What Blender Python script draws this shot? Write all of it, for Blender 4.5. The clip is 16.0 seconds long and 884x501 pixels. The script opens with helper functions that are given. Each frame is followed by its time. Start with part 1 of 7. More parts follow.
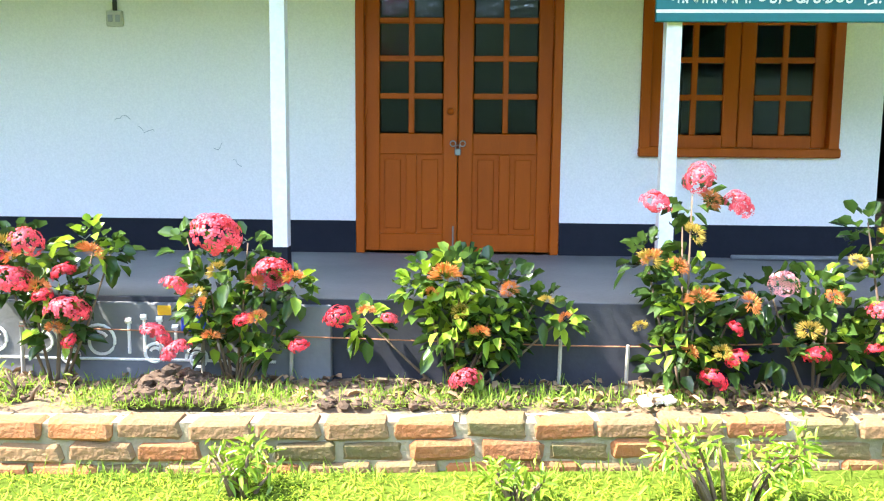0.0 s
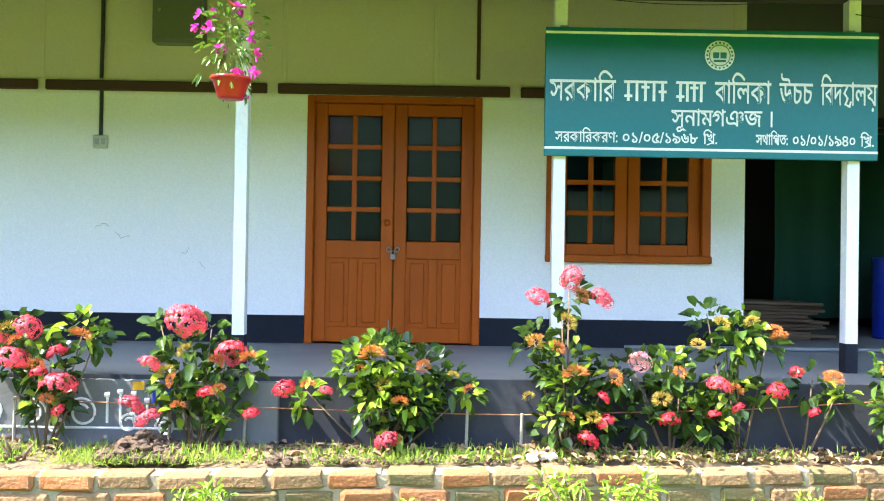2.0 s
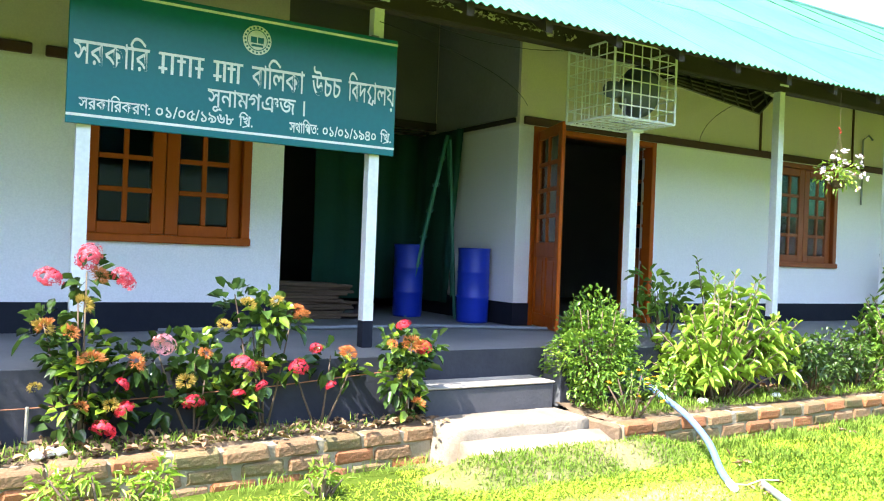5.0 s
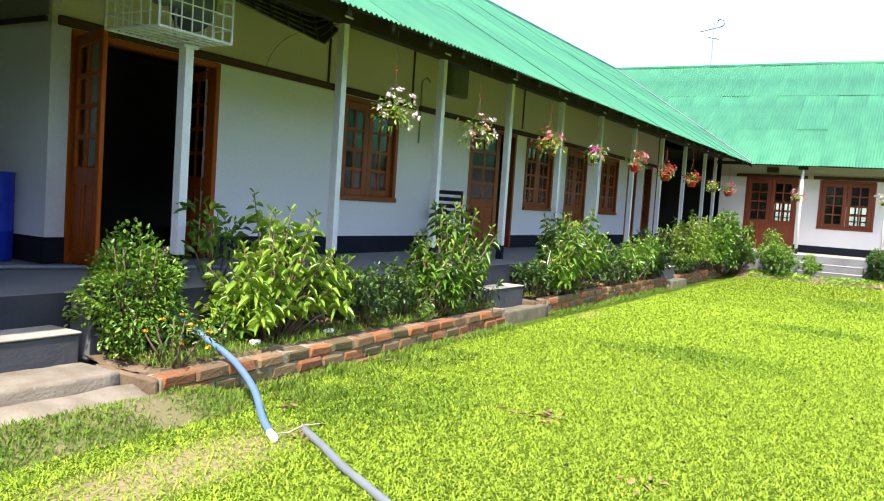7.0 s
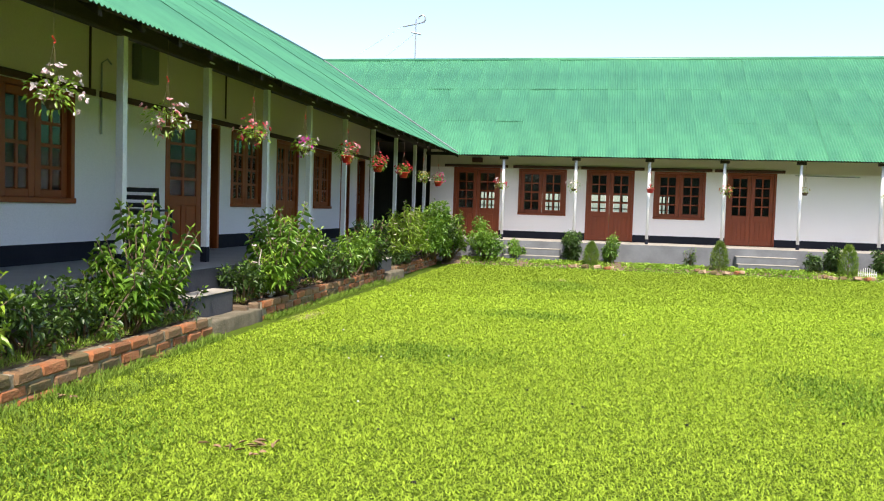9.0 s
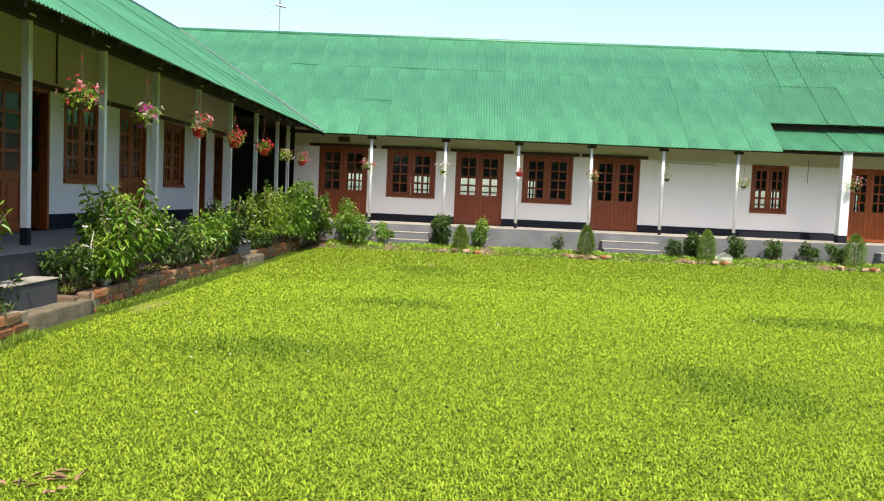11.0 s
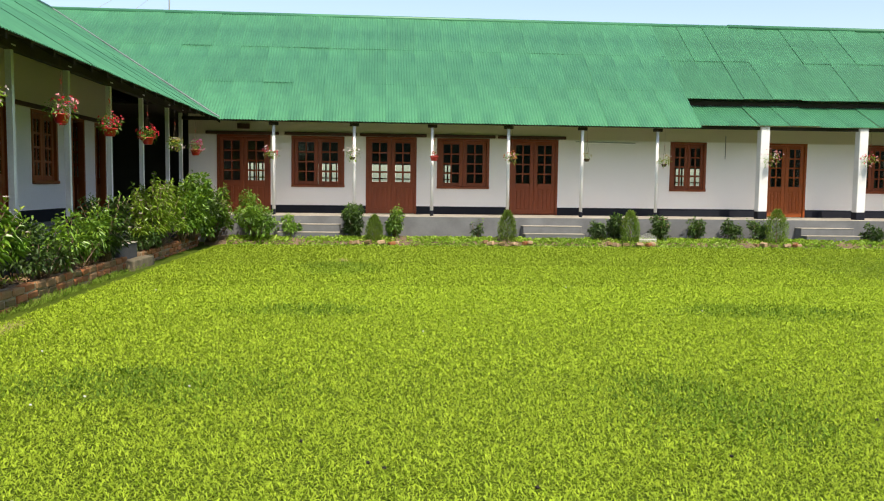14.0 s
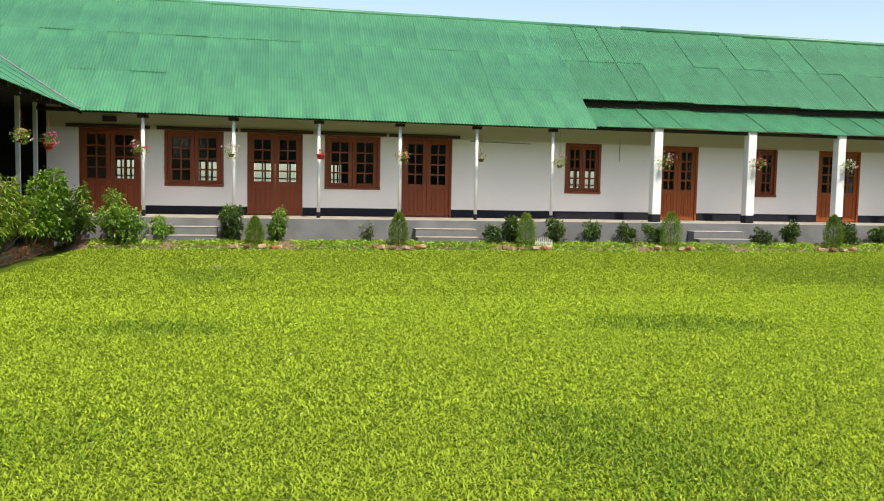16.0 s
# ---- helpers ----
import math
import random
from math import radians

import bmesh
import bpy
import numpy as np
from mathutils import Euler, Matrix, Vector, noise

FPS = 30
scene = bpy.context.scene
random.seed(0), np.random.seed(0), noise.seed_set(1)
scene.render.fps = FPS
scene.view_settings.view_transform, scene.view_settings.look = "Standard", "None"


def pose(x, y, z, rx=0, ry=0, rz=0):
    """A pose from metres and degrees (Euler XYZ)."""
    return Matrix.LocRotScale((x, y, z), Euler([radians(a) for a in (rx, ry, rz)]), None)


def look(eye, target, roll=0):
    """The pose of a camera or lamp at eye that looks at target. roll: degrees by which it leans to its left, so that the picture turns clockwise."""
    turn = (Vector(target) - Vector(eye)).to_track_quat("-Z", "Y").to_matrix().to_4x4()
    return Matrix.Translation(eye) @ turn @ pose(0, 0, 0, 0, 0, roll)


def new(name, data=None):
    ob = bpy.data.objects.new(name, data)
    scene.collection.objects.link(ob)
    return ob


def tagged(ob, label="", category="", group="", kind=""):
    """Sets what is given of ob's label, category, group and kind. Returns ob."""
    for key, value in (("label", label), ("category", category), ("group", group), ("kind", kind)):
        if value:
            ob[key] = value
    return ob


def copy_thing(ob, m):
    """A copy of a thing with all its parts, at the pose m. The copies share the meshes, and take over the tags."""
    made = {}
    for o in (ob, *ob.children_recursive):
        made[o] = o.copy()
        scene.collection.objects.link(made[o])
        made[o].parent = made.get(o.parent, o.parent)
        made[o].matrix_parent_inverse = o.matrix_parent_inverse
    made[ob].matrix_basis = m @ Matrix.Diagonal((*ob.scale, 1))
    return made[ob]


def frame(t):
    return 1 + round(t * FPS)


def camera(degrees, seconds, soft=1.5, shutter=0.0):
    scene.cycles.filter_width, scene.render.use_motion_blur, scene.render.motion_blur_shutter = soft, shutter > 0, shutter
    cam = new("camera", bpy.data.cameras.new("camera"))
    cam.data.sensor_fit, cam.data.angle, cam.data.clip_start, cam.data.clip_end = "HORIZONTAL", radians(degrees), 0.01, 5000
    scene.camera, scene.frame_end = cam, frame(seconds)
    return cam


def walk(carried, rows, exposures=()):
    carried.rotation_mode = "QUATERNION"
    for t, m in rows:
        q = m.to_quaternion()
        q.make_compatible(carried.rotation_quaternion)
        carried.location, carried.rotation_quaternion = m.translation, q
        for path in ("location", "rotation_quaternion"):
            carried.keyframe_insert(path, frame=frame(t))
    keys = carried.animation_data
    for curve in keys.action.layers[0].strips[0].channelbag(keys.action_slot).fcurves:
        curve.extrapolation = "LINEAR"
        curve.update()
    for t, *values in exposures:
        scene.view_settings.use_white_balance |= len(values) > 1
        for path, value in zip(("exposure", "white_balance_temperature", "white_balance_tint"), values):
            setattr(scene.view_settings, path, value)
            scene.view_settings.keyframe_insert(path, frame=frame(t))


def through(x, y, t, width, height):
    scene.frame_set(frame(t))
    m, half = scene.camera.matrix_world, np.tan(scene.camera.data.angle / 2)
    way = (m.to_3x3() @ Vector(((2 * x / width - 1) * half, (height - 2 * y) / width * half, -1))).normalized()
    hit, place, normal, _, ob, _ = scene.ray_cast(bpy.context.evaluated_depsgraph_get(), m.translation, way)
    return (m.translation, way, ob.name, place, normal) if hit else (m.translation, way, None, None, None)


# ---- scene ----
cam = camera(57.1, 16.0, soft=1.1)
PATH = [
    (0, (1.70, 0.287, 1.412), (1.617, 2.273, 1.170), 0.5),
    (0.5, (1.734, -0.015, 1.422), (1.733, 1.982, 1.298), 0.7),
    (1, (1.806, -0.344, 1.438), (1.806, 1.656, 1.446), 0.8),
    (1.5, (1.868, -0.619, 1.405), (1.861, 1.381, 1.419), 0.8),
    (2, (1.91, -0.681, 1.408), (1.929, 1.319, 1.426), 0.9),
    (2.5, (1.93, -0.819, 1.422), (2.031, 1.178, 1.435), 1.0),
    (3, (1.934, -0.838, 1.423), (2.057, 1.158, 1.434), 0.8),
    (3.5, (1.946, -0.836, 1.42), (2.099, 1.158, 1.43), 0.8),
    (4, (1.978, -0.795, 1.418), (2.353, 1.17, 1.415), 1.3),
    (4.5, (2.069, -0.755, 1.416), (2.744, 1.128, 1.411), 1.8),
    (5, (2.108, -0.683, 1.396), (3.13, 1.037, 1.402), 2.2),
    (5.2, (2.159, -0.596, 1.401), (3.331, 1.024, 1.389), 2.5),
    (7.3, (2.791, -0.482, 1.466), (4.528, 0.503, 1.344), 3.4),
    (7.5, (2.848, -0.487, 1.46), (4.597, 0.475, 1.342), 3.0),
    (8, (3.047, -0.446, 1.452), (4.883, 0.336, 1.33), 2.6),
    (8.5, (3.276, -0.351, 1.465), (5.192, 0.216, 1.361), 1.7),
    (9, (3.426, -0.287, 1.458), (5.386, 0.096, 1.357), 1.8),
    (9.2, (3.487, -0.265, 1.453), (5.457, 0.065, 1.345), 2.3),
    (11.3, (4.373, -0.188, 1.419), (6.369, -0.202, 1.298), 1.9),
    (11.5, (4.485, -0.171, 1.424), (6.48, -0.247, 1.307), 1.5),
    (12, (4.708, -0.145, 1.425), (6.691, -0.358, 1.271), 1.5),
    (12.5, (4.926, -0.143, 1.415), (6.904, -0.392, 1.252), 1.1),
    (13, (5.104, -0.14, 1.422), (7.09, -0.319, 1.262), 1.4),
    (13.5, (5.281, -0.148, 1.426), (7.268, -0.312, 1.267), 1.2),
    (14, (5.544, -0.172, 1.422), (7.532, -0.326, 1.266), 0.7),
    (14.5, (5.79, -0.209, 1.424), (7.776, -0.383, 1.264), 0.5),
    (15, (6.071, -0.288, 1.405), (8.04, -0.604, 1.25), 0.7),
    (15.5, (6.34, -0.372, 1.388), (8.302, -0.727, 1.236), 1.0),
    (16, (6.615, -0.465, 1.39), (8.568, -0.87, 1.243), 1.1),
]
EXPOSURES = [(0.0, 3.06, 6550, 12), (0.5, 2.87, 6550, 11), (1.1, 3.03, 6500, 11), (2.5, 2.93, 6500, 11), (4.0, 2.88, 6400, 12), (5.0, 2.66, 6250, 15), (7.5, 1.42, 6500, 14), (8.5, 1.30, 6650, 14), (9.0, 1.14, 6700, 14), (11.5, 0.92, 7100, 12), (13.0, 0.71, 7300, 11), (16.0, 0.70, 7300, 11)]
walk(cam, [(t, look(eye, target, roll)) for t, eye, target, roll in PATH], EXPOSURES)

# ---- light ----
SUN_WAY = Vector((-0.72, -0.21, 1.06)).normalized()
world = bpy.data.worlds.new("sky")
scene.world = world
world.use_nodes = True
wn = world.node_tree
sky = wn.nodes.new("ShaderNodeTexSky")
sky.sky_type, sky.sun_disc = "NISHITA", False
sky.sun_elevation = math.asin(SUN_WAY.z)
sky.sun_rotation = math.atan2(SUN_WAY.x, SUN_WAY.y)
sky.air_density, sky.dust_density, sky.ozone_density = 1.0, 1.6, 1.0
wn.nodes["Background"].inputs["Strength"].default_value = 0.15
wn.links.new(sky.outputs[0], wn.nodes["Background"].inputs["Color"])
sun = bpy.data.lights.new("sun", "SUN")
sun.energy, sun.angle, sun.color = 3.0, radians(0.6), (1.0, 0.95, 0.86)
new("sun", sun).matrix_world = look(SUN_WAY * 60, (0, 0, 0))


# ---- materials ----
def material(name, colour, rough=0.6, metal=0.0, second=None, scale=4.0, fine=60.0, bump=0.15, amount=0.5, spread=0.12, detail=6.0, stretch=(1, 1, 1), spec=0.5, space="Object", through=0.0):
    """A painted or natural surface: two colours mixed by broad noise, a fine grain in value and relief, and a little change from piece to piece."""
    mat = bpy.data.materials.new(name)
    mat.use_nodes = True
    nt = mat.node_tree
    b = nt.nodes["Principled BSDF"]
    co = nt.nodes.new("ShaderNodeTexCoord")
    mp = nt.nodes.new("ShaderNodeMapping")
    mp.inputs["Scale"].default_value = stretch
    nt.links.new(co.outputs[space], mp.inputs["Vector"])
    big, small = nt.nodes.new("ShaderNodeTexNoise"), nt.nodes.new("ShaderNodeTexNoise")
    big.inputs["Scale"].default_value, big.inputs["Detail"].default_value = scale, detail
    small.inputs["Scale"].default_value, small.inputs["Detail"].default_value = fine, 3.0
    for n in (big, small):
        nt.links.new(mp.outputs[0], n.inputs["Vector"])
    ramp = nt.nodes.new("ShaderNodeMapRange")
    ramp.inputs["From Min"].default_value, ramp.inputs["From Max"].default_value = 0.35, 0.7
    ramp.inputs["To Max"].default_value = amount
    nt.links.new(big.outputs["Fac"], ramp.inputs["Value"])
    mix = nt.nodes.new("ShaderNodeMix")
    mix.data_type = "RGBA"
    mix.inputs[6].default_value = (*colour, 1)
    mix.inputs[7].default_value = (*(second or [c * 0.72 for c in colour]), 1)
    nt.links.new(ramp.outputs[0], mix.inputs[0])
    hsv = nt.nodes.new("ShaderNodeHueSaturation")
    nt.links.new(mix.outputs[2], hsv.inputs["Color"])
    info = nt.nodes.new("ShaderNodeObjectInfo")
    isle = nt.nodes.new("ShaderNodeNewGeometry")
    s1, s2, s3 = (nt.nodes.new("ShaderNodeMath") for _ in range(3))
    s1.operation = s2.operation = s3.operation = "MULTIPLY_ADD"
    s1.inputs[1].default_value, s1.inputs[2].default_value = spread, 1.0 - spread
    s2.inputs[1].default_value = spread
    s3.inputs[1].default_value = 0.25
    nt.links.new(info.outputs["Random"], s1.inputs[0])
    nt.links.new(isle.outputs["Random Per Island"], s2.inputs[0])
    nt.links.new(s1.outputs[0], s2.inputs[2])
    nt.links.new(small.outputs["Fac"], s3.inputs[0])
    nt.links.new(s2.outputs[0], s3.inputs[2])
    off = nt.nodes.new("ShaderNodeMath")
    off.operation = "SUBTRACT"
    off.inputs[1].default_value = 0.125
    nt.links.new(s3.outputs[0], off.inputs[0])
    nt.links.new(off.outputs[0], hsv.inputs["Value"])
    nt.links.new(hsv.outputs[0], b.inputs["Base Color"])
    b.inputs["Roughness"].default_value, b.inputs["Metallic"].default_value = rough, metal
    b.inputs["Specular IOR Level"].default_value = spec
    if bump:
        bp = nt.nodes.new("ShaderNodeBump")
        bp.inputs["Strength"].default_value, bp.inputs["Distance"].default_value = bump, 0.01
        nt.links.new(small.outputs["Fac"], bp.inputs["Height"])
        nt.links.new(bp.outputs[0], b.inputs["Normal"])
    if through:
        tr = nt.nodes.new("ShaderNodeBsdfTranslucent")
        nt.links.new(hsv.outputs[0], tr.inputs["Color"])
        ms = nt.nodes.new("ShaderNodeMixShader")
        ms.inputs[0].default_value = through
        nt.links.new(b.outputs[0], ms.inputs[1])
        nt.links.new(tr.outputs[0], ms.inputs[2])
        nt.links.new(ms.outputs[0], nt.nodes["Material Output"].inputs["Surface"])
    return mat


def wall_paint():
    """Whitewash below, cream distemper above the lintel line, with faint stains and scuffs."""
    mat = material("whitewashed_plaster", (0.88, 0.85, 0.84), 0.85, second=(0.81, 0.77, 0.75), scale=0.6, fine=70, bump=0.06, amount=0.3, spread=0.0)
    nt = mat.node_tree
    mix = next(n for n in nt.nodes if n.bl_idname == "ShaderNodeMix")
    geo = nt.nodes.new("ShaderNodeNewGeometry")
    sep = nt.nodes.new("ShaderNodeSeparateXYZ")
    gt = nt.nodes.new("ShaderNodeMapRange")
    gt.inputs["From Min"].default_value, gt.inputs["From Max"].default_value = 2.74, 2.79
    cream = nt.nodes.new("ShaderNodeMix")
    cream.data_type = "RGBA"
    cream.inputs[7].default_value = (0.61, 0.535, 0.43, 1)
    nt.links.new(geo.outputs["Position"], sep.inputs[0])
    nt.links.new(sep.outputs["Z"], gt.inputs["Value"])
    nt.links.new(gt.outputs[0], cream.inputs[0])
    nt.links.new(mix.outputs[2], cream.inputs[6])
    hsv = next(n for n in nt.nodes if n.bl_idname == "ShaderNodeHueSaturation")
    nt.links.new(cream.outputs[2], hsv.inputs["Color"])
    return mat


def glass_pane():
    mat = bpy.data.materials.new("window_glass")
    mat.use_nodes = True
    nt = mat.node_tree
    clear, gloss = nt.nodes.new("ShaderNodeBsdfTransparent"), nt.nodes.new("ShaderNodeBsdfGlossy")
    clear.inputs["Color"].default_value = (0.78, 0.84, 0.82, 1)
    gloss.inputs["Roughness"].default_value = 0.03
    gloss.inputs["Color"].default_value = (0.9, 0.9, 0.9, 1)
    fr = nt.nodes.new("ShaderNodeFresnel")
    fr.inputs["IOR"].default_value = 1.5
    wave = nt.nodes.new("ShaderNodeTexNoise")
    wave.inputs["Scale"].default_value = 5.0
    bp = nt.nodes.new("ShaderNodeBump")
    bp.inputs["Strength"].default_value, bp.inputs["Distance"].default_value = 0.08, 0.02
    nt.links.new(wave.outputs["Fac"], bp.inputs["Height"])
    nt.links.new(bp.outputs[0], gloss.inputs["Normal"])
    add = nt.nodes.new("ShaderNodeMath")
    add.operation = "MULTIPLY_ADD"
    add.inputs[1].default_value, add.inputs[2].default_value = 1.0, 0.03
    nt.links.new(fr.outputs[0], add.inputs[0])
    ms = nt.nodes.new("ShaderNodeMixShader")
    nt.links.new(add.outputs[0], ms.inputs[0])
    nt.links.new(clear.outputs[0], ms.inputs[1])
    nt.links.new(gloss.outputs[0], ms.inputs[2])
    nt.links.new(ms.outputs[0], nt.nodes["Material Output"].inputs["Surface"])
    return mat


def lawn_ground():
    """Earth and short grass: yellow-green with deeper green patches and a few worn, bare places."""
    mat = material("lawn_turf", (0.085, 0.125, 0.012), 0.95, second=(0.045, 0.075, 0.008), scale=0.5, fine=45, bump=0.9, amount=0.8, spread=0.0, spec=0.1)
    nt = mat.node_tree
    hsv = next(n for n in nt.nodes if n.bl_idname == "ShaderNodeHueSaturation")
    mix = next(n for n in nt.nodes if n.bl_idname == "ShaderNodeMix")
    geo = nt.nodes.new("ShaderNodeNewGeometry")
    jitter = nt.nodes.new("ShaderNodeTexNoise")
    jitter.inputs["Scale"].default_value, jitter.inputs["Detail"].default_value = 2.2, 5.0
    nt.links.new(geo.outputs["Position"], jitter.inputs["Vector"])
    last = mix.outputs[2]
    for x, y, rx, ry, colour, most in LAWN_PATCHES:
        mp = nt.nodes.new("ShaderNodeMapping")
        mp.inputs["Location"].default_value = (-x / rx, -y / ry, 0)
        mp.inputs["Scale"].default_value = (1 / rx, 1 / ry, 0)
        ln = nt.nodes.new("ShaderNodeVectorMath")
        ln.operation = "LENGTH"
        ad = nt.nodes.new("ShaderNodeMath")
        mr = nt.nodes.new("ShaderNodeMapRange")
        mr.inputs["From Min"].default_value, mr.inputs["From Max"].default_value = 1.75, 1.15
        mr.inputs["To Max"].default_value = most
        m2 = nt.nodes.new("ShaderNodeMix")
        m2.data_type = "RGBA"
        m2.inputs[7].default_value = (*colour, 1)
        nt.links.new(geo.outputs["Position"], mp.inputs["Vector"])
        nt.links.new(mp.outputs[0], ln.inputs[0])
        nt.links.new(ln.outputs["Value"], ad.inputs[0])
        nt.links.new(jitter.outputs["Fac"], ad.inputs[1])
        nt.links.new(ad.outputs[0], mr.inputs["Value"])
        nt.links.new(mr.outputs[0], m2.inputs[0])
        nt.links.new(last, m2.inputs[6])
        last = m2.outputs[2]
    nt.links.new(last, hsv.inputs["Color"])
    return mat


EARTH, DEEP = (0.36, 0.27, 0.16), (0.055, 0.11, 0.018)
LAWN_PATCHES = [(5.6, 2.72, 0.9, 0.28, EARTH, 0.75), (5.6, 3.9, 0.9, 0.3, EARTH, 0.9), (20.0, 0.75, 1.3, 0.75, (0.12, 0.12, 0.05), 0.6), (21.2, 0.5, 0.6, 0.12, EARTH, 0.8), (13.6, 3.45, 0.6, 0.15, EARTH, 0.8)]
WALL = wall_paint()
GLASS = glass_pane()
BLACK = material("black_skirting_paint", (0.009, 0.011, 0.019), 0.7, second=(0.018, 0.02, 0.028), scale=3, fine=25, bump=0.2, spread=0.0, spec=0.2)
FLOOR = material("grey_cement_floor", (0.20, 0.205, 0.21), 0.6, second=(0.13, 0.135, 0.145), scale=1.6, fine=40, bump=0.15, amount=0.8, spread=0.0)
PLINTH = material("dark_cement_plinth", (0.03, 0.033, 0.045), 0.85, second=(0.062, 0.066, 0.076), scale=2.0, fine=30, bump=0.3, amount=0.6, spread=0.0, spec=0.25)
CEMENT = material("weathered_cement", (0.42, 0.385, 0.32), 0.9, second=(0.25, 0.23, 0.19), scale=3.0, fine=50, bump=0.5, amount=0.8, spread=0.05)
DOORPAINT = material("orange_brown_door_paint", (0.42, 0.084, 0.003), 0.45, second=(0.30, 0.055, 0.003), scale=2.0, fine=35, bump=0.12, stretch=(6, 6, 0.6), spread=0.05, spec=0.22)
REDDOOR = material("red_brown_door_paint", (0.23, 0.045, 0.009), 0.5, second=(0.16, 0.032, 0.007), scale=2.0, fine=35, bump=0.12, stretch=(6, 6, 0.6), spread=0.08)
BROWNDOOR = material("brown_orange_door_paint", (0.30, 0.066, 0.008), 0.5, second=(0.21, 0.045, 0.007), scale=2.0, fine=35, bump=0.12, stretch=(6, 6, 0.6), spread=0.08)
DARKWOOD = material("dark_stained_timber", (0.075, 0.026, 0.013), 0.7, second=(0.04, 0.016, 0.01), scale=3.0, fine=40, bump=0.35, stretch=(0.5, 4, 4), spread=0.1)
OLDWOOD = material("old_roof_timber", (0.04, 0.028, 0.02), 0.9, second=(0.022, 0.016, 0.012), scale=3, fine=30, bump=0.4, spread=0.15)
WHITE = material("white_gloss_post_paint", (0.80, 0.81, 0.82), 0.4, second=(0.62, 0.62, 0.60), scale=3.0, fine=40, bump=0.1, amount=0.35, spread=0.03)
ROOF = material("green_painted_sheet", (0.062, 0.24, 0.118), 0.42, second=(0.034, 0.155, 0.085), scale=0.9, fine=14, bump=0.15, amount=1.0, spread=0.1, space="Object")
# A deeper, darker green for the stepped part of the far roof.
DEEPROOF = material("deep_green_sheet", (0.046, 0.205, 0.098), 0.5, second=(0.03, 0.14, 0.07), scale=0.9, fine=14, bump=0.15, amount=1.0, spread=0.12)
BOARD = material("teal_board_paint", (0.002, 0.145, 0.168), 0.35, second=(0.002, 0.122, 0.142), scale=1.2, fine=30, bump=0.03, spread=0.0)
LETTER = material("white_lettering", (0.82, 0.84, 0.82), 0.5, bump=0, spread=0.0)
# Room shade put into the colour: dark walls seen through the panes.
INNER = material("unlit_inner_wall", (0.14, 0.134, 0.126), 0.9, scale=1.5, spread=0.0)
BRICK = material("red_brick", (0.36, 0.125, 0.045), 0.95, second=(0.29, 0.16, 0.075), scale=7, fine=45, bump=1.0, amount=1.0, spread=0.45, space="Object")
MORTAR = material("lime_mortar", (0.33, 0.275, 0.195), 0.95, second=(0.16, 0.14, 0.075), scale=6, fine=40, bump=0.8, amount=0.8, spread=0.0)
SOIL = material("bed_soil", (0.21, 0.145, 0.085), 0.98, second=(0.10, 0.07, 0.045), scale=4, fine=40, bump=1.0, amount=0.8, spread=0.1)
STEEL = material("grey_metal", (0.35, 0.36, 0.36), 0.4, metal=0.6, scale=5, bump=0.05)


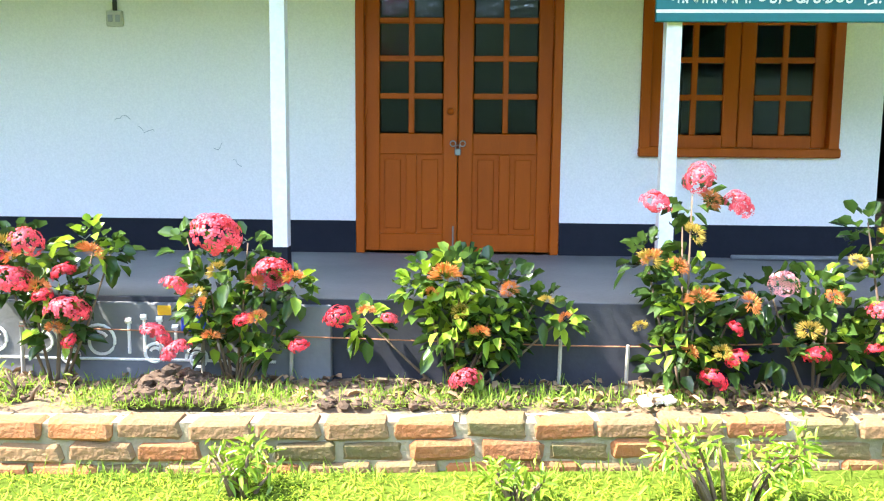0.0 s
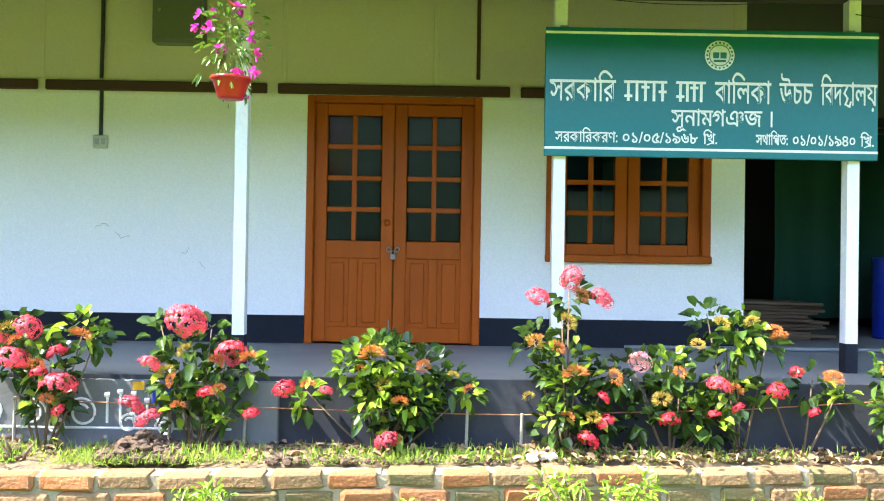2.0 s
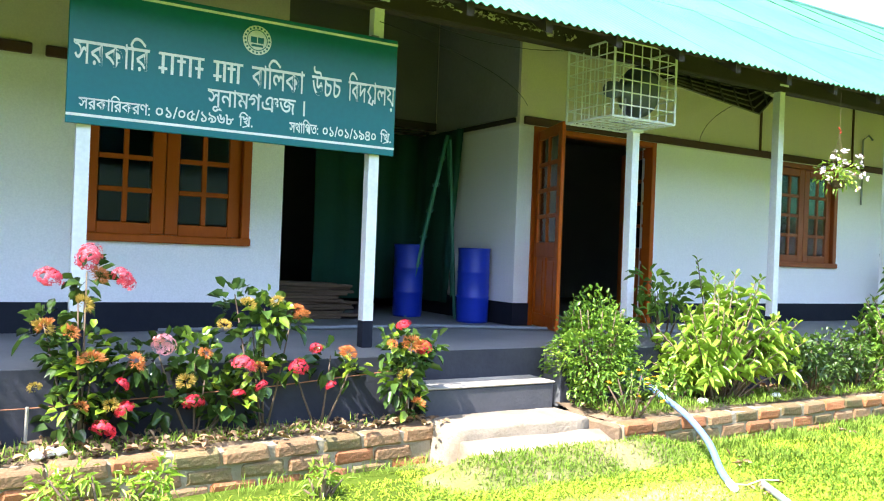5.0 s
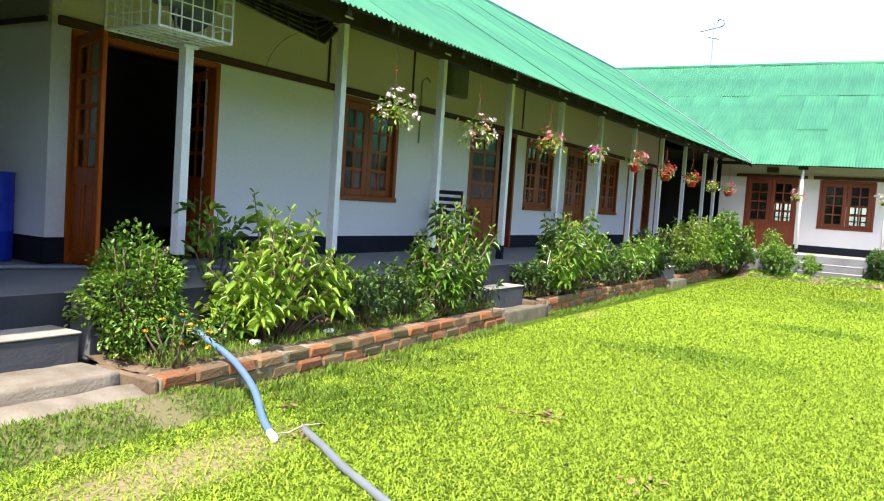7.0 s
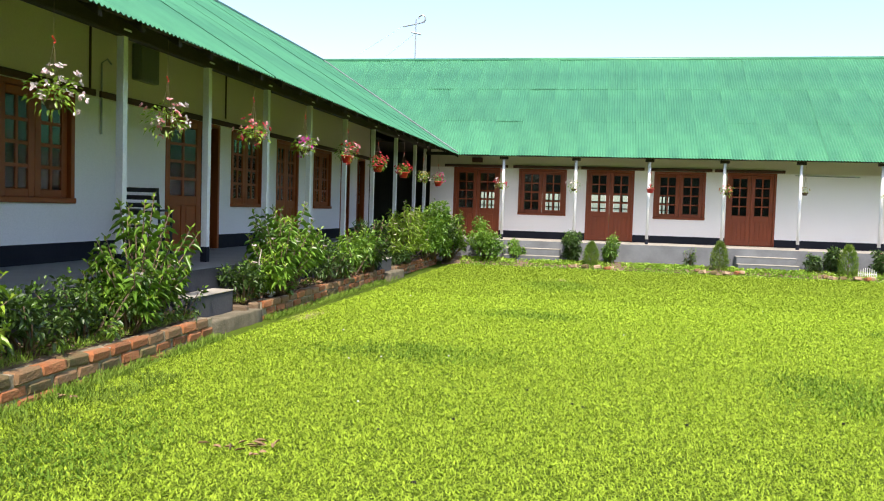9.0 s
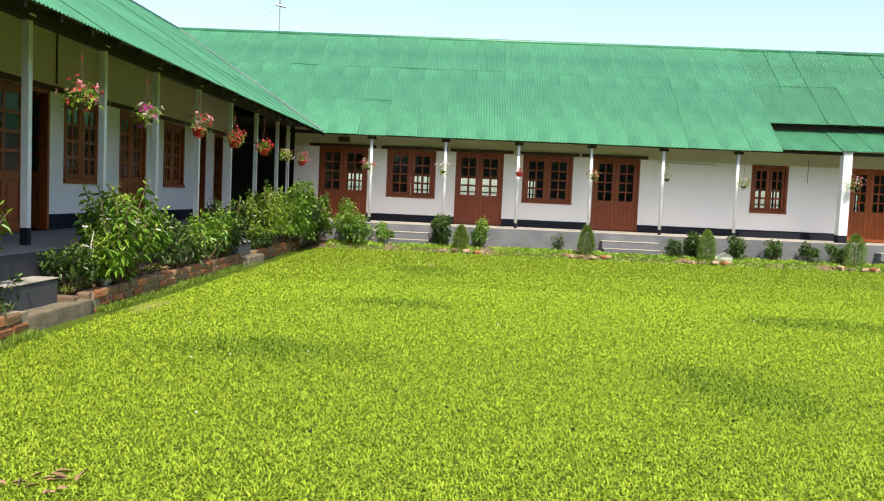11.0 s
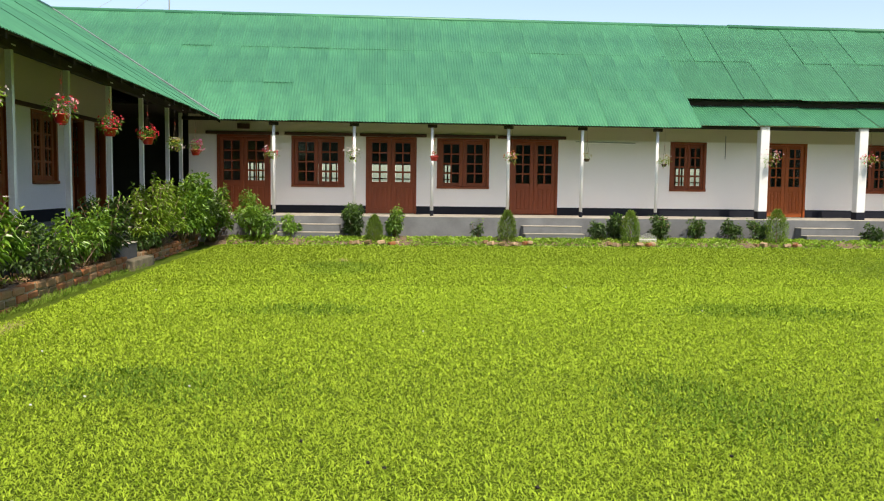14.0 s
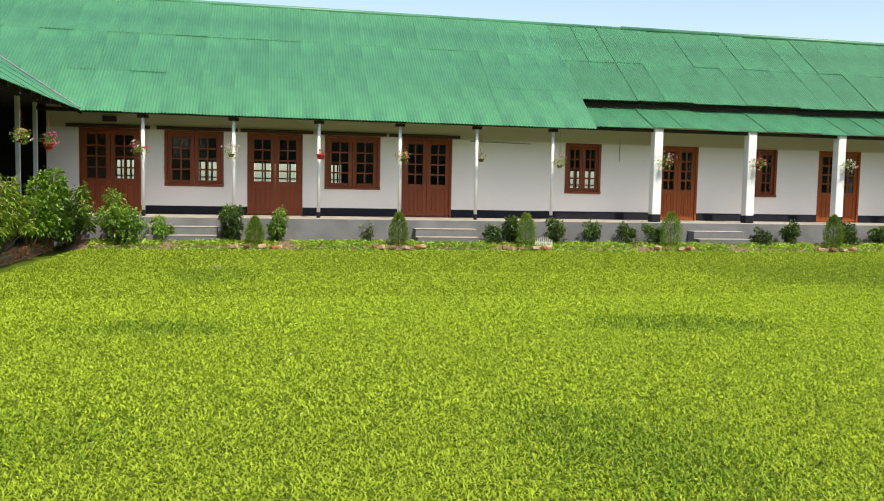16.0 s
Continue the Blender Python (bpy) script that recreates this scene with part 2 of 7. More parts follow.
# ---- geometry helpers ----
class Shape:
    """Gathers vertices and faces for one mesh."""

    def __init__(self):
        self.v, self.f = [], []

    def add(self, verts, faces):
        n = len(self.v)
        self.v.extend(verts)
        self.f.extend([tuple(i + n for i in f) for f in faces])
        return self

    def box(self, x0, x1, y0, y1, z0, z1):
        return self.add([(x, y, z) for z in (z0, z1) for y in (y0, y1) for x in (x0, x1)], [(0, 2, 3, 1), (4, 5, 7, 6), (0, 1, 5, 4), (2, 6, 7, 3), (0, 4, 6, 2), (1, 3, 7, 5)])

    def soft(self, x0, x1, y0, y1, z0, z1, b=0.006):
        """A box with bevelled edges."""
        b = min(b, (x1 - x0) * 0.45, (y1 - y0) * 0.45, (z1 - z0) * 0.45)
        lo, hi = (x0, y0, z0), (x1, y1, z1)
        verts, at = [], {}
        for sx in (0, 1):
            for sy in (0, 1):
                for sz in (0, 1):
                    s = (sx, sy, sz)
                    for ax in range(3):
                        at[s, ax] = len(verts)
                        verts.append(tuple((hi[k] if s[k] else lo[k]) + (0 if k == ax else (-b if s[k] else b)) for k in range(3)))
        faces = []
        for ax in range(3):
            u, w = (ax + 1) % 3, (ax + 2) % 3
            for side in (0, 1):
                ring = []
                for cu, cw in ((0, 0), (1, 0), (1, 1), (0, 1)):
                    s = [0, 0, 0]
                    s[ax], s[u], s[w] = side, cu, cw
                    ring.append(at[tuple(s), ax])
                faces.append(tuple(ring if side else ring[::-1]))
            for cu in (0, 1):
                for cw in (0, 1):
                    a, c = [0, 0, 0], [0, 0, 0]
                    a[u], a[w] = cu, cw
                    c[u], c[w], c[ax] = cu, cw, 1
                    q = (at[tuple(a), u], at[tuple(c), u], at[tuple(c), w], at[tuple(a), w])
                    faces.append(q if cu != cw else q[::-1])
        for s in {k[0] for k in at}:
            tri = (at[s, 0], at[s, 1], at[s, 2])
            faces.append(tri if sum(s) % 2 else tri[::-1])
        return self.add(verts, faces)

    def tube(self, points, radius, sides=8, cap=True):
        """A round bar along points; radius is a number or one for each point."""
        pts = [Vector(p) for p in points]
        rad = radius if isinstance(radius, (list, tuple)) else [radius] * len(pts)
        verts, faces = [], []
        for k, p in enumerate(pts):
            way = (pts[min(k + 1, len(pts) - 1)] - pts[max(k - 1, 0)]).normalized()
            u = way.cross(Vector((0, 0, 1)) if abs(way.z) < 0.9 else Vector((1, 0, 0))).normalized()
            w = way.cross(u)
            for s in range(sides):
                a = 2 * math.pi * s / sides
                verts.append(tuple(p + (u * math.cos(a) + w * math.sin(a)) * rad[k]))
        for k in range(len(pts) - 1):
            for s in range(sides):
                t = (s + 1) % sides
                faces.append((k * sides + s, k * sides + t, (k + 1) * sides + t, (k + 1) * sides + s))
        if cap:
            faces.append(tuple(range(sides))[::-1])
            faces.append(tuple((len(pts) - 1) * sides + s for s in range(sides)))
        return self.add(verts, faces)

    def lathe(self, profile, centre=(0, 0, 0), sides=24):
        """Turns a profile of (radius, height) round the upright axis."""
        cx, cy, cz = centre
        verts = [(cx + r * math.cos(2 * math.pi * s / sides), cy + r * math.sin(2 * math.pi * s / sides), cz + h) for r, h in profile for s in range(sides)]
        faces = [(k * sides + s, k * sides + (s + 1) % sides, (k + 1) * sides + (s + 1) % sides, (k + 1) * sides + s) for k in range(len(profile) - 1) for s in range(sides)]
        return self.add(verts, faces)

    def mesh(self, name, mat, smooth=False):
        me = bpy.data.meshes.new(name)
        me.from_pydata(self.v, [], self.f)
        me.materials.append(mat)
        if smooth:
            me.polygons.foreach_set("use_smooth", [True] * len(me.polygons))
        me.update()
        return me


def part(name, shape, mat, parent=None, label="", smooth=False):
    me = shape if isinstance(shape, bpy.types.Mesh) else shape.mesh(name, mat, smooth)
    ob = new(name, me)
    if parent is not None:
        ob.parent = parent
    return tagged(ob, label)


def thing(name, label, category, group="", kind="", m=None):
    ob = new(name)
    ob.empty_display_size = 0.2
    if m is not None:
        ob.matrix_basis = m
    return tagged(ob, label, category, group, kind)


def single(name, shape, mat, label, category, group="", kind="", smooth=False):
    return tagged(part(name, shape, mat, None, "", smooth), label, category, group, kind)


def wall_with_holes(u0, u1, z0, z1, holes):
    """Rectangles of a wall between its openings (u0, u1, z0, z1 each)."""
    us = sorted({u0, u1, *[h[0] for h in holes], *[h[1] for h in holes]})
    out = []
    for a, b in zip(us, us[1:]):
        mid = (a + b) / 2
        cuts = sorted((h[2], h[3]) for h in holes if h[0] < mid < h[1])
        z = z0
        for c, d in cuts:
            if c > z:
                out.append((a, b, z, c))
            z = d
        if z < z1:
            out.append((a, b, z, z1))
    return out


# ---- the plan ----
FZ = 0.67  # verandah floor
WA, PA, EA = 6.19, 4.83, 3.82  # the near wing: wall, posts, eave (along x)
XB, PB, EB = 27.97, 26.6, 26.3  # the far wing: wall, posts, eave (along y)
ZE, ZR = 3.05, 6.50  # eave and ridge heights
YR, XR = 9.48, 30.7  # ridges
PAS0, PAS1 = 4.54, 7.07  # the open passage
SLOPE_A, SLOPE_B = (ZR - ZE) / (YR - EA), (ZR - ZE) / (XR - EB)
FRONT_A, FRONT_B = 4.30, 25.9  # plinth faces

# openings: near wing, x0, x1, then sill and head
DOOR_H = 2.1
A_DOORS = [(0.82, 2.30), (7.26, 9.04), (14.66, 16.42), (18.90, 20.12), (23.0, 23.75), (24.4, 25.1)]
A_WINDOWS = [(2.85, 4.25), (11.18, 12.50), (16.86, 18.2), (21.05, 22.25)]
B_DOORS = [(4.21, 2.78), (0.21, -1.18), (-3.77, -5.12), (-11.11, -12.31), (-16.19, -17.6)]
B_WINDOWS = [(2.22, 0.79, 1.39), (-1.74, -3.19, 1.39), (-8.31, -9.36, 1.39), (-13.74, -14.82, 1.39)]
SILL, HEAD = 1.40, 2.76

# ---- ground ----
g = Shape()
g.add([(-1500, -1500, 0), (1500, -1500, 0), (1500, 1500, 0), (-1500, 1500, 0)], [(0, 1, 2, 3)])
single("ground", g, lawn_ground(), "wide mown lawn ground of yellow-green grass", "lawn", kind="structure")

# ---- near wing ----
w = Shape()
holes = [(a, b, FZ, FZ + DOOR_H) for a, b in A_DOORS] + [(a, b, SILL, HEAD) for a, b in A_WINDOWS]
for a, b, c, d in wall_with_holes(-8, PAS0, 0, 4.4, [h for h in holes if h[1] < PAS0]) + wall_with_holes(PAS1, 25.55, 0, 4.4, [h for h in holes if h[0] > PAS1]):
    w.box(a, b, WA, WA + 0.22, c, d)
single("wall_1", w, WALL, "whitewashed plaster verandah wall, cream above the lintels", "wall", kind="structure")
w = Shape()
w.box(PAS0 - 0.22, PAS0, WA + 0.22, 11.0, 0, 4.4)
w.box(PAS1, PAS1 + 0.22, WA + 0.22, 11.0, 0, 4.4)
single("wall_2", w, WALL, "whitewashed side walls of the open passage", "wall", kind="structure")
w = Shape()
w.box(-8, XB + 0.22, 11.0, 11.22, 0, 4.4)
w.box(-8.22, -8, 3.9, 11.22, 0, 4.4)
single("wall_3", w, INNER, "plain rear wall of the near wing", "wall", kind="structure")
# Ceilings added unseen, to keep daylight out of the rooms.
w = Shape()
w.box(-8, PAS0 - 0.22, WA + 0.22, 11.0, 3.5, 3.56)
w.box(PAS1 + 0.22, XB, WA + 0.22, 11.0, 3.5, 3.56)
single("ceiling", w, INNER, "plain board ceiling added to keep the rooms dark", "ceiling", kind="structure")
w = Shape()
w.box(-8, XB, 4.52, 11.0, 0.0, FZ)
w.box(-8, 4.83, FRONT_A + 0.01, 4.52, 0.0, FZ)
w.box(6.20, XB, FRONT_A + 0.01, 4.52, 0.0, FZ)
single("floor", w, FLOOR, "smooth grey cement verandah floor", "floor", kind="structure")
w = Shape()
w.soft(-8, 4.83, FRONT_A, FRONT_A + 0.009, 0.0, FZ - 0.004, 0.002)
w.soft(4.84, 6.19, 4.511, 4.519, 0.0, FZ - 0.004, 0.002)
w.soft(6.20, XB - 2.1, FRONT_A, FRONT_A + 0.009, 0.0, FZ - 0.004, 0.002)
single("plinth", w, PLINTH, "dark painted cement face of the verandah plinth", "plinth", kind="structure")
w = Shape()
for a, b, c, d in wall_with_holes(-8, PAS0, FZ, FZ + 0.235, [(x0, x1, FZ, 9) for x0, x1 in A_DOORS[:1]]) + wall_with_holes(PAS1, 25.55, FZ, FZ + 0.235, [(x0, x1, FZ, 9) for x0, x1 in A_DOORS[1:]]):
    w.box(a, b, WA - 0.012, WA - 0.0005, c, d)
w.box(PAS1 - 0.012, PAS1 - 0.0005, WA - 0.012, 10.9, FZ, FZ + 0.235)
w.box(PAS0 + 0.0005, PAS0 + 0.012, WA - 0.012, 10.9, FZ, FZ + 0.235)
single("baseboard", w, BLACK, "black painted skirting band along the wall foot", "skirting", kind="structure")

# lintel boards over the openings
def lintel(m, x0, x1, z, label="dark stained timber lintel board over the opening"):
    s = Shape().soft(x0, x1, -0.035, -0.001, z, z + 0.085, 0.008)
    ob = single("lintel", s, DARKWOOD, label, "lintel", kind="structure")
    ob.matrix_basis = m


A_FACE = pose(0, WA, 0)
B_FACE = pose(XB, 0, 0, 0, 0, -90)
for x0, x1 in ((-8, -1.45), (-1.38, 0.48), (0.57, 2.53), (2.62, 4.5), (7.12, 12.9), (13.0, 18.4), (18.5, 22.6), (22.9, 25.4)):
    lintel(A_FACE, x0, x1, FZ + DOOR_H + 0.002)

# ---- joinery ----
def leaf_shape(wd, ht, panes, bottom, sign):
    """One leaf: stiles, rails, glazing bars and raised lower panels. x from 0, front at y = 0."""
    s, t = Shape(), 0.04
    st = 0.105 if wd > 0.5 else 0.085
    z0, z1 = bottom
    s.soft(0, st, 0, t, 0, ht)
    s.soft(wd - st, wd, 0, t, 0, ht)
    s.soft(st, wd - st, 0.001, t, ht - 0.10, ht)
    s.soft(st, wd - st, 0.001, t, z0 - 0.15, z0)
    cols, rows = panes
    for c in range(1, cols):
        x = st + (wd - 2 * st) * c / cols
        s.soft(x - 0.021, x + 0.021, 0.004, t, z0, ht - 0.10, 0.006)
    for r in range(1, rows):
        z = z0 + (ht - 0.10 - z0) * r / rows
        s.soft(st, wd - st, 0.006, t, z - 0.021, z + 0.021, 0.006)
    if z0 > 0.3:
        s.soft(st, wd - st, 0.001, t, 0, 0.13)
        mid = wd / 2
        s.soft(mid - 0.04, mid + 0.04, 0.001, t, 0.13, z0 - 0.15)
        for a, b in ((st, mid - 0.04), (mid + 0.04, wd - st)):
            s.box(a, b, 0.018, 0.03, 0.13, z0 - 0.15)
            s.soft(a + 0.035, b - 0.035, 0.006, 0.02, 0.165, z0 - 0.185, 0.011)
    return s


def glazed_leaf(name, parent, x, wd, ht, panes, bottom, mat, turn=0.0, hinge_right=False, z=0.0):
    ob = part(name, leaf_shape(wd, ht, panes, bottom, 1), mat, parent)
    base = pose(x, 0.035, z)
    if turn:
        base = (pose(x + wd, 0.035, z, 0, 0, turn) @ pose(-wd, 0, 0)) if hinge_right else pose(x, 0.035, z, 0, 0, turn)
    ob.matrix_basis = base
    st = 0.105 if wd > 0.5 else 0.085
    cols, rows = panes
    z0 = bottom[0]
    dx, dz = (wd - 2 * st) / cols, (ht - 0.10 - z0) / rows
    me = Shape().box(0.012, dx - 0.012, 0.018, 0.022, 0.012, dz - 0.012).mesh("pane", GLASS)
    for c in range(cols):
        for r in range(rows):
            p = part("pane", me, GLASS, ob)
            p.matrix_basis = pose(st + c * dx, 0, z0 + r * dz)
            p.visible_shadow = False
    return ob


def double_door(name, m, wd, mat, label, turns=(0, 0), lock=False, ht=DOOR_H):
    d = thing(name, label, "door", kind="structure", m=m)
    j = 0.065
    f = Shape().soft(0.001, j, -0.012, 0.12, 0, ht - 0.001).soft(wd - j, wd - 0.001, -0.012, 0.12, 0, ht - 0.001).soft(j, wd - j, -0.010, 0.12, ht - 0.06, ht - 0.001)
    part("door_frame", f, mat, d)
    lw = (wd - 2 * j) / 2 - 0.003
    z0 = 0.86 * ht / 2.1
    left = glazed_leaf("door_leaf", d, j, lw, ht - 0.075, (2, 4), (z0, 0), mat, turns[0], False, 0.012)
    right = glazed_leaf("door_leaf", d, wd - j - lw, lw, ht - 0.075, (2, 4), (z0, 0), mat, turns[1], True, 0.012)
    if lock:
        s = Shape()
        for sx in (-1, 1):
            ring = [(wd / 2 + sx * 0.035 + 0.02 * math.cos(a), 0.018, 0.80 + 0.02 * math.sin(a)) for a in [k * math.pi / 6 for k in range(13)]]
            s.tube(ring, 0.005, 6, False)
        part("door_handle", s, STEEL, d, "steel ring handles", True)
        s = Shape().soft(wd / 2 - 0.022, wd / 2 + 0.022, 0.0, 0.02, 0.715, 0.765, 0.006)
        s.tube([(wd / 2 + 0.016 * math.cos(a), 0.01, 0.765 + 0.026 * math.sin(a)) for a in [k * math.pi / 6 for k in range(7)]], 0.004, 6, False)
        part("padlock", s, STEEL, d, "steel padlock closing both leaves")
        k = Shape().lathe([(0.0, 0.0), (0.028, 0.0), (0.022, 0.014), (0.0, 0.018)], sides=16)
        kb = part("knob", k, mat, d, "round wooden knob", True)
        kb.matrix_basis = pose(wd / 2 - 0.055, 0.034, 1.03, 90)
        b = Shape().tube([(wd / 2 - 0.03, 0.026, 0.05), (wd / 2 - 0.03, 0.026, 0.2)], 0.006, 6)
        part("bolt", b, STEEL, d, "steel drop bolt")
        for sx in (j + 0.004, wd - j - 0.004):
            for z in (0.32, 1.0, 1.75):
                part("hinge", Shape().tube([(sx, 0.026, z - 0.05), (sx, 0.026, z + 0.05)], 0.009, 8), mat, d)
    return d


def casement(name, m, wd, z0, z1, mat, label, rows=4):
    d = thing(name, label, "window", kind="structure", m=m)
    j, ht = 0.075, z1 - z0
    f = Shape().soft(0.001, j, -0.02, 0.12, z0 + 0.001, z1 - 0.001).soft(wd - j, wd - 0.001, -0.02, 0.12, z0 + 0.001, z1 - 0.001)
    f.soft(j, wd - j, -0.018, 0.12, z1 - 0.06, z1 - 0.001)
    part("window_frame", f, mat, d)
    part("window_sill", Shape().soft(-0.005, wd + 0.005, -0.045, 0.12, z0 - 0.012, z0 + 0.055, 0.01), mat, d)
    lw = (wd - 2 * j) / 2 - 0.003
    glazed_leaf("casement_leaf", d, j, lw, ht - 0.12, (2, rows), (0.09, 0), mat, 0, False, z0 + 0.057)
    glazed_leaf("casement_leaf", d, wd - j - lw, lw, ht - 0.12, (2, rows), (0.09, 0), mat, 0, True, z0 + 0.057)
    return d


for k, (a, b) in enumerate(A_DOORS):
    turns, lab = (0, 0), "closed orange-brown painted double door with small panes"
    if k == 1:
        turns, lab = (-110, -110), "open orange-brown painted double door to a dark room"
    if k == 2:
        turns, lab = (-12, -100), "half-open brown double door beside the black chair"
    if k > 3:
        turns, lab = (100, -100), "open brown double door to a dark room"
    double_door(f"door_{k + 1}", pose(a, WA, FZ), b - a, DOORPAINT if k < 2 else BROWNDOOR, lab, turns, lock=k == 0)
for k, (a, b) in enumerate(A_WINDOWS):
    casement(f"window_{k + 1}", pose(a, WA, 0), b - a, SILL, HEAD, DOORPAINT if k < 1 else BROWNDOOR, "closed orange-brown casement window with small panes")
# The last two doors take the lighter paint, standing in for sun on them.
for k, (a, b) in enumerate(B_DOORS):
    double_door(f"door_{k + 7}", pose(XB, a, FZ, 0, 0, -90), a - b, REDDOOR if k < 3 else BROWNDOOR, "closed red-brown painted double door with glazed upper half")
for k, (a, b, z) in enumerate(B_WINDOWS):
    casement(f"window_{k + 5}", pose(XB, a, 0, 0, 0, -90), a - b, z, HEAD, REDDOOR, "closed red-brown casement window with small panes")

# ---- far wing ----
BY0, BY1, BSTEP = -30.0, 11.0, -8.5
w = Shape()
holes = [(-a, -b, FZ, FZ + DOOR_H) for a, b in B_DOORS] + [(-a, -b, z, HEAD) for a, b, z in B_WINDOWS]
for a, b, c, d in wall_with_holes(-4.95, -BY0, 0, 4.3, holes):
    w.box(XB, XB + 0.22, -b, -a, c, d)
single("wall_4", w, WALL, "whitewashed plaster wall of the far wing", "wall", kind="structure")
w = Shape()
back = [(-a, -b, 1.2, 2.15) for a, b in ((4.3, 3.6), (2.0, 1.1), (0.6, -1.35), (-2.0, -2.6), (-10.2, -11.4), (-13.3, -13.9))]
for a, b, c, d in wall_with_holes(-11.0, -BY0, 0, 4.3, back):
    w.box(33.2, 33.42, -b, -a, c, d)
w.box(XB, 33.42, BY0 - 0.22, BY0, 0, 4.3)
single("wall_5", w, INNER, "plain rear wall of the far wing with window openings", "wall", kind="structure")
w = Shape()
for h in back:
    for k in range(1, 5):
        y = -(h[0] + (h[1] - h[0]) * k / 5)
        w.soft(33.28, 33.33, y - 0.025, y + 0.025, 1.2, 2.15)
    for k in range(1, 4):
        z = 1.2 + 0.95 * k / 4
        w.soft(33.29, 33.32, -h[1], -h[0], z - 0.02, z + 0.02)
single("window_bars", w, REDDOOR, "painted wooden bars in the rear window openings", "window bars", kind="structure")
# Unseen ceiling added over the far rooms so that they stay dark.
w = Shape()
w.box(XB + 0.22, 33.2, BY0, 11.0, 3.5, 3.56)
single("ceiling_2", w, INNER, "plain board ceiling added to keep the far rooms dark", "ceiling", kind="structure")
w = Shape().box(FRONT_B + 0.01, 33.2, BY0, FRONT_A + 0.0, 0, FZ)
single("floor_2", w, CEMENT, "pale cement verandah floor of the far wing", "floor", kind="structure")
PLINTHB = material("grey_washed_plinth", (0.16, 0.17, 0.18), 0.85, second=(0.10, 0.105, 0.11), scale=2.0, fine=25, bump=0.3, amount=0.8, spread=0.0)
w = Shape().soft(FRONT_B, FRONT_B + 0.009, BY0, FRONT_A, 0, FZ - 0.004, 0.002)
single("plinth_2", w, PLINTHB, "grey cement face of the far plinth", "plinth", kind="structure")
w = Shape()
for a, b, c, d in wall_with_holes(-4.95, -BY0, FZ, FZ + 0.215, [(-x0, -x1, FZ, 9) for x0, x1 in B_DOORS]):
    w.box(XB - 0.012, XB - 0.0005, -b, -a, c, d)
single("baseboard_2", w, BLACK, "black painted skirting band of the far wall", "skirting", kind="structure")
for y0, y1 in ((4.5, 2.55), (2.4, 0.45), (0.38, -1.45), (-1.6, -3.35), (-3.42, -5.33)):
    lintel(B_FACE, -y0, -y1, FZ + DOOR_H + 0.002)
s = Shape().soft(0, 0.32, -0.10, -0.002, 2.92, 3.06)
single("wall_box", s, DARKWOOD, "small dark box fixed above the corner door", "box").matrix_basis = pose(XB, 3.65, 0, 0, 0, -90)
single("conduit", Shape().tube([(XB - 0.012, -5.6, 2.72), (XB - 0.012, -7.3, 2.70)], 0.012, 6), STEEL, "thin grey cable conduit on the whitewashed wall", "conduit", "conduits")
single("conduit", Shape().tube([(XB - 0.012, -9.9, 2.95), (XB - 0.012, -9.9, 2.3)], 0.012, 6), STEEL, "thin grey cable conduit on the whitewashed wall", "conduit", "conduits")

# steps of both wings
def steps(m, treads, label, body):
    """treads: (x0, x1, front, back, top) from the plinth corner, the top one first."""
    st = thing("steps", label, "steps", "entrance steps", "", m)
    for x0, x1, a, b, top in treads:
        part("riser", Shape().soft(x0, x1, -a, -b, 0.0, top - 0.016, 0.012), body, st, "dark painted cement riser")
        # Treads get a paler cement than the risers: sunlight put into their colour.
        part("tread", Shape().soft(x0 - 0.008, x1 + 0.008, -a - 0.01, -b, top - 0.015, top, 0.006), CEMENT, st, "cement tread coloured pale for sunlight")
    return st


STEP = material("dark_cement_step", (0.045, 0.05, 0.06), 0.85, second=(0.09, 0.09, 0.095), scale=2.2, fine=35, bump=0.5, amount=0.7, spread=0.1)
steps(pose(4.89, 4.51, 0), [(0.0, 1.15, 0.32, 0.001, 0.455)], "worn grey cement entrance step, its tread coloured pale for sunlight", STEP)
DUSTY = material("dusty_earthy_cement", (0.30, 0.255, 0.19), 0.95, second=(0.17, 0.135, 0.09), scale=5, fine=45, bump=0.7, amount=0.9)


MOSSY = material("mossy_worn_cement", (0.20, 0.165, 0.11), 0.95, second=(0.10, 0.09, 0.05), scale=5, fine=45, bump=0.8, amount=1.0)


def rough_slab(x0, x1, y0, y1, z0, z1, seed):
    """A worn slab with a broken, uneven outline and softened rim."""
    r = random.Random(seed)
    rim = []
    for (ax, ay), (bx, by) in (((x0, y0), (x1, y0)), ((x1, y0), (x1, y1)), ((x1, y1), (x0, y1)), ((x0, y1), (x0, y0))):
        n = max(2, int(math.hypot(bx - ax, by - ay) / 0.13))
        rim += [(ax + (bx - ax) * k / n + r.uniform(-0.014, 0.014), ay + (by - ay) * k / n + r.uniform(-0.014, 0.014)) for k in range(n)]
    cx, cy, n = (x0 + x1) / 2, (y0 + y1) / 2, len(rim)
    s = Shape()
    rings = []
    for inset, z in ((-0.01, z0), (0.0, z1 - 0.025), (0.012, z1 - 0.006), (0.035, z1)):
        rings.append([(x + (cx - x) * inset / 0.5, y + (cy - y) * inset / 0.3, z + r.uniform(-0.0015, 0.0015)) for x, y in rim])
    v = [p for ring in rings for p in ring] + [(cx, cy, z1 + 0.004)]
    f = [(a * n + k, a * n + (k + 1) % n, a * n + n + (k + 1) % n, a * n + n + k) for a in range(3) for k in range(n)]
    return s.add(v, f + [(3 * n + k, 3 * n + (k + 1) % n, 4 * n) for k in range(n)])


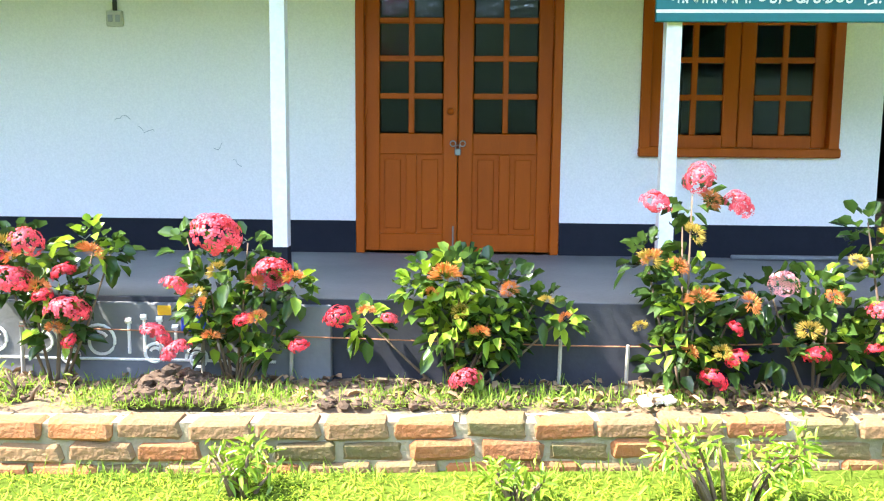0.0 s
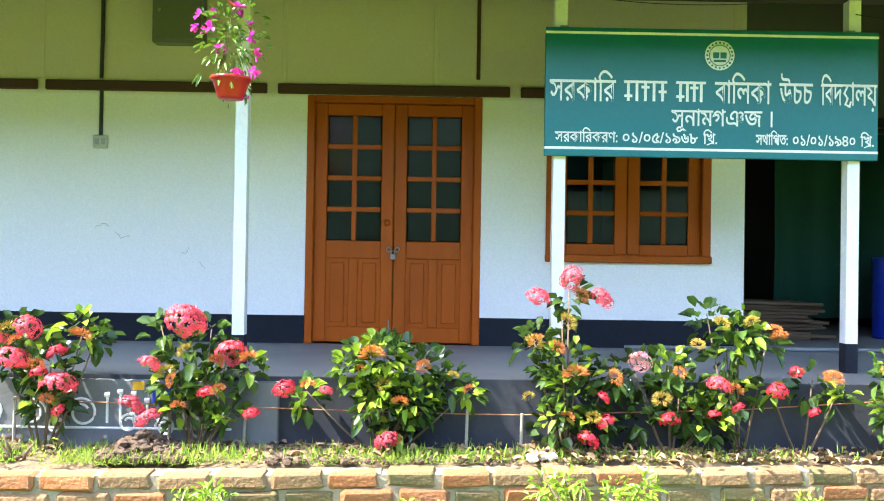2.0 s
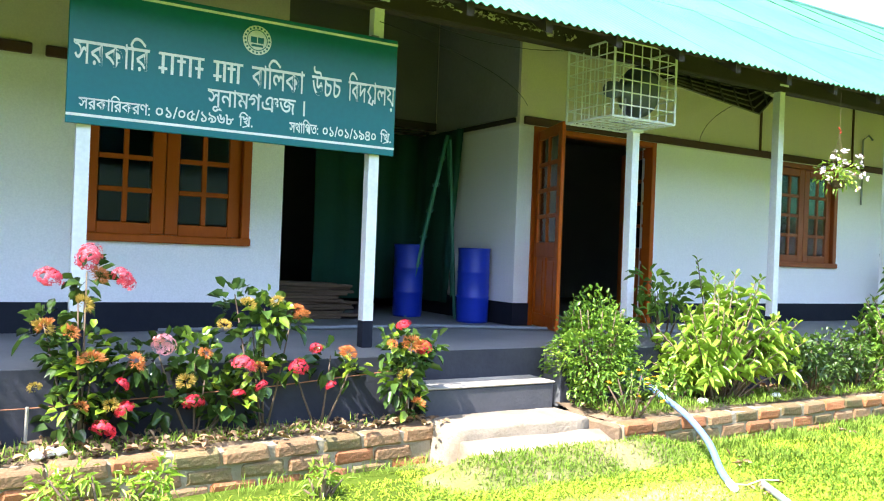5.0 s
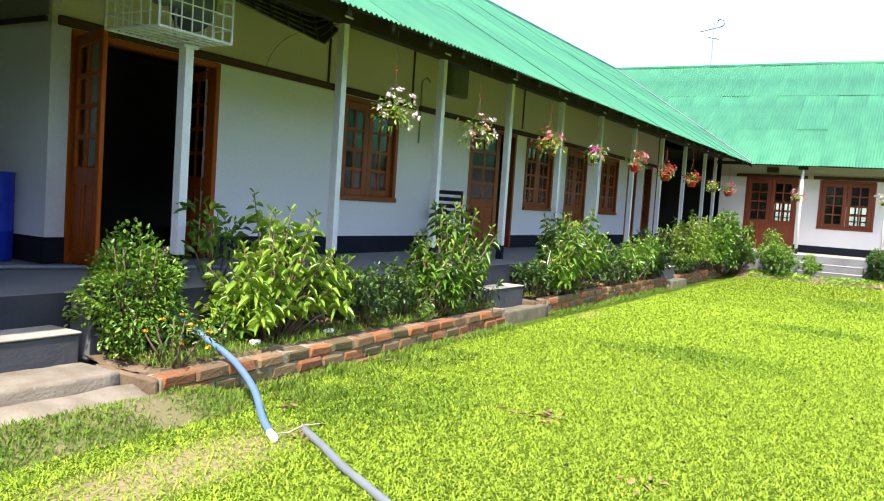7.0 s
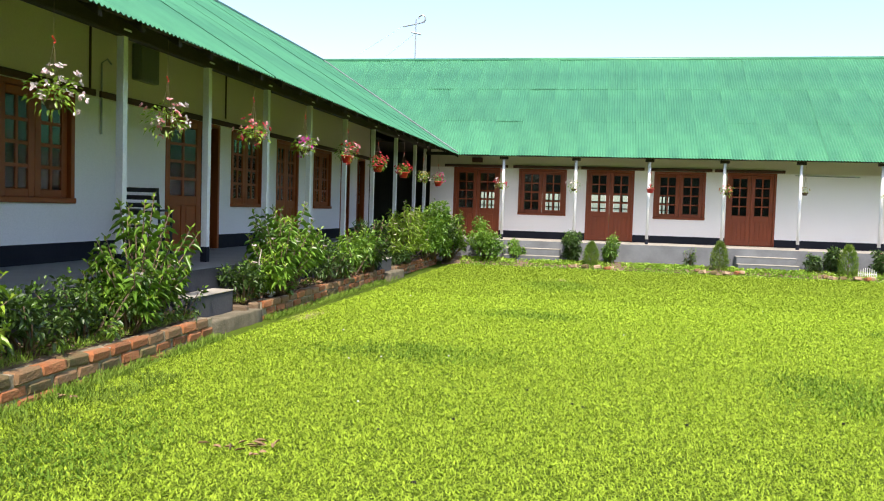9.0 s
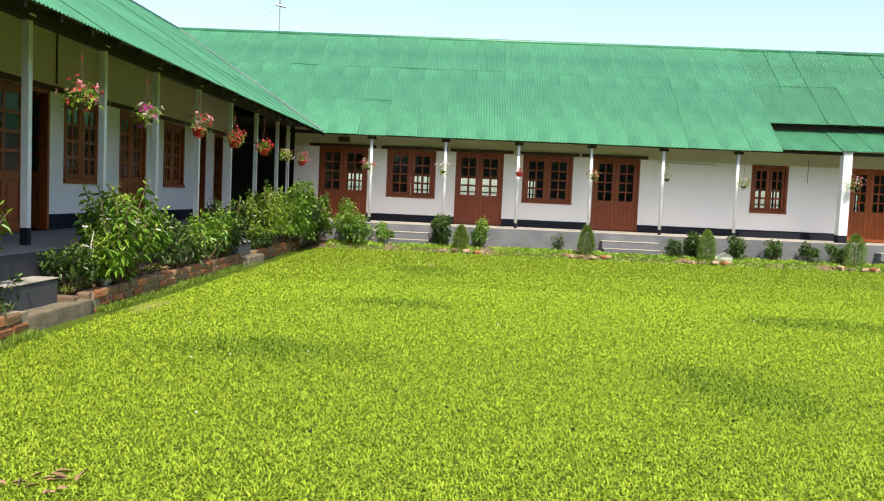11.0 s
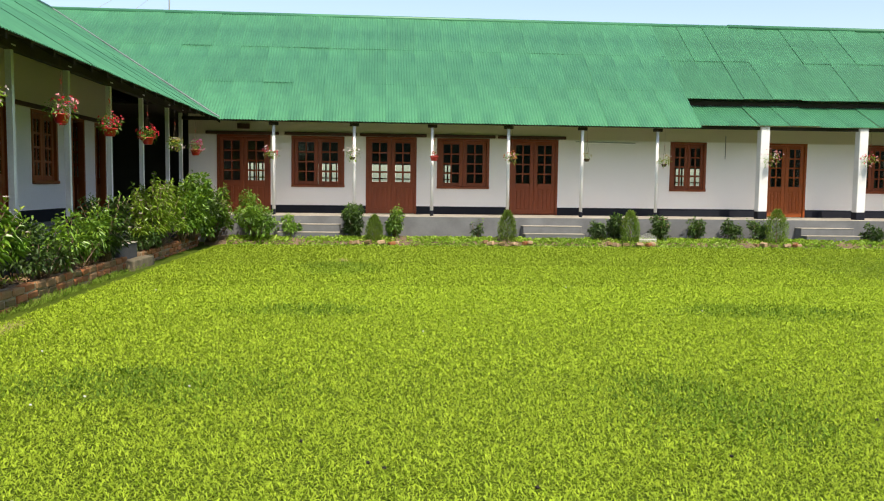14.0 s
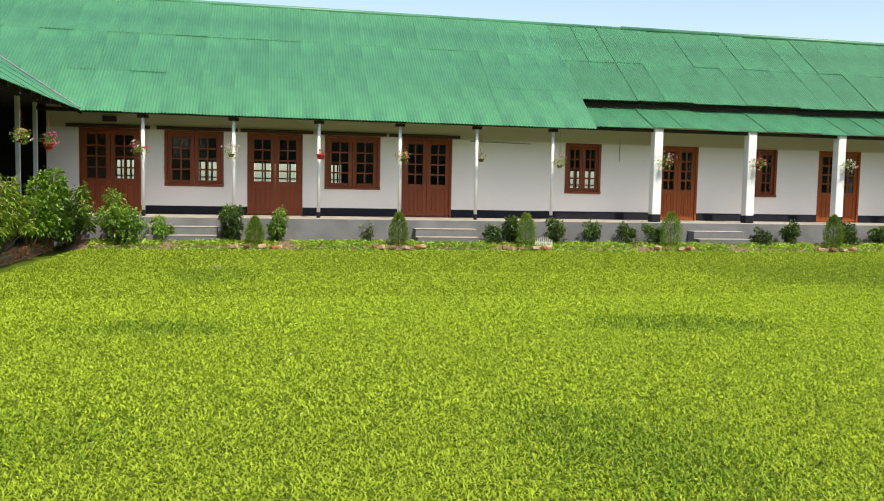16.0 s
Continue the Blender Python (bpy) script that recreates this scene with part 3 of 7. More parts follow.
single("stepping_slab", rough_slab(11.46, 12.82, FRONT_A - 0.50, FRONT_A - 0.285, 0.0, 0.165, 8), MOSSY, "low dusty cement slab before the entrance step", "slab", "stepping slabs", smooth=True)
single("stepping_slab", rough_slab(18.96, 20.1, FRONT_A - 0.52, FRONT_A - 0.315, 0.0, 0.165, 9), MOSSY, "low dusty cement slab before the entrance step", "slab", "stepping slabs", smooth=True)
single("stepping_slab", rough_slab(4.88, 6.05, 3.77, 4.175, 0.0, 0.262, 5), DUSTY, "low dusty cement slab before the entrance step", "slab", "stepping slabs", smooth=True)
sloped = rough_slab(4.93, 6.12, 3.55, 3.755, 0.0, 0.19, 6)
sloped.v = [(x, y, z * (0.62 + 0.38 * (y - 3.57) / 0.2)) for x, y, z in sloped.v]
single("stepping_slab", sloped, DUSTY, "flat worn earthy slab sunk in the grass", "slab", "stepping slabs", smooth=True)
steps(pose(11.45, FRONT_A, 0), [(0.0, 1.05, 0.27, 0.001, 0.42)], "worn grey cement entrance steps between the shrubs", STEP)
steps(pose(18.95, FRONT_A, 0), [(0.0, 0.95, 0.30, 0.001, 0.42)], "worn grey cement entrance steps between the shrubs", STEP)
for y0, wd in ((2.27, 1.48), (-3.75, 1.48), (-10.95, 1.4)):
    steps(pose(FRONT_B, y0, 0, 0, 0, -90), [(0.0, wd, 0.32, 0.001, 0.48), (0.0, wd, 0.62, 0.321, 0.30)], "low grey cement steps of the far verandah", PLINTHB)

# ---- roofs ----
AMP = 0.011


def sheet_mesh(width, low, high, height, cut=None):
    """A corrugated sheet: u along the eave, v up the slope in plan, height(v) gives z. cut(u): the least v that is left."""
    s = Shape()
    wave = (width - 0.03) / 11
    n = max(2, round(width / wave * 5))
    rows = []
    for i in range(n + 1):
        u = width * i / n
        lift = AMP * math.cos(2 * math.pi * u / wave)
        a = low if cut is None else max(low, cut(u))
        a = min(a, high)
        rows.append((u, a, high, lift))
    for u, a, b, lift in rows:
        s.v += [(u, a, height(a) + lift), (u, b, height(b) + lift), (u, b, height(b) + lift - 0.004), (u, a, height(a) + lift - 0.004)]
    for i in range(n):
        if rows[i][1] >= high and rows[i + 1][1] >= high:
            continue
        k, j = 4 * i, 4 * i + 4
        s.f += [(k, j, j + 1, k + 1), (k + 3, k + 2, j + 2, j + 3), (k, k + 3, j + 3, j)]
    return s


def sheeted_slope(name, label, m, length, eave, ridge, zfun, cut=None, rows=3, width=0.836, lap=0.004, loose=1.0, paint=ROOF):
    roof = thing(name, label, "roof", kind="structure", m=m)
    rng = random.Random(len(name) + int(length * 10))
    cells, shared = round(length / width), {}
    width = length / cells
    for r in range(rows):
        a = eave + (ridge - eave) * r / rows - (0.07 if r else 0.0)
        b = eave + (ridge - eave) * (r + 1) / rows
        for c in range(cells):
            u0 = c * width
            clipped = cut is not None and max(cut(u0), cut(u0 + width)) > a
            if clipped and min(cut(u0), cut(u0 + width)) >= b:
                continue
            if clipped:
                me = sheet_mesh(width + 0.03, a, b, zfun, lambda u: cut(u0 + u)).mesh("sheet", paint)
            else:
                if r not in shared:
                    shared[r] = sheet_mesh(width + 0.03, a, b, zfun).mesh("sheet", paint)
                me = shared[r]
            ob = part("sheet", me, paint, roof)
            ob.matrix_basis = pose(u0, rng.uniform(-0.012, 0.012), (0.012 if loose else 0.004) * r + (lap * (c % 2) if lap < 0.01 else lap * ((c // 2) % 2) + 0.006 * (c % 2)) + loose * rng.uniform(-0.002, 0.004), 0, loose * rng.uniform(-0.12, 0.12), 0)
    return roof


def valley_x(y):
    return EB + (XR - EB) * (y - EA) / (YR - EA)


def valley_y(x):
    return EA + (YR - EA) * (x - EB) / (XR - EB)


AX0 = -8.6
sheeted_slope("roof_1", "mint-green painted corrugated iron roof slope of the near wing", pose(AX0, 0, 0), XR - AX0, EA, YR, lambda y: ZE + SLOPE_A * (y - EA), lambda u: valley_y(AX0 + u) if AX0 + u > EB else EA, lap=0.0016, loose=0.0)
# the far slope: u runs from the valley's top end down to the step in the eave; v is world x
BROT = Matrix(((0, 1, 0, 0), (-1, 0, 0, YR), (0, 0, 1, 0), (0, 0, 0, 1)))
sheeted_slope("roof_2", "green painted corrugated iron roof slope of the far wing", BROT, YR - BSTEP, EB, XR, lambda x: ZE - 0.01 + SLOPE_B * (x - EB), lambda u: valley_x(YR - u) if YR - u > EA else EB)
UPX = 27.42
BROT2 = Matrix(((0, 1, 0, 0), (-1, 0, 0, BSTEP + 0.02), (0, 0, 1, 0), (0, 0, 0, 1)))
sheeted_slope("roof_3", "green painted corrugated upper roof slope with a raised eave", BROT2, BSTEP - BY0, UPX, XR + 0.02, lambda x: ZE - 0.008 + SLOPE_B * (x - EB), rows=2, lap=0.016, paint=DEEPROOF)
sheeted_slope("roof_4", "green painted corrugated lean-to roof over the far verandah", BROT2, BSTEP - BY0, EB + 0.11, XB + 0.02, lambda x: 3.12 + 0.50 * (x - EB - 0.11), rows=1, lap=0.02, paint=DEEPROOF)
w = Shape().box(XB - 0.3, XB - 0.02, BY0, BSTEP - 0.02, 3.68, 3.90)
for k in range(8):
    y = BSTEP - 1.5 - 2.6 * k
    w.box(XB - 0.315, XB - 0.301, y - 0.8, y, 3.76, 3.86)
single("fascia", w, OLDWOOD, "dark recessed timber band between the two roofs", "fascia", kind="structure")
w = Shape()
w.add([(AX0, YR, ZR), (33.6, YR, ZR), (33.6, 13.6, 4.0), (AX0, 13.6, 4.0)], [(0, 1, 2, 3)])
w.add([(AX0, YR, ZR - 0.01), (33.6, YR, ZR - 0.01), (33.6, 13.6, 3.99), (AX0, 13.6, 3.99)], [(3, 2, 1, 0)])
w.add([(XR, BY0, ZR), (XR, YR, ZR), (34.6, YR, 3.45), (34.6, BY0, 3.45)], [(3, 2, 1, 0), (0, 1, 2, 3)])
single("roof_5", w, ROOF, "green rear slopes of both roofs", "roof", kind="structure")
w = Shape()
w.tube([(AX0, YR, ZR + 0.0), (XR, YR, ZR + 0.0)], 0.07, 8).tube([(XR, YR, ZR), (XR, -11.0, ZR)], 0.07, 8).tube([(XR, -11.0, ZR + 0.02), (XR, BY0, ZR + 0.02)], 0.075, 8)
single("ridge_cap", w, ROOF, "green painted rolled ridge capping", "ridge cap", kind="structure", smooth=True)
w = Shape()
d = Vector((XR - EB, YR - EA, ZR - ZE))
for k in range(14):
    p, q = Vector((EB, EA, ZE + 0.035)) + d * k / 14, Vector((EB, EA, ZE + 0.035)) + d * (k + 1.03) / 14
    w.tube([p, q], 0.028, 5)
single("valley_flashing", w, STEEL, "dark metal flashing along the roof valley", "flashing", kind="structure")

# roof timbers of the near verandah
w = Shape()
w.soft(-8, XB - 1.0, PA - 0.06, PA + 0.06, 3.20, 3.42, 0.01)
single("verandah_beam", w, OLDWOOD, "old dark timber beam along the verandah posts", "beam", kind="structure")
w = Shape().soft(PB - 0.04, PB + 0.04, BY0, EA + 1.0, ZE - 0.02, ZE + 0.07)
single("verandah_beam_2", w, OLDWOOD, "dark timber eave beam of the far verandah", "beam", kind="structure")
w = Shape()
x = -7.6
while x < 27:
    y0, y1 = EA + 0.06, WA
    z0, z1 = ZE + SLOPE_A * (y0 - EA) - 0.11, ZE + SLOPE_A * (y1 - EA) - 0.11
    w.add([(x + dx, y, z + dz) for dx in (0, 0.06) for y, z in ((y0, z0), (y1, z1)) for dz in (0, 0.09)], [(0, 2, 3, 1), (4, 5, 7, 6), (0, 1, 5, 4), (2, 6, 7, 3), (0, 4, 6, 2), (1, 3, 7, 5)])
    x += 0.66
for y in (EA + 0.12, 4.3, 5.0, 5.6):
    z = ZE + SLOPE_A * (y - EA) - 0.045
    w.box(-8, 26.5, y, y + 0.05, z, z + 0.025)
single("rafters", w, OLDWOOD, "weathered dark rafters and battens under the eave", "rafters", kind="structure")
# ---- posts ----
def steel_post(m, height, label="white painted steel channel post with a black foot", size=0.082):
    p = thing("verandah_post", label, "post", "verandah posts", "", m)
    h, t = size / 2, 0.012
    prof = [(-h, h), (-h, -h), (h, -h), (h, h), (h - t, h), (h - t, -h + t), (-h + t, -h + t), (-h + t, h)]
    s = Shape().add([(x, y, z) for z in (0.2, height) for x, y in prof], [(k, (k + 1) % 8, 8 + (k + 1) % 8, 8 + k) for k in range(8)] + [(8, 9, 14, 15), (9, 10, 13, 14), (10, 11, 12, 13)])
    part("shaft", s, WHITE, p)
    part("foot", Shape().soft(-h - 0.003, h + 0.003, -h - 0.003, h + 0.003, 0, 0.2, 0.004), BLACK, p, "black painted foot")
    part("cap", Shape().soft(-h - 0.035, h + 0.035, -h - 0.02, h + 0.02, height, height + 0.03, 0.005), WHITE, p)
    return p


A_POSTS = [-3.6, -1.5, 0.60, 2.745, 4.74, 7.37, 9.40, 11.40, 13.32, 15.23, 17.1, 19.12, 21.15, 23.2, 25.3, 26.6]
first = steel_post(pose(A_POSTS[0], PA, FZ), 2.58)
for x in A_POSTS[1:]:
    if x != 7.37:
        copy_thing(first, pose(x, PA, FZ))
steel_post(pose(7.37, PA, FZ), 1.89, "short white steel channel post carrying the wire cage")


def pipe_post(m, height):
    p = thing("verandah_post", "slim white painted pipe post of the far verandah", "post", "verandah posts", "", m)
    part("shaft", Shape().tube([(0, 0, 0.14), (0, 0, height)], 0.042, 12), WHITE, p, "", True)
    part("foot", Shape().tube([(0, 0, 0), (0, 0, 0.14)], 0.046, 12), BLACK, p, "black painted foot")
    part("bracket", Shape().soft(-0.05, 0.05, -0.12, 0.12, height - 0.06, height + 0.02), OLDWOOD, p)
    return p


first = pipe_post(pose(PB, 2.52, FZ), 2.33)
for y in (0.48, -1.52, -3.5, -5.45, -7.46):
    copy_thing(first, pose(PB, y, FZ))
p = thing("masonry_post", "thick square white masonry post with a black foot", "post", "masonry posts", "", pose(PB, -10.34, FZ))
part("shaft", Shape().soft(-0.12, 0.12, -0.12, 0.12, 0.2, 2.45, 0.012), WHITE, p)
part("foot", Shape().soft(-0.125, 0.125, -0.125, 0.125, 0, 0.2, 0.01), BLACK, p, "black painted foot")
for y in (-13.07, -15.81, -18.6, -21.4, -24.2, -27):
    copy_thing(p, pose(PB, y, FZ))

# ---- name board ----
def lettering(text, size, x, z, bold=0.006):
    """Writing as a flat mesh with a little depth, its left end at x and its base line at z."""
    c = bpy.data.curves.new("lettering", "FONT")
    c.body, c.size, c.extrude, c.resolution_u = text, size, 0.0015, 2
    c.offset = bold * size
    tmp = bpy.data.objects.new("lettering", c)
    scene.collection.objects.link(tmp)
    bpy.context.view_layer.update()
    me = bpy.data.meshes.new_from_object(tmp)
    bpy.data.objects.remove(tmp)
    xs = [v.co.x for v in me.vertices]
    w0, w1 = min(xs), max(xs)
    for v in me.vertices:
        v.co = (x + v.co.x - w0, -v.co.z, z + v.co.y)
    me.materials.clear()
    me.materials.append(LETTER)
    return me, w1 - w0


def fitted(text, size, x0, x1, z, board, bold=0.006):
    me, wd = lettering(text, size, 0, 0, bold)
    f = (x1 - x0) / wd
    for v in me.vertices:
        v.co = (x0 + v.co.x * f, v.co.y, z + v.co.z)
    ob = part("lettering", me, LETTER, board, "white painted lettering")
    ob.matrix_basis = pose(0, -0.004, 0)


SX0, SX1, SZ0, SZ1 = 2.635, 4.88, 2.10, 2.965
SW, SH = SX1 - SX0, SZ1 - SZ0
board = thing("name_board", "teal painted school name board with white lettering", "sign", m=pose(SX0, PA - 0.085, SZ0 + 0.005))
part("panel", Shape().soft(0, SW, 0, 0.03, 0, SH, 0.004), BOARD, board)
part("stripe", Shape().box(0, SW, -0.003, -0.0005, 0.045, 0.062), LETTER, board, "white painted line")
part("stripe", Shape().box(0, SW, -0.003, -0.0005, SH - 0.045, SH - 0.028), LETTER, board, "white painted line")
for x in (0.10, SW - 0.20):
    part("bracket", Shape().soft(x, x + 0.06, 0.03, 0.06, 0.05, SH + 0.02), STEEL, board)
for text, x0, x1 in (("সরকাির", 0.03, 0.475), ("বািলকা", 1.14, 1.52), ("উচচ", 1.575, 1.80), ("িবদ", 1.855, 2.0), ("ালয়", 2.055, 2.235)):
    fitted(text, 0.225, x0, x1, 0.37, board)
# a person's name: plain bars under a head stroke
for x0, x1, n in ((0.53, 0.82, 5), (0.88, 1.08, 4)):
    s = Shape().box(x0, x1, -0.004, -0.001, 0.495, 0.512)
    for k in range(n):
        x = x0 + 0.02 + (x1 - x0 - 0.06) * k / (n - 1)
        s.box(x, x + 0.018, -0.004, -0.001, 0.375, 0.495)
        if k % 2 == 0:
            s.box(x - 0.018, x + 0.036, -0.0035, -0.001, 0.40 + 0.03 * (k % 3), 0.418 + 0.03 * (k % 3))
    part("lettering", s, LETTER, board, "white painted lettering")
fitted("সুনামগঞজ ।", 0.165, 0.85, 1.53, 0.215, board)
for text, x0, x1 in (("সরকািরকরণ:", 0.07, 0.49), ("০১/০৫/১৯৬৮", 0.525, 1.03), ("িখ.", 1.065, 1.16), ("সথািপত:", 1.42, 1.635), ("০১/০১/১৯৪০", 1.67, 2.09), ("িখ.", 2.125, 2.215)):
    fitted(text, 0.105, x0, x1, 0.095, board, 0.012)


def stroke(points, width):
    """A painted stroke of even width through points of the board."""
    s = Shape()
    for (ax, az), (bx, bz) in zip(points, points[1:]):
        ln = math.hypot(bx - ax, bz - az)
        ux, uz = (bx - ax) / ln * width / 2, (bz - az) / ln * width / 2
        y = -0.0055 - 0.0001 * len(s.f)
        s.add([(ax - ux - uz, y, az - uz + ux), (ax - ux + uz, y, az - uz - ux), (bx + ux + uz, y, bz + uz - ux), (bx + ux - uz, y, bz + uz + ux)], [(0, 1, 2, 3)])
    return s


# the joined ya of the last word, and the slanted strokes below two letters
part("lettering", stroke([(2.0, 0.503), (2.055, 0.503)], 0.014), LETTER, board, "white painted lettering")
part("lettering", stroke([(2.035, 0.50), (2.012, 0.45), (2.035, 0.415), (2.02, 0.375), (2.048, 0.36), (2.056, 0.39)], 0.013), LETTER, board, "white painted lettering")
for x in (1.112, 2.172):
    part("lettering", stroke([(x - 0.018, 0.088), (x + 0.022, 0.105)], 0.008), LETTER, board, "white painted lettering")
s = Shape()
s.add([(1.17 + 0.10 * math.cos(a), -0.004, 0.69 + 0.10 * math.sin(a)) for a in [2 * math.pi * k / 32 for k in range(32)]], [tuple(range(32))])
emblem = part("emblem", s, LETTER, board, "round white emblem")
s = Shape()
ring = [(1.17 + 0.07 * math.cos(a), -0.006, 0.69 + 0.07 * math.sin(a)) for a in [2 * math.pi * k / 24 for k in range(25)]]
s.tube(ring, 0.003, 5, False)
s.box(1.125, 1.166, -0.007, -0.0045, 0.67, 0.71).box(1.174, 1.215, -0.007, -0.0045, 0.67, 0.71).box(1.13, 1.21, -0.007, -0.0045, 0.645, 0.66)
for k in range(20):
    a = 2 * math.pi * k / 20
    s.box(1.17 + 0.085 * math.cos(a) - 0.006, 1.17 + 0.085 * math.cos(a) + 0.006, -0.007, -0.0045, 0.69 + 0.085 * math.sin(a) - 0.006, 0.69 + 0.085 * math.sin(a) + 0.006)
part("emblem_mark", s, BOARD, emblem, "green emblem drawing")

# ---- wall fittings ----
GREYBOX = material("grey_green_enamel", (0.16, 0.17, 0.12), 0.45, scale=4, bump=0.05)
IVORY = material("aged_ivory_plastic", (0.55, 0.53, 0.44), 0.5, scale=6, bump=0.03)
b = thing("fuse_box", "grey-green enamelled metal fuse box on the wall", "fuse box", m=pose(-0.46, WA, 3.16))
part("body", Shape().soft(0, 0.42, -0.13, -0.001, 0, 0.42, 0.008), GREYBOX, b)
lid = part("door", Shape().soft(0.025, 0.395, -0.14, -0.131, 0.025, 0.395, 0.006), GREYBOX, b)
part("latch", Shape().soft(0.05, 0.075, -0.15, -0.141, 0.25, 0.28), STEEL, lid)
b = thing("wall_socket", "aged ivory wall socket with two outlets", "socket", m=pose(-0.972, WA, 2.285))
plate = part("plate", Shape().soft(0, 0.12, -0.03, -0.001, 0, 0.11, 0.006), IVORY, b)
part("outlet", Shape().soft(0.015, 0.05, -0.036, -0.031, 0.03, 0.08).soft(0.07, 0.105, -0.036, -0.031, 0.03, 0.08), STEEL, plate)
s = Shape().soft(-0.885, -0.855, -0.022, -0.001, 2.38, 2.76).tube([(-0.87, -0.025, 2.86), (-0.862, -0.03, 3.2), (-0.868, -0.02, 3.55)], 0.017, 8)
single("cable_run", s, material("black_cable", (0.03, 0.03, 0.03), 0.5), "black cable in grey casing running to the socket", "cable").matrix_basis = pose(-0.042, WA, 0.015)
for x, z0, z1 in ((2.26, 2.92, 3.9), (10.85, 2.86, 3.9), (12.8, 2.86, 3.9), (16.6, 2.9, 3.9)):
    single("wall_batten", Shape().soft(x - 0.016, x + 0.016, -0.02, -0.001, z0, z1, 0.004), DARKWOOD, "thin dark timber batten on the upper wall", "batten", "wall battens").matrix_basis = A_FACE
for x in (0.62, 1.9, -1.42, 4.45):
    single("cover_strip", Shape().soft(x - 0.02, x + 0.02, -0.008, -0.001, 2.87, 4.0, 0.003), WALL, "cream painted joint cover strip on the wall", "strip", "cover strips").matrix_basis = A_FACE
single("wall_conduit", Shape().tube([(13.03, -0.02, 2.3), (13.03, -0.02, 3.22), (13.03, -0.10, 3.27), (13.03, -0.16, 3.2)], 0.014, 6), STEEL, "thin grey conduit with a hooked end on the wall", "conduit", "conduits").matrix_basis = A_FACE
b = thing("switch_box", "dark metal switch box high on the wall", "box", m=pose(13.74, WA, 3.12))
part("body", Shape().soft(0, 0.52, -0.12, -0.001, 0, 0.5, 0.01), GREYBOX, b)
part("lid", Shape().soft(0.03, 0.49, -0.13, -0.121, 0.03, 0.47, 0.006), GREYBOX, b)

# ---- loudspeaker cage ----
CAGEPAINT = material("white_cage_paint", (0.72, 0.73, 0.70), 0.4, scale=6, bump=0.05)
cage = thing("wire_cage", "white welded wire cage fixed to a post", "cage", m=pose(6.76, 4.44, 2.60))
cw, cd, ch = 0.72, 0.60, 0.64
s = Shape()
for x in (0, cw):
    for y in (0, cd):
        s.tube([(x, y, 0), (x, y, ch)], 0.011, 6)
for z in (0, ch):
    s.tube([(0, 0, z), (cw, 0, z), (cw, cd, z), (0, cd, z), (0, 0, z)], 0.011, 6)
part("cage_frame", s, CAGEPAINT, cage)
s = Shape()
for k in range(1, 7):
    x = cw * k / 7
    s.tube([(x, 0, 0), (x, 0, ch)], 0.006, 5).tube([(x, cd, 0), (x, cd, ch)], 0.006, 5).tube([(x, 0, 0), (x, cd, 0)], 0.006, 5)
for k in range(1, 6):
    y = cd * k / 6
    s.tube([(0, y, 0), (0, y, ch)], 0.006, 5).tube([(cw, y, 0), (cw, y, ch)], 0.006, 5).tube([(0, y, 0), (cw, y, 0)], 0.006, 5)
for k in range(1, 6):
    z = ch * k / 6
    s.tube([(0, 0, z), (cw, 0, z), (cw, cd, z), (0, cd, z), (0, 0, z)], 0.006, 5)
part("wire_mesh", s, CAGEPAINT, cage)
SPK = material("grey_loudspeaker_shell", (0.12, 0.145, 0.18), 0.5, scale=5, bump=0.05)
sp = thing("horn_loudspeaker", "grey horn loudspeaker inside the wire cage", "loudspeaker", m=pose(7.16, 4.72, 2.90, 0, 84, 12))
part("horn", Shape().lathe([(0.05, -0.16), (0.06, -0.05), (0.10, 0.06), (0.20, 0.17), (0.235, 0.19), (0.225, 0.185), (0.19, 0.165), (0.05, 0.0)], sides=24), SPK, sp, "", True)
part("driver", Shape().lathe([(0.0, -0.26), (0.07, -0.25), (0.075, -0.16), (0.0, -0.15)], sides=16), SPK, sp, "", True)
s = Shape().box(7.0, 7.3, 4.70, 4.74, 2.605, 2.615).tube([(7.15, 4.72, 2.61), (7.15, 4.72, 2.83)], 0.012, 6)
single("speaker_bracket", s, STEEL, "small steel bracket holding the loudspeaker", "bracket")

# ---- passage: barrels, planks, ladder, green sheet ----
BLUE = material("blue_drum_plastic", (0.008, 0.035, 0.42), 0.4, second=(0.006, 0.025, 0.30), scale=3, bump=0.04)


def drum(m, h, r, label):
    d = thing("plastic_drum", label, "drum", "blue drums", "", m)
    prof = [(0.0, 0.0), (r * 0.93, 0.0), (r * 0.98, 0.03), (r * 0.98, h * 0.32), (r * 1.02, h * 0.335), (r * 0.98, h * 0.35), (r * 0.98, h * 0.65), (r * 1.02, h * 0.665), (r * 0.98, h * 0.68), (r * 0.97, h * 0.93), (r, h * 0.96), (r, h - 0.01), (r * 0.94, h - 0.01), (r * 0.93, h * 0.9)]
    part("body", Shape().lathe(prof, sides=28), BLUE, d, "", True)
    part("lid", Shape().lathe([(r * 0.93, h * 0.93), (r * 0.9, h * 0.945), (0.0, h * 0.945)], sides=28), BLUE, d, "", True)


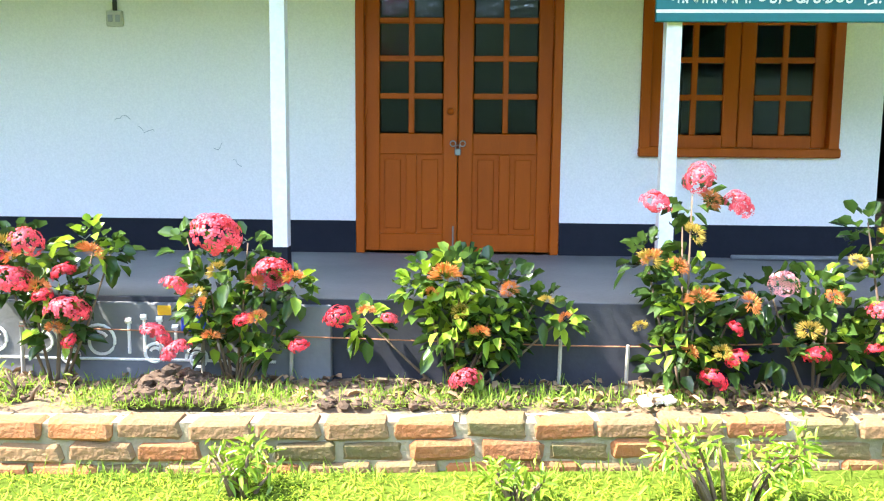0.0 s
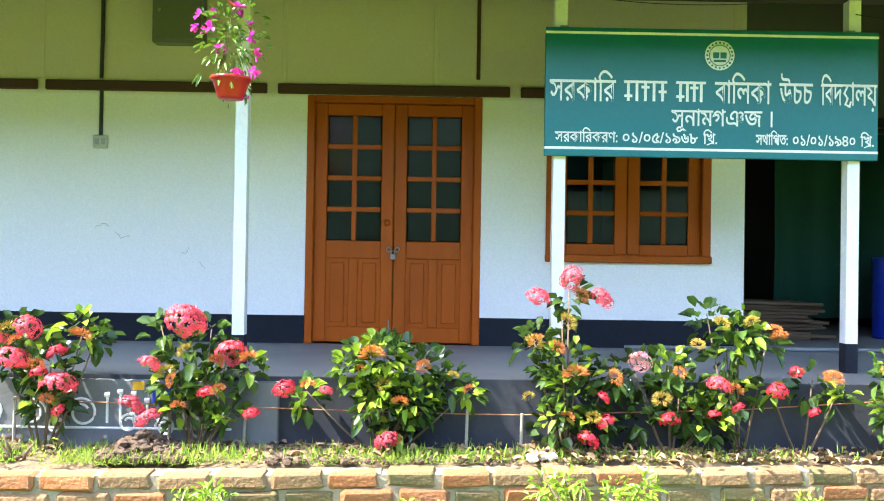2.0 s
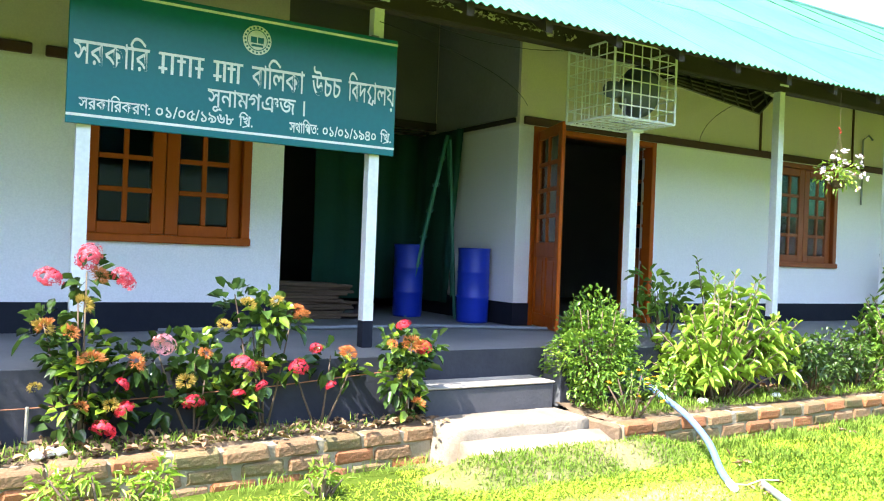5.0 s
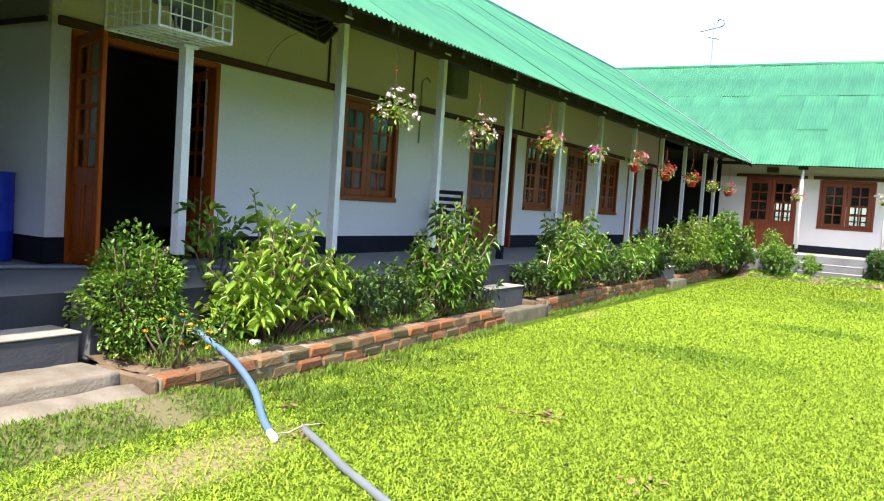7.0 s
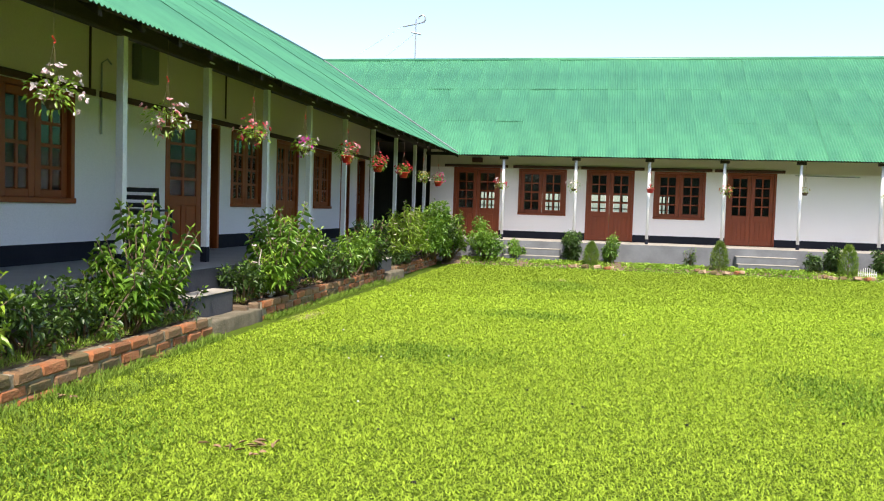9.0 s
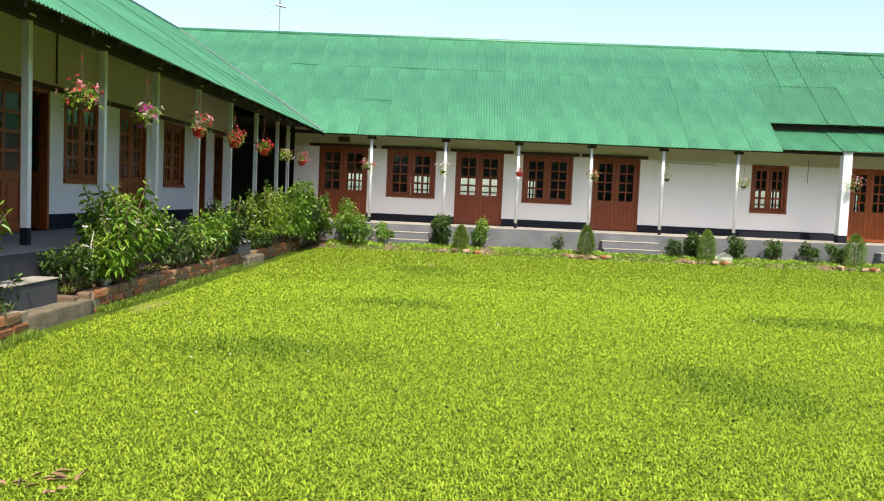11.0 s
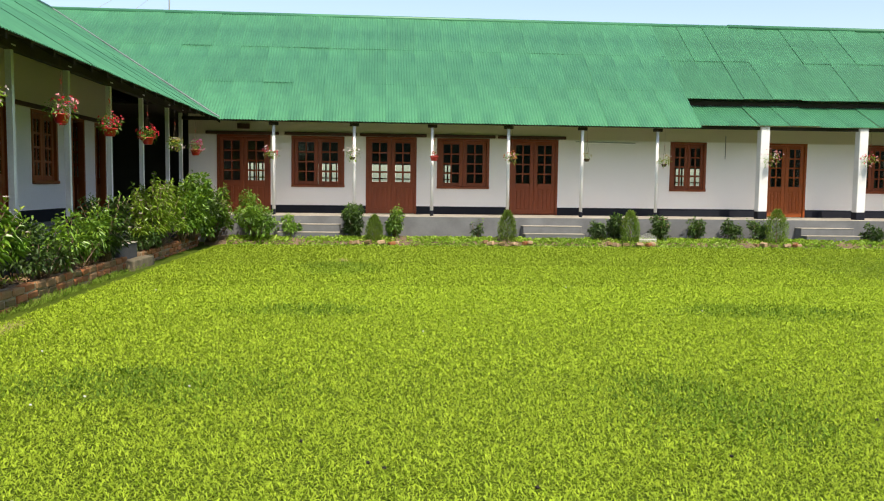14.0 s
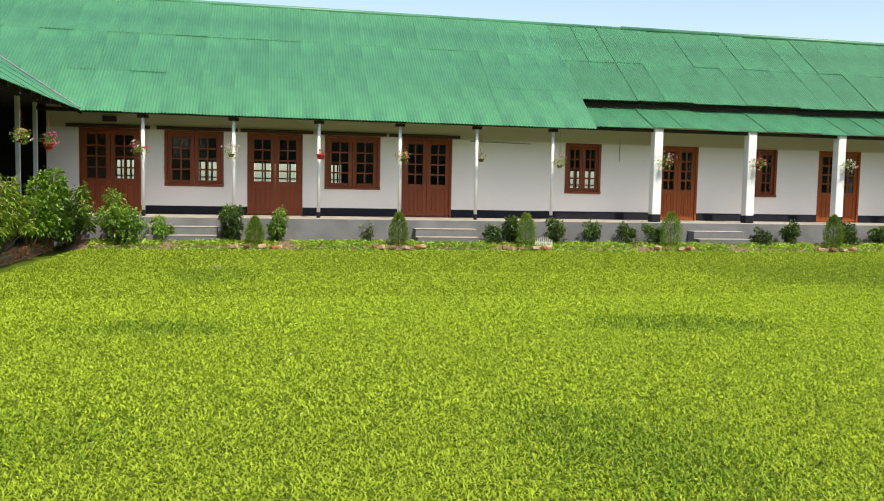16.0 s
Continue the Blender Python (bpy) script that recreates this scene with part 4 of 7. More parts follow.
drum(pose(6.48, 7.4, FZ), 0.82, 0.17, "tall blue plastic drum standing in the passage")
drum(pose(6.85, 6.62, FZ), 0.80, 0.175, "blue plastic drum beside the passage corner")
PLANK = material("rough_sawn_planks", (0.15, 0.095, 0.055), 0.9, second=(0.08, 0.05, 0.032), scale=3, fine=30, bump=0.5, stretch=(0.4, 4, 4), spread=0.35)
rng = random.Random(4)
pile = thing("plank_pile", "untidy pile of rough sawn planks on the floor", "planks")
for k in range(12):
    for j in range(3):
        ln = rng.uniform(0.85, 1.15)
        ob = part("plank", Shape().soft(-ln / 2, ln / 2, -0.1, 0.1, 0, 0.028, 0.005), PLANK, pile)
        ob.matrix_basis = pose(5.15 + rng.uniform(-0.1, 0.1), 7.2 + j * 0.22 + rng.uniform(-0.02, 0.02), FZ + 0.001 + k * 0.0305, 0, rng.uniform(-1.4, 1.4), rng.uniform(-9, 9))
GREEN = material("green_tarpaulin", (0.006, 0.075, 0.045), 0.8, second=(0.005, 0.045, 0.03), scale=2, fine=20, bump=0.3)
s = Shape()
n = 40
for i in range(n + 1):
    fold = 0.025 * math.sin(i * 1.1) + 0.015 * math.sin(i * 2.7)
    x, y = (5.6 + 1.38 * i / 24, 8.1 + fold) if i <= 24 else (6.98 + fold, 8.1 - 0.94 * (i - 24) / 16)
    for z in (FZ + 0.15, 1.5, 2.3, 2.82):
        s.v.append((x, y + (0.02 * math.sin(z * 3 + i) if i <= 24 else 0.12 * (2.82 - z) * (i - 24) / 16), z))
for i in range(n):
    for k in range(3):
        a = 4 * i + k
        s.f.append((a, a + 4, a + 5, a + 1))
tarp = single("tarpaulin", s, GREEN, "green tarpaulin hung across the passage", "tarpaulin", smooth=True)
tarp.modifiers.new("thickness", "SOLIDIFY").thickness = 0.004
s = Shape().tube([(5.5, 8.08, 2.86), (7.06, 8.08, 2.86)], 0.02, 8)
single("hanging_rail", s, OLDWOOD, "wooden rail carrying the tarpaulin", "rail")
single("passage_beam", Shape().soft(PAS0 + 0.002, PAS1 - 0.002, 7.9, 7.98, 2.88, 2.97), OLDWOOD, "dark timber beam across the passage", "beam", kind="structure")
single("wall_rail", Shape().soft(PAS1 - 0.035, PAS1 - 0.002, WA + 0.05, 7.89, 2.79, 2.84), OLDWOOD, "dark timber rail along the passage wall", "rail", kind="structure")
# Grey sheets over the upper passage walls, their shade put into the colour.
SHADEGREY = material("passage_shade_grey", (0.27, 0.26, 0.25), 0.9, second=(0.19, 0.185, 0.175), scale=1.5, fine=25, bump=0.2)
single("wall_lining", Shape().box(PAS1 - 0.008, PAS1 - 0.002, WA + 0.04, 7.9, 2.85, 4.35).box(PAS0 + 0.002, PAS0 + 0.008, WA + 0.04, 7.9, 2.945, 4.35), SHADEGREY, "grey sheets painting the shade high in the passage", "wall", kind="structure")
# bamboo mat sagging under the verandah roof
MAT = material("weathered_bamboo", (0.13, 0.115, 0.10), 0.85, second=(0.06, 0.052, 0.045), scale=4, fine=40, bump=0.4, spread=0.3)
mat_thing = thing("bamboo_mat", "weathered dark bamboo mat sagging under the verandah roof", "mat")
def mat_point(u, v):
    """u along the mat, v from its lower edge up."""
    low = 3.13 - 0.15 * min(1.0, u / 0.86) ** 0.9 + 0.2 * max(0.0, u - 0.86) / 0.14
    return (7.92 + 1.56 * u, 4.97 + 0.30 * v, low + (3.36 - low) * v)
s = Shape()
for a in range(15):
    for b in range(6):
        s.v.append(mat_point(a / 14, b / 5))
s.f += [(a * 6 + b, a * 6 + 6 + b, a * 6 + 7 + b, a * 6 + b + 1) for a in range(14) for b in range(5)]
sheet = part("sheet", s, OLDWOOD, mat_thing, "dark woven sheet")
sheet.modifiers.new("thickness", "SOLIDIFY").thickness = 0.006
for b in range(6):
    part("slat", Shape().tube([tuple(np.array(mat_point(a / 14, b / 5)) - [0, 0.012, 0.004]) for a in range(15)], 0.010, 5), MAT, mat_thing)
for a in range(1, 14, 2):
    part("batten", Shape().tube([tuple(np.array(mat_point(min(1, a / 14 + 0.03 * b), b / 5)) - [0, 0.026, 0.004]) for b in range(6)], 0.009, 5), MAT, mat_thing)
# dry debris caught on the beam
LICHEN = material("pale_dry_debris", (0.36, 0.34, 0.22), 0.95, second=(0.16, 0.15, 0.08), scale=8, fine=40, bump=0.6, spread=0.4)
rng = random.Random(5)
s = Shape()
for k in range(150):
    x = rng.uniform(5.0, 6.6)
    cx, cy, cz, r = x, PA - 0.075 - rng.uniform(0, 0.03), 3.33 - 0.04 * (x - 5.0) + rng.uniform(-0.025, 0.025), rng.uniform(0.006, 0.02)
    s.add([(cx + rng.uniform(-r, r) * 2, cy + rng.uniform(-r, r), cz + rng.uniform(-r, r)) for _ in range(4)], [(0, 1, 2), (0, 2, 3), (0, 3, 1), (1, 3, 2)])
single("beam_debris", s, LICHEN, "pale dry leaf debris caught along the eave beam", "debris", kind="stuff")
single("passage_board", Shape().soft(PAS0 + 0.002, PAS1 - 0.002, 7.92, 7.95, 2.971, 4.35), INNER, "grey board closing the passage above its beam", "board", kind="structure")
# Corner passage walls coloured near black: its deep shade is in the paint.
w = Shape().box(25.33, 25.55, WA + 0.22, 11.0, 0, 4.3).box(25.55, 33.2, 8.2, 8.26, FZ, 4.3).box(29.5, 29.56, 4.95, 8.2, FZ, 4.3)
single("wall_7", w, material("shade_black_corner", (0.06, 0.06, 0.05), 0.95), "corner passage walls coloured dark for shade", "wall", kind="structure")
single("ceiling_3", Shape().box(25.55, 29.5, 4.4, 8.2, 3.3, 3.34), OLDWOOD, "boards added to keep the corner passage dark", "ceiling", kind="structure")
LADDERPAINT = material("green_ladder_paint", (0.03, 0.20, 0.13), 0.5)
lad = thing("step_ladder", "green painted folding step ladder in the passage", "ladder", m=pose(6.72, 7.36, FZ, 0, 0, -118))
for x in (-0.22, 0.22):
    part("stile", Shape().tube([(x, -0.25, 0.0), (x * 0.7, 0.15, 2.05)], 0.022, 6), LADDERPAINT, lad)
    part("rear_leg", Shape().tube([(x, 0.3, 0.0), (x * 0.7, 0.18, 2.0)], 0.018, 6), LADDERPAINT, lad)
for k in range(1, 7):
    z = 0.3 * k
    f = z / 2.05
    part("rung", Shape().soft(-0.21 + 0.06 * f, 0.21 - 0.06 * f, -0.25 + 0.4 * f - 0.04, -0.25 + 0.4 * f + 0.04, z - 0.012, z + 0.012), LADDERPAINT, lad)
# Near-black sheet added at the passage end for its unlit depth.
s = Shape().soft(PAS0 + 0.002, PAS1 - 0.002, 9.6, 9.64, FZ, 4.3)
single("passage_screen", s, material("passage_end_shade", (0.05, 0.05, 0.045), 0.9), "dark sheet standing for the unlit passage end", "screen", kind="structure")

# ---- chair on the verandah ----
CHAIRP = material("black_plastic", (0.012, 0.014, 0.02), 0.4)
ch = thing("arm_chair", "black plastic arm chair on the verandah", "chair", m=pose(13.5, 5.75, FZ, 0, 0, 100))
part("seat", Shape().soft(-0.24, 0.24, -0.24, 0.24, 0.42, 0.45, 0.012), CHAIRP, ch)
for x in (-0.23, 0.23):
    for y in (-0.23, 0.23):
        part("leg", Shape().tube([(x, y, 0), (x * 0.95, y * 0.95, 0.43)], 0.022, 8), CHAIRP, ch)
    part("armrest", Shape().soft(x - 0.03, x + 0.03, -0.24, 0.26, 0.64, 0.67, 0.01).soft(x - 0.015, x + 0.015, -0.22, -0.18, 0.43, 0.645), CHAIRP, ch)
s = Shape()
for x in (-0.23, 0.23):
    s.tube([(x, 0.23, 0.43), (x, 0.33, 0.95)], 0.02, 8)
for z in (0.62, 0.72, 0.82, 0.92):
    s.soft(-0.23, 0.23, 0.26 + (z - 0.6) * 0.19, 0.29 + (z - 0.6) * 0.19, z - 0.03, z + 0.03, 0.008)
part("backrest", s, CHAIRP, ch)

# ---- antenna beyond the roof ----
s = Shape().tube([(40, 8.4, 0), (40, 8.4, 10.1)], 0.028, 8).tube([(40, 9.0, 9.75), (40, 8.0, 9.95)], 0.03, 6)
s.tube([(40, 8.4 - 0.28 + 0.16 * math.cos(a), 10.1 + 0.16 * math.sin(a)) for a in [k * math.pi / 8 for k in range(13)]], 0.035, 6).tube([(40, 8.15, 9.4), (40, 8.6, 9.5)], 0.04, 6)
s.tube([(40, 8.9, 9.85), (37, 13.0, 6.2)], 0.006, 4).tube([(40, 8.5, 9.4), (38, 11.6, 6.2)], 0.006, 4)
single("antenna_mast", s, STEEL, "thin mast with guy wires behind the far roof", "mast")

# ---- unseen wall added behind the camera, dark for the panes to reflect ----
w = Shape().box(-22, 33.4, -31.0, -30.7, 0, 10).box(-22.3, -22, -31, 11.2, 0, 10)
single("wall_6", w, material("reflected_dark_green", (0.05, 0.07, 0.035), 0.9, second=(0.20, 0.22, 0.18), scale=0.7), "unseen dark wall added for the panes to reflect", "wall", kind="structure")

# ---- loose cables under the eave, and scribbles on the wall ----
def sag(pts):
    """A smooth curve through three points."""
    a, b, c = (Vector(p) for p in pts)
    b = b * 2 - (a + c) / 2
    return [tuple(a * (1 - t) ** 2 + b * 2 * t * (1 - t) + c * t * t) for t in [k / 12 for k in range(13)]]


CABLE = material("black_sagging_cable", (0.02, 0.02, 0.02), 0.5)
for pts in ([(2.76, 4.75, 3.2), (3.7, 4.7, 3.12), (4.74, 4.75, 3.24)], [(4.74, 4.75, 3.22), (5.8, 4.6, 3.05), (6.8, 4.5, 3.2)], [(4.74, 4.78, 3.1), (6.0, 5.2, 3.0), (7.1, 6.1, 2.95)], [(9.38, 4.85, 3.2), (9.2, 5.4, 3.05), (9.7, 6.15, 2.85)], [(7.4, 4.8, 3.25), (8.4, 4.7, 3.14), (9.38, 4.8, 3.22)]):
    single("eave_cable", Shape().tube(sag(pts), 0.003, 5), CABLE, "thin black cable sagging under the eave", "cable", "eave cables", smooth=True)
SCUFF = material("pencil_grey", (0.42, 0.43, 0.43), 0.8)
rng = random.Random(21)
for cx, cz, n in ((-0.95, 1.62, 7), (-0.78, 1.58, 6), (-0.22, 1.42, 4), (-0.08, 1.34, 4)):
    pts, x, z = [], cx, cz
    for k in range(n):
        pts.append((x, WA - 0.0005, z))
        x, z = x + rng.uniform(0.01, 0.035), z + rng.uniform(-0.035, 0.035)
    single("pencil_scribble", Shape().tube(pts, 0.0022, 4), SCUFF, "faint pencil scribble on the white wall", "scribble", "wall scribbles")

# ---- plant and grass helpers ----
def fast_mesh(name, verts, faces, mat, smooth=False):
    """A mesh from arrays: verts (n, 3), faces (m, k)."""
    me = bpy.data.meshes.new(name)
    m, k = faces.shape
    me.vertices.add(len(verts))
    me.vertices.foreach_set("co", np.ascontiguousarray(verts, dtype=np.float32).ravel())
    me.loops.add(m * k)
    me.loops.foreach_set("vertex_index", np.ascontiguousarray(faces, dtype=np.int32).ravel())
    me.polygons.add(m)
    me.polygons.foreach_set("loop_start", np.arange(0, m * k, k, dtype=np.int32))
    me.update(calc_edges=True)
    me.validate()
    me.materials.append(mat)
    if smooth:
        me.polygons.foreach_set("use_smooth", np.ones(m, dtype=bool))
    return me


def unit(a):
    return a / np.maximum(np.linalg.norm(a, axis=-1, keepdims=True), 1e-9)


def leaves(rng, base, way, length, width, droop=0.25, fold=0.25):
    """Leaf blades with a folded midrib: arrays of base points and directions, lengths and widths."""
    n = len(base)
    way = unit(way)
    up = np.tile([0.0, 0.0, 1.0], (n, 1)) + rng.normal(0, 0.45, (n, 3))
    side = unit(np.cross(way, up))
    norm = unit(np.cross(side, way))
    L, W = length[:, None], width[:, None]
    p1, p2 = base + way * L * 0.33, base + way * L * 0.72 - np.array([0, 0, 1.0]) * L * droop * 0.4
    tip = base + way * L - np.array([0, 0, 1.0]) * L * droop
    f = norm * W * fold
    v = np.stack([base, p1 + side * W * 0.5 + f, p2 + side * W * 0.38 + f, tip, p2 - side * W * 0.38 + f, p1 - side * W * 0.5 + f], 1).reshape(-1, 3)
    k = np.arange(n)[:, None] * 6
    return v, np.concatenate([k + [0, 1, 2, 3], k + [0, 3, 4, 5]], 0)


def blade_field(name, rng, areas, mat, length, width, label, category, lift=0.0, tilt=(0.3, 1.3), keep=None, rise=None):
    """Short grass: areas of (x0, x1, y0, y1, blades per square metre)."""
    pts = []
    for x0, x1, y0, y1, dens in areas:
        n = int((x1 - x0) * (y1 - y0) * dens)
        p = np.stack([rng.uniform(x0, x1, n), rng.uniform(y0, y1, n)], 1)
        pts.append(p)
    p = np.concatenate(pts)
    if keep is not None:
        p = p[keep(p)]
    n = len(p)
    base = np.c_[p, np.array([rise(x, y) for x, y in p]) if rise else np.full(n, lift)]
    az, ti = rng.uniform(0, 2 * np.pi, n), rng.uniform(*tilt, n)
    way = np.stack([np.cos(az) * np.sin(ti), np.sin(az) * np.sin(ti), np.cos(ti)], 1)
    side = np.stack([-np.sin(az), np.cos(az), 0 * az], 1)
    L, W = rng.uniform(*length, n)[:, None], rng.uniform(*width, n)[:, None]
    mid = base + way * L * 0.5 + [0, 0, 0.004]
    tip = base + way * L - np.array([0, 0, 1.0]) * L * 0.12
    v = np.stack([base, mid + side * W * 0.5, tip, mid - side * W * 0.5], 1).reshape(-1, 3)
    v[:, 2] = np.maximum(v[:, 2], lift + 0.001)
    me = fast_mesh(name, v, np.arange(n)[:, None] * 4 + np.arange(4), mat)
    return tagged(new(name, me), label, category, kind="stuff")


LEAF = material("ixora_leaf", (0.040, 0.088, 0.024), 0.22, second=(0.085, 0.155, 0.03), scale=3, fine=30, bump=0.1, amount=1.0, spread=0.35, through=0.3)
YOUNG = material("young_leaf", (0.20, 0.34, 0.025), 0.4, second=(0.30, 0.43, 0.04), scale=3, fine=30, bump=0.1, amount=1.0, spread=0.25, through=0.35)
SHRUB = material("shrub_leaf", (0.10, 0.215, 0.025), 0.33, second=(0.19, 0.335, 0.037), scale=1.5, fine=25, bump=0.1, amount=1.0, spread=0.4, through=0.3)
LIGHTSHRUB = material("light_shrub_leaf", (0.22, 0.37, 0.035), 0.35, second=(0.34, 0.48, 0.06), scale=1.5, fine=25, bump=0.1, amount=1.0, spread=0.35, through=0.35)
DARKSHRUB = material("dark_shrub_leaf", (0.04, 0.085, 0.018), 0.4, second=(0.07, 0.13, 0.025), scale=2, fine=25, bump=0.1, amount=1.0, spread=0.4, through=0.25)
CONIFER = material("conifer_needle", (0.11, 0.20, 0.025), 0.6, second=(0.19, 0.28, 0.035), scale=3, fine=30, bump=0.1, amount=1.0, spread=0.4, through=0.2)
BARK = material("shrub_bark", (0.16, 0.11, 0.07), 0.9, second=(0.08, 0.055, 0.04), scale=6, fine=50, bump=0.5)
PETALS = [
    material("pink_red_petal", (0.66, 0.04, 0.075), 0.55, second=(0.74, 0.13, 0.17), scale=14, fine=60, bump=0, amount=1.0, spread=0.25, through=0.3),
    material("red_petal", (0.62, 0.02, 0.05), 0.55, second=(0.70, 0.05, 0.08), scale=14, fine=60, bump=0, amount=1.0, spread=0.25, through=0.3),
    material("orange_bud", (0.62, 0.17, 0.05), 0.6, second=(0.62, 0.27, 0.06), scale=14, fine=60, bump=0, amount=1.0, spread=0.3, through=0.2),
    material("yellow_bud", (0.50, 0.33, 0.05), 0.6, second=(0.36, 0.30, 0.05), scale=14, fine=60, bump=0, amount=1.0, spread=0.3, through=0.2),
    material("pale_pink_petal", (0.80, 0.30, 0.36), 0.55, second=(0.82, 0.50, 0.50), scale=14, fine=60, bump=0, amount=1.0, spread=0.2, through=0.3),
    material("magenta_petal", (0.68, 0.03, 0.40), 0.5, second=(0.78, 0.12, 0.55), scale=12, fine=50, bump=0, amount=1.0, spread=0.2, through=0.3),
    material("white_petal", (0.80, 0.74, 0.72), 0.5, second=(0.78, 0.52, 0.60), scale=12, fine=50, bump=0, amount=0.7, spread=0.15, through=0.3),
    material("marigold_petal", (0.80, 0.36, 0.01), 0.6, second=(0.80, 0.50, 0.02), scale=12, fine=50, bump=0, amount=1.0, spread=0.15, through=0.2),
]


def head_mesh(colour, seed):
    """A dome of small four-petalled florets (or spiky buds), of radius one."""
    rng = np.random.default_rng(seed)
    buds = colour in (2, 3)
    n = 210 if buds else 120
    z = rng.uniform(-0.25, 1, n)
    az = rng.uniform(0, 2 * np.pi, n)
    d = np.stack([np.sqrt(1 - z * z) * np.cos(az), np.sqrt(1 - z * z) * np.sin(az), z], 1)
    c = d * rng.uniform(0.72, 1.0, n)[:, None] * [1, 1, 0.8]
    a = unit(np.cross(d, rng.normal(0, 1, (n, 3))))
    b = np.cross(d, a)
    vs = []
    size = 0.10 if buds else 0.165
    for k in range(4):
        u = a * math.cos(k * math.pi / 2) + b * math.sin(k * math.pi / 2)
        w = np.cross(d, u)
        if buds:
            vs.append(np.stack([c * 0.5, c * 0.8 + u * 0.028, c * 1.04, c * 0.8 - w * 0.028], 1))
        else:
            vs.append(np.stack([c, c + u * size * 0.6 + w * size * 0.38, c + u * size - d * 0.04, c + u * size * 0.6 - w * size * 0.38], 1))
    v = np.concatenate(vs, 0).reshape(-1, 3)
    return fast_mesh("flower_head", v, np.arange(len(v)).reshape(-1, 4), PETALS[colour])


HEADS = {(c, k): head_mesh(c, 10 * c + k) for c in range(5) for k in range(2)}


def lobed_leaves(rng, lobes, y, per, length, width, ydepth=0.8, droop=0.25):
    """Leaves that fill and cover lobes of (x, z, radius) round the plane y."""
    bases, ways = [], []
    for x, z, r in lobes:
        n = max(8, int(per * r * r / 0.03))
        d = unit(rng.normal(0, 1, (n, 3)) * [1, 1, 0.9])
        rad = r * rng.uniform(0.35, 0.95, n) ** 0.6
        c = np.array([x, y, z]) + d * rad[:, None] * [1, ydepth, 1]
        bases.append(c)
        ways.append(d + [0, 0, 0.25] + rng.normal(0, 0.3, (n, 3)))
    base, way = np.concatenate(bases), np.concatenate(ways)
    n = len(base)
    return leaves(rng, base, way, length * rng.uniform(0.6, 1.15, n), width * rng.uniform(0.7, 1.15, n), droop)


def stems(lobes, foot, y, r0=0.009):
    s = Shape()
    for x, z, r in lobes:
        mid = ((foot[0] * 0.45 + x * 0.55), y, foot[1] + (z - foot[1]) * 0.45)
        s.tube([(foot[0] + (x - foot[0]) * 0.08, y, foot[1] - 0.05), mid, (x, y, z + r * 0.3)], [r0, r0 * 0.75, r0 * 0.4], 5)
    return s


BED = 0.25


def ixora(seed, y, foot_x, lobes, heads, label, young=0.42):
    rng = np.random.default_rng(seed)
    p = thing("ixora_shrub", label, "flowering shrub", "ixora shrubs")
    y += 0.06
    lobes = [(x + 0.03, z - 0.03, r * 0.86) for x, z, r in lobes]
    heads = [(x + 0.03, z - 0.03, r * (0.82 if c in (2, 3) else 0.86), c) for x, z, r, c in heads]
    part("branching_stem", stems(lobes, (foot_x, BED), y), BARK, p, "thin brown stems", True)
    low = [(x, z, r * 1.02) for x, z, r in lobes]
    v, f = lobed_leaves(rng, low, y, 66, 0.098, 0.062)
    part("foliage", fast_mesh("foliage", v, f, LEAF), LEAF, p, "glossy dark green leaves")
    tops = [(x, z + r * 0.35, r * 0.8) for k, (x, z, r) in enumerate(lobes) if rng.random() < 0.75]
    if tops:
        v, f = lobed_leaves(rng, tops, y - 0.07, 72 * young, 0.088, 0.056)
        part("young_foliage", fast_mesh("young_foliage", v, f, YOUNG), YOUNG, p, "bright yellow-green young leaves")
    for x, z, r in lobes:  # young bud clusters at the shoot tips
        if rng.random() < 0.6:
            heads.append((x + rng.uniform(-0.6, 0.6) * r, z + r * rng.uniform(0.2, 0.8), rng.uniform(0.045, 0.065), 2 if rng.random() < 0.65 else 3))
    for k, (x, z, r, c) in enumerate(heads):
        h = part("flower_head", HEADS[c, k % 2], PETALS[c], p)
        h.matrix_basis = Matrix.LocRotScale((x, y - 0.14 - 0.04 * rng.random(), z - r * 0.2), Euler((rng.normal(0.5, 0.25), rng.normal(0, 0.3), rng.uniform(0, 6))), (r * 1.1, r * 1.1, r))


ixora(1, 4.08, -0.38, [(-0.54, 0.92, 0.2), (-0.18, 0.96, 0.15), (-0.63, 0.79, 0.18), (-0.37, 0.73, 0.2), (-0.37, 0.53, 0.15), (-0.1, 0.93, 0.09)], [(-0.43, 1.02, 0.09, 0), (-0.52, 0.84, 0.12, 0), (-0.62, 0.93, 0.09, 0), (-0.25, 0.7, 0.12, 0), (-0.27, 0.87, 0.07, 1), (-0.36, 0.76, 0.06, 1), (-0.25, 0.54, 0.05, 1), (-0.51, 0.94, 0.06, 2)], "flowering ixora shrub with pink-red heads in the bed")
ixora(2, 4.12, 0.5, [(0.26, 0.98, 0.11), (0.42, 0.86, 0.18), (0.37, 0.7, 0.19), (0.56, 0.96, 0.12), (0.66, 0.8, 0.13), (0.57, 0.63, 0.16), (0.79, 0.76, 0.11), (0.67, 0.46, 0.12), (0.41, 0.5, 0.13)], [(0.45, 1.07, 0.14, 0), (0.25, 0.81, 0.08, 0), (0.14, 0.57, 0.09, 0), (0.25, 0.5, 0.09, 0), (0.72, 0.88, 0.11, 0), (0.58, 0.65, 0.06, 1), (0.84, 0.53, 0.06, 1), (0.63, 0.84, 0.06, 2), (0.82, 0.86, 0.07, 2), (0.38, 0.72, 0.06, 2)], "tall flowering ixora shrub with pink and orange heads")
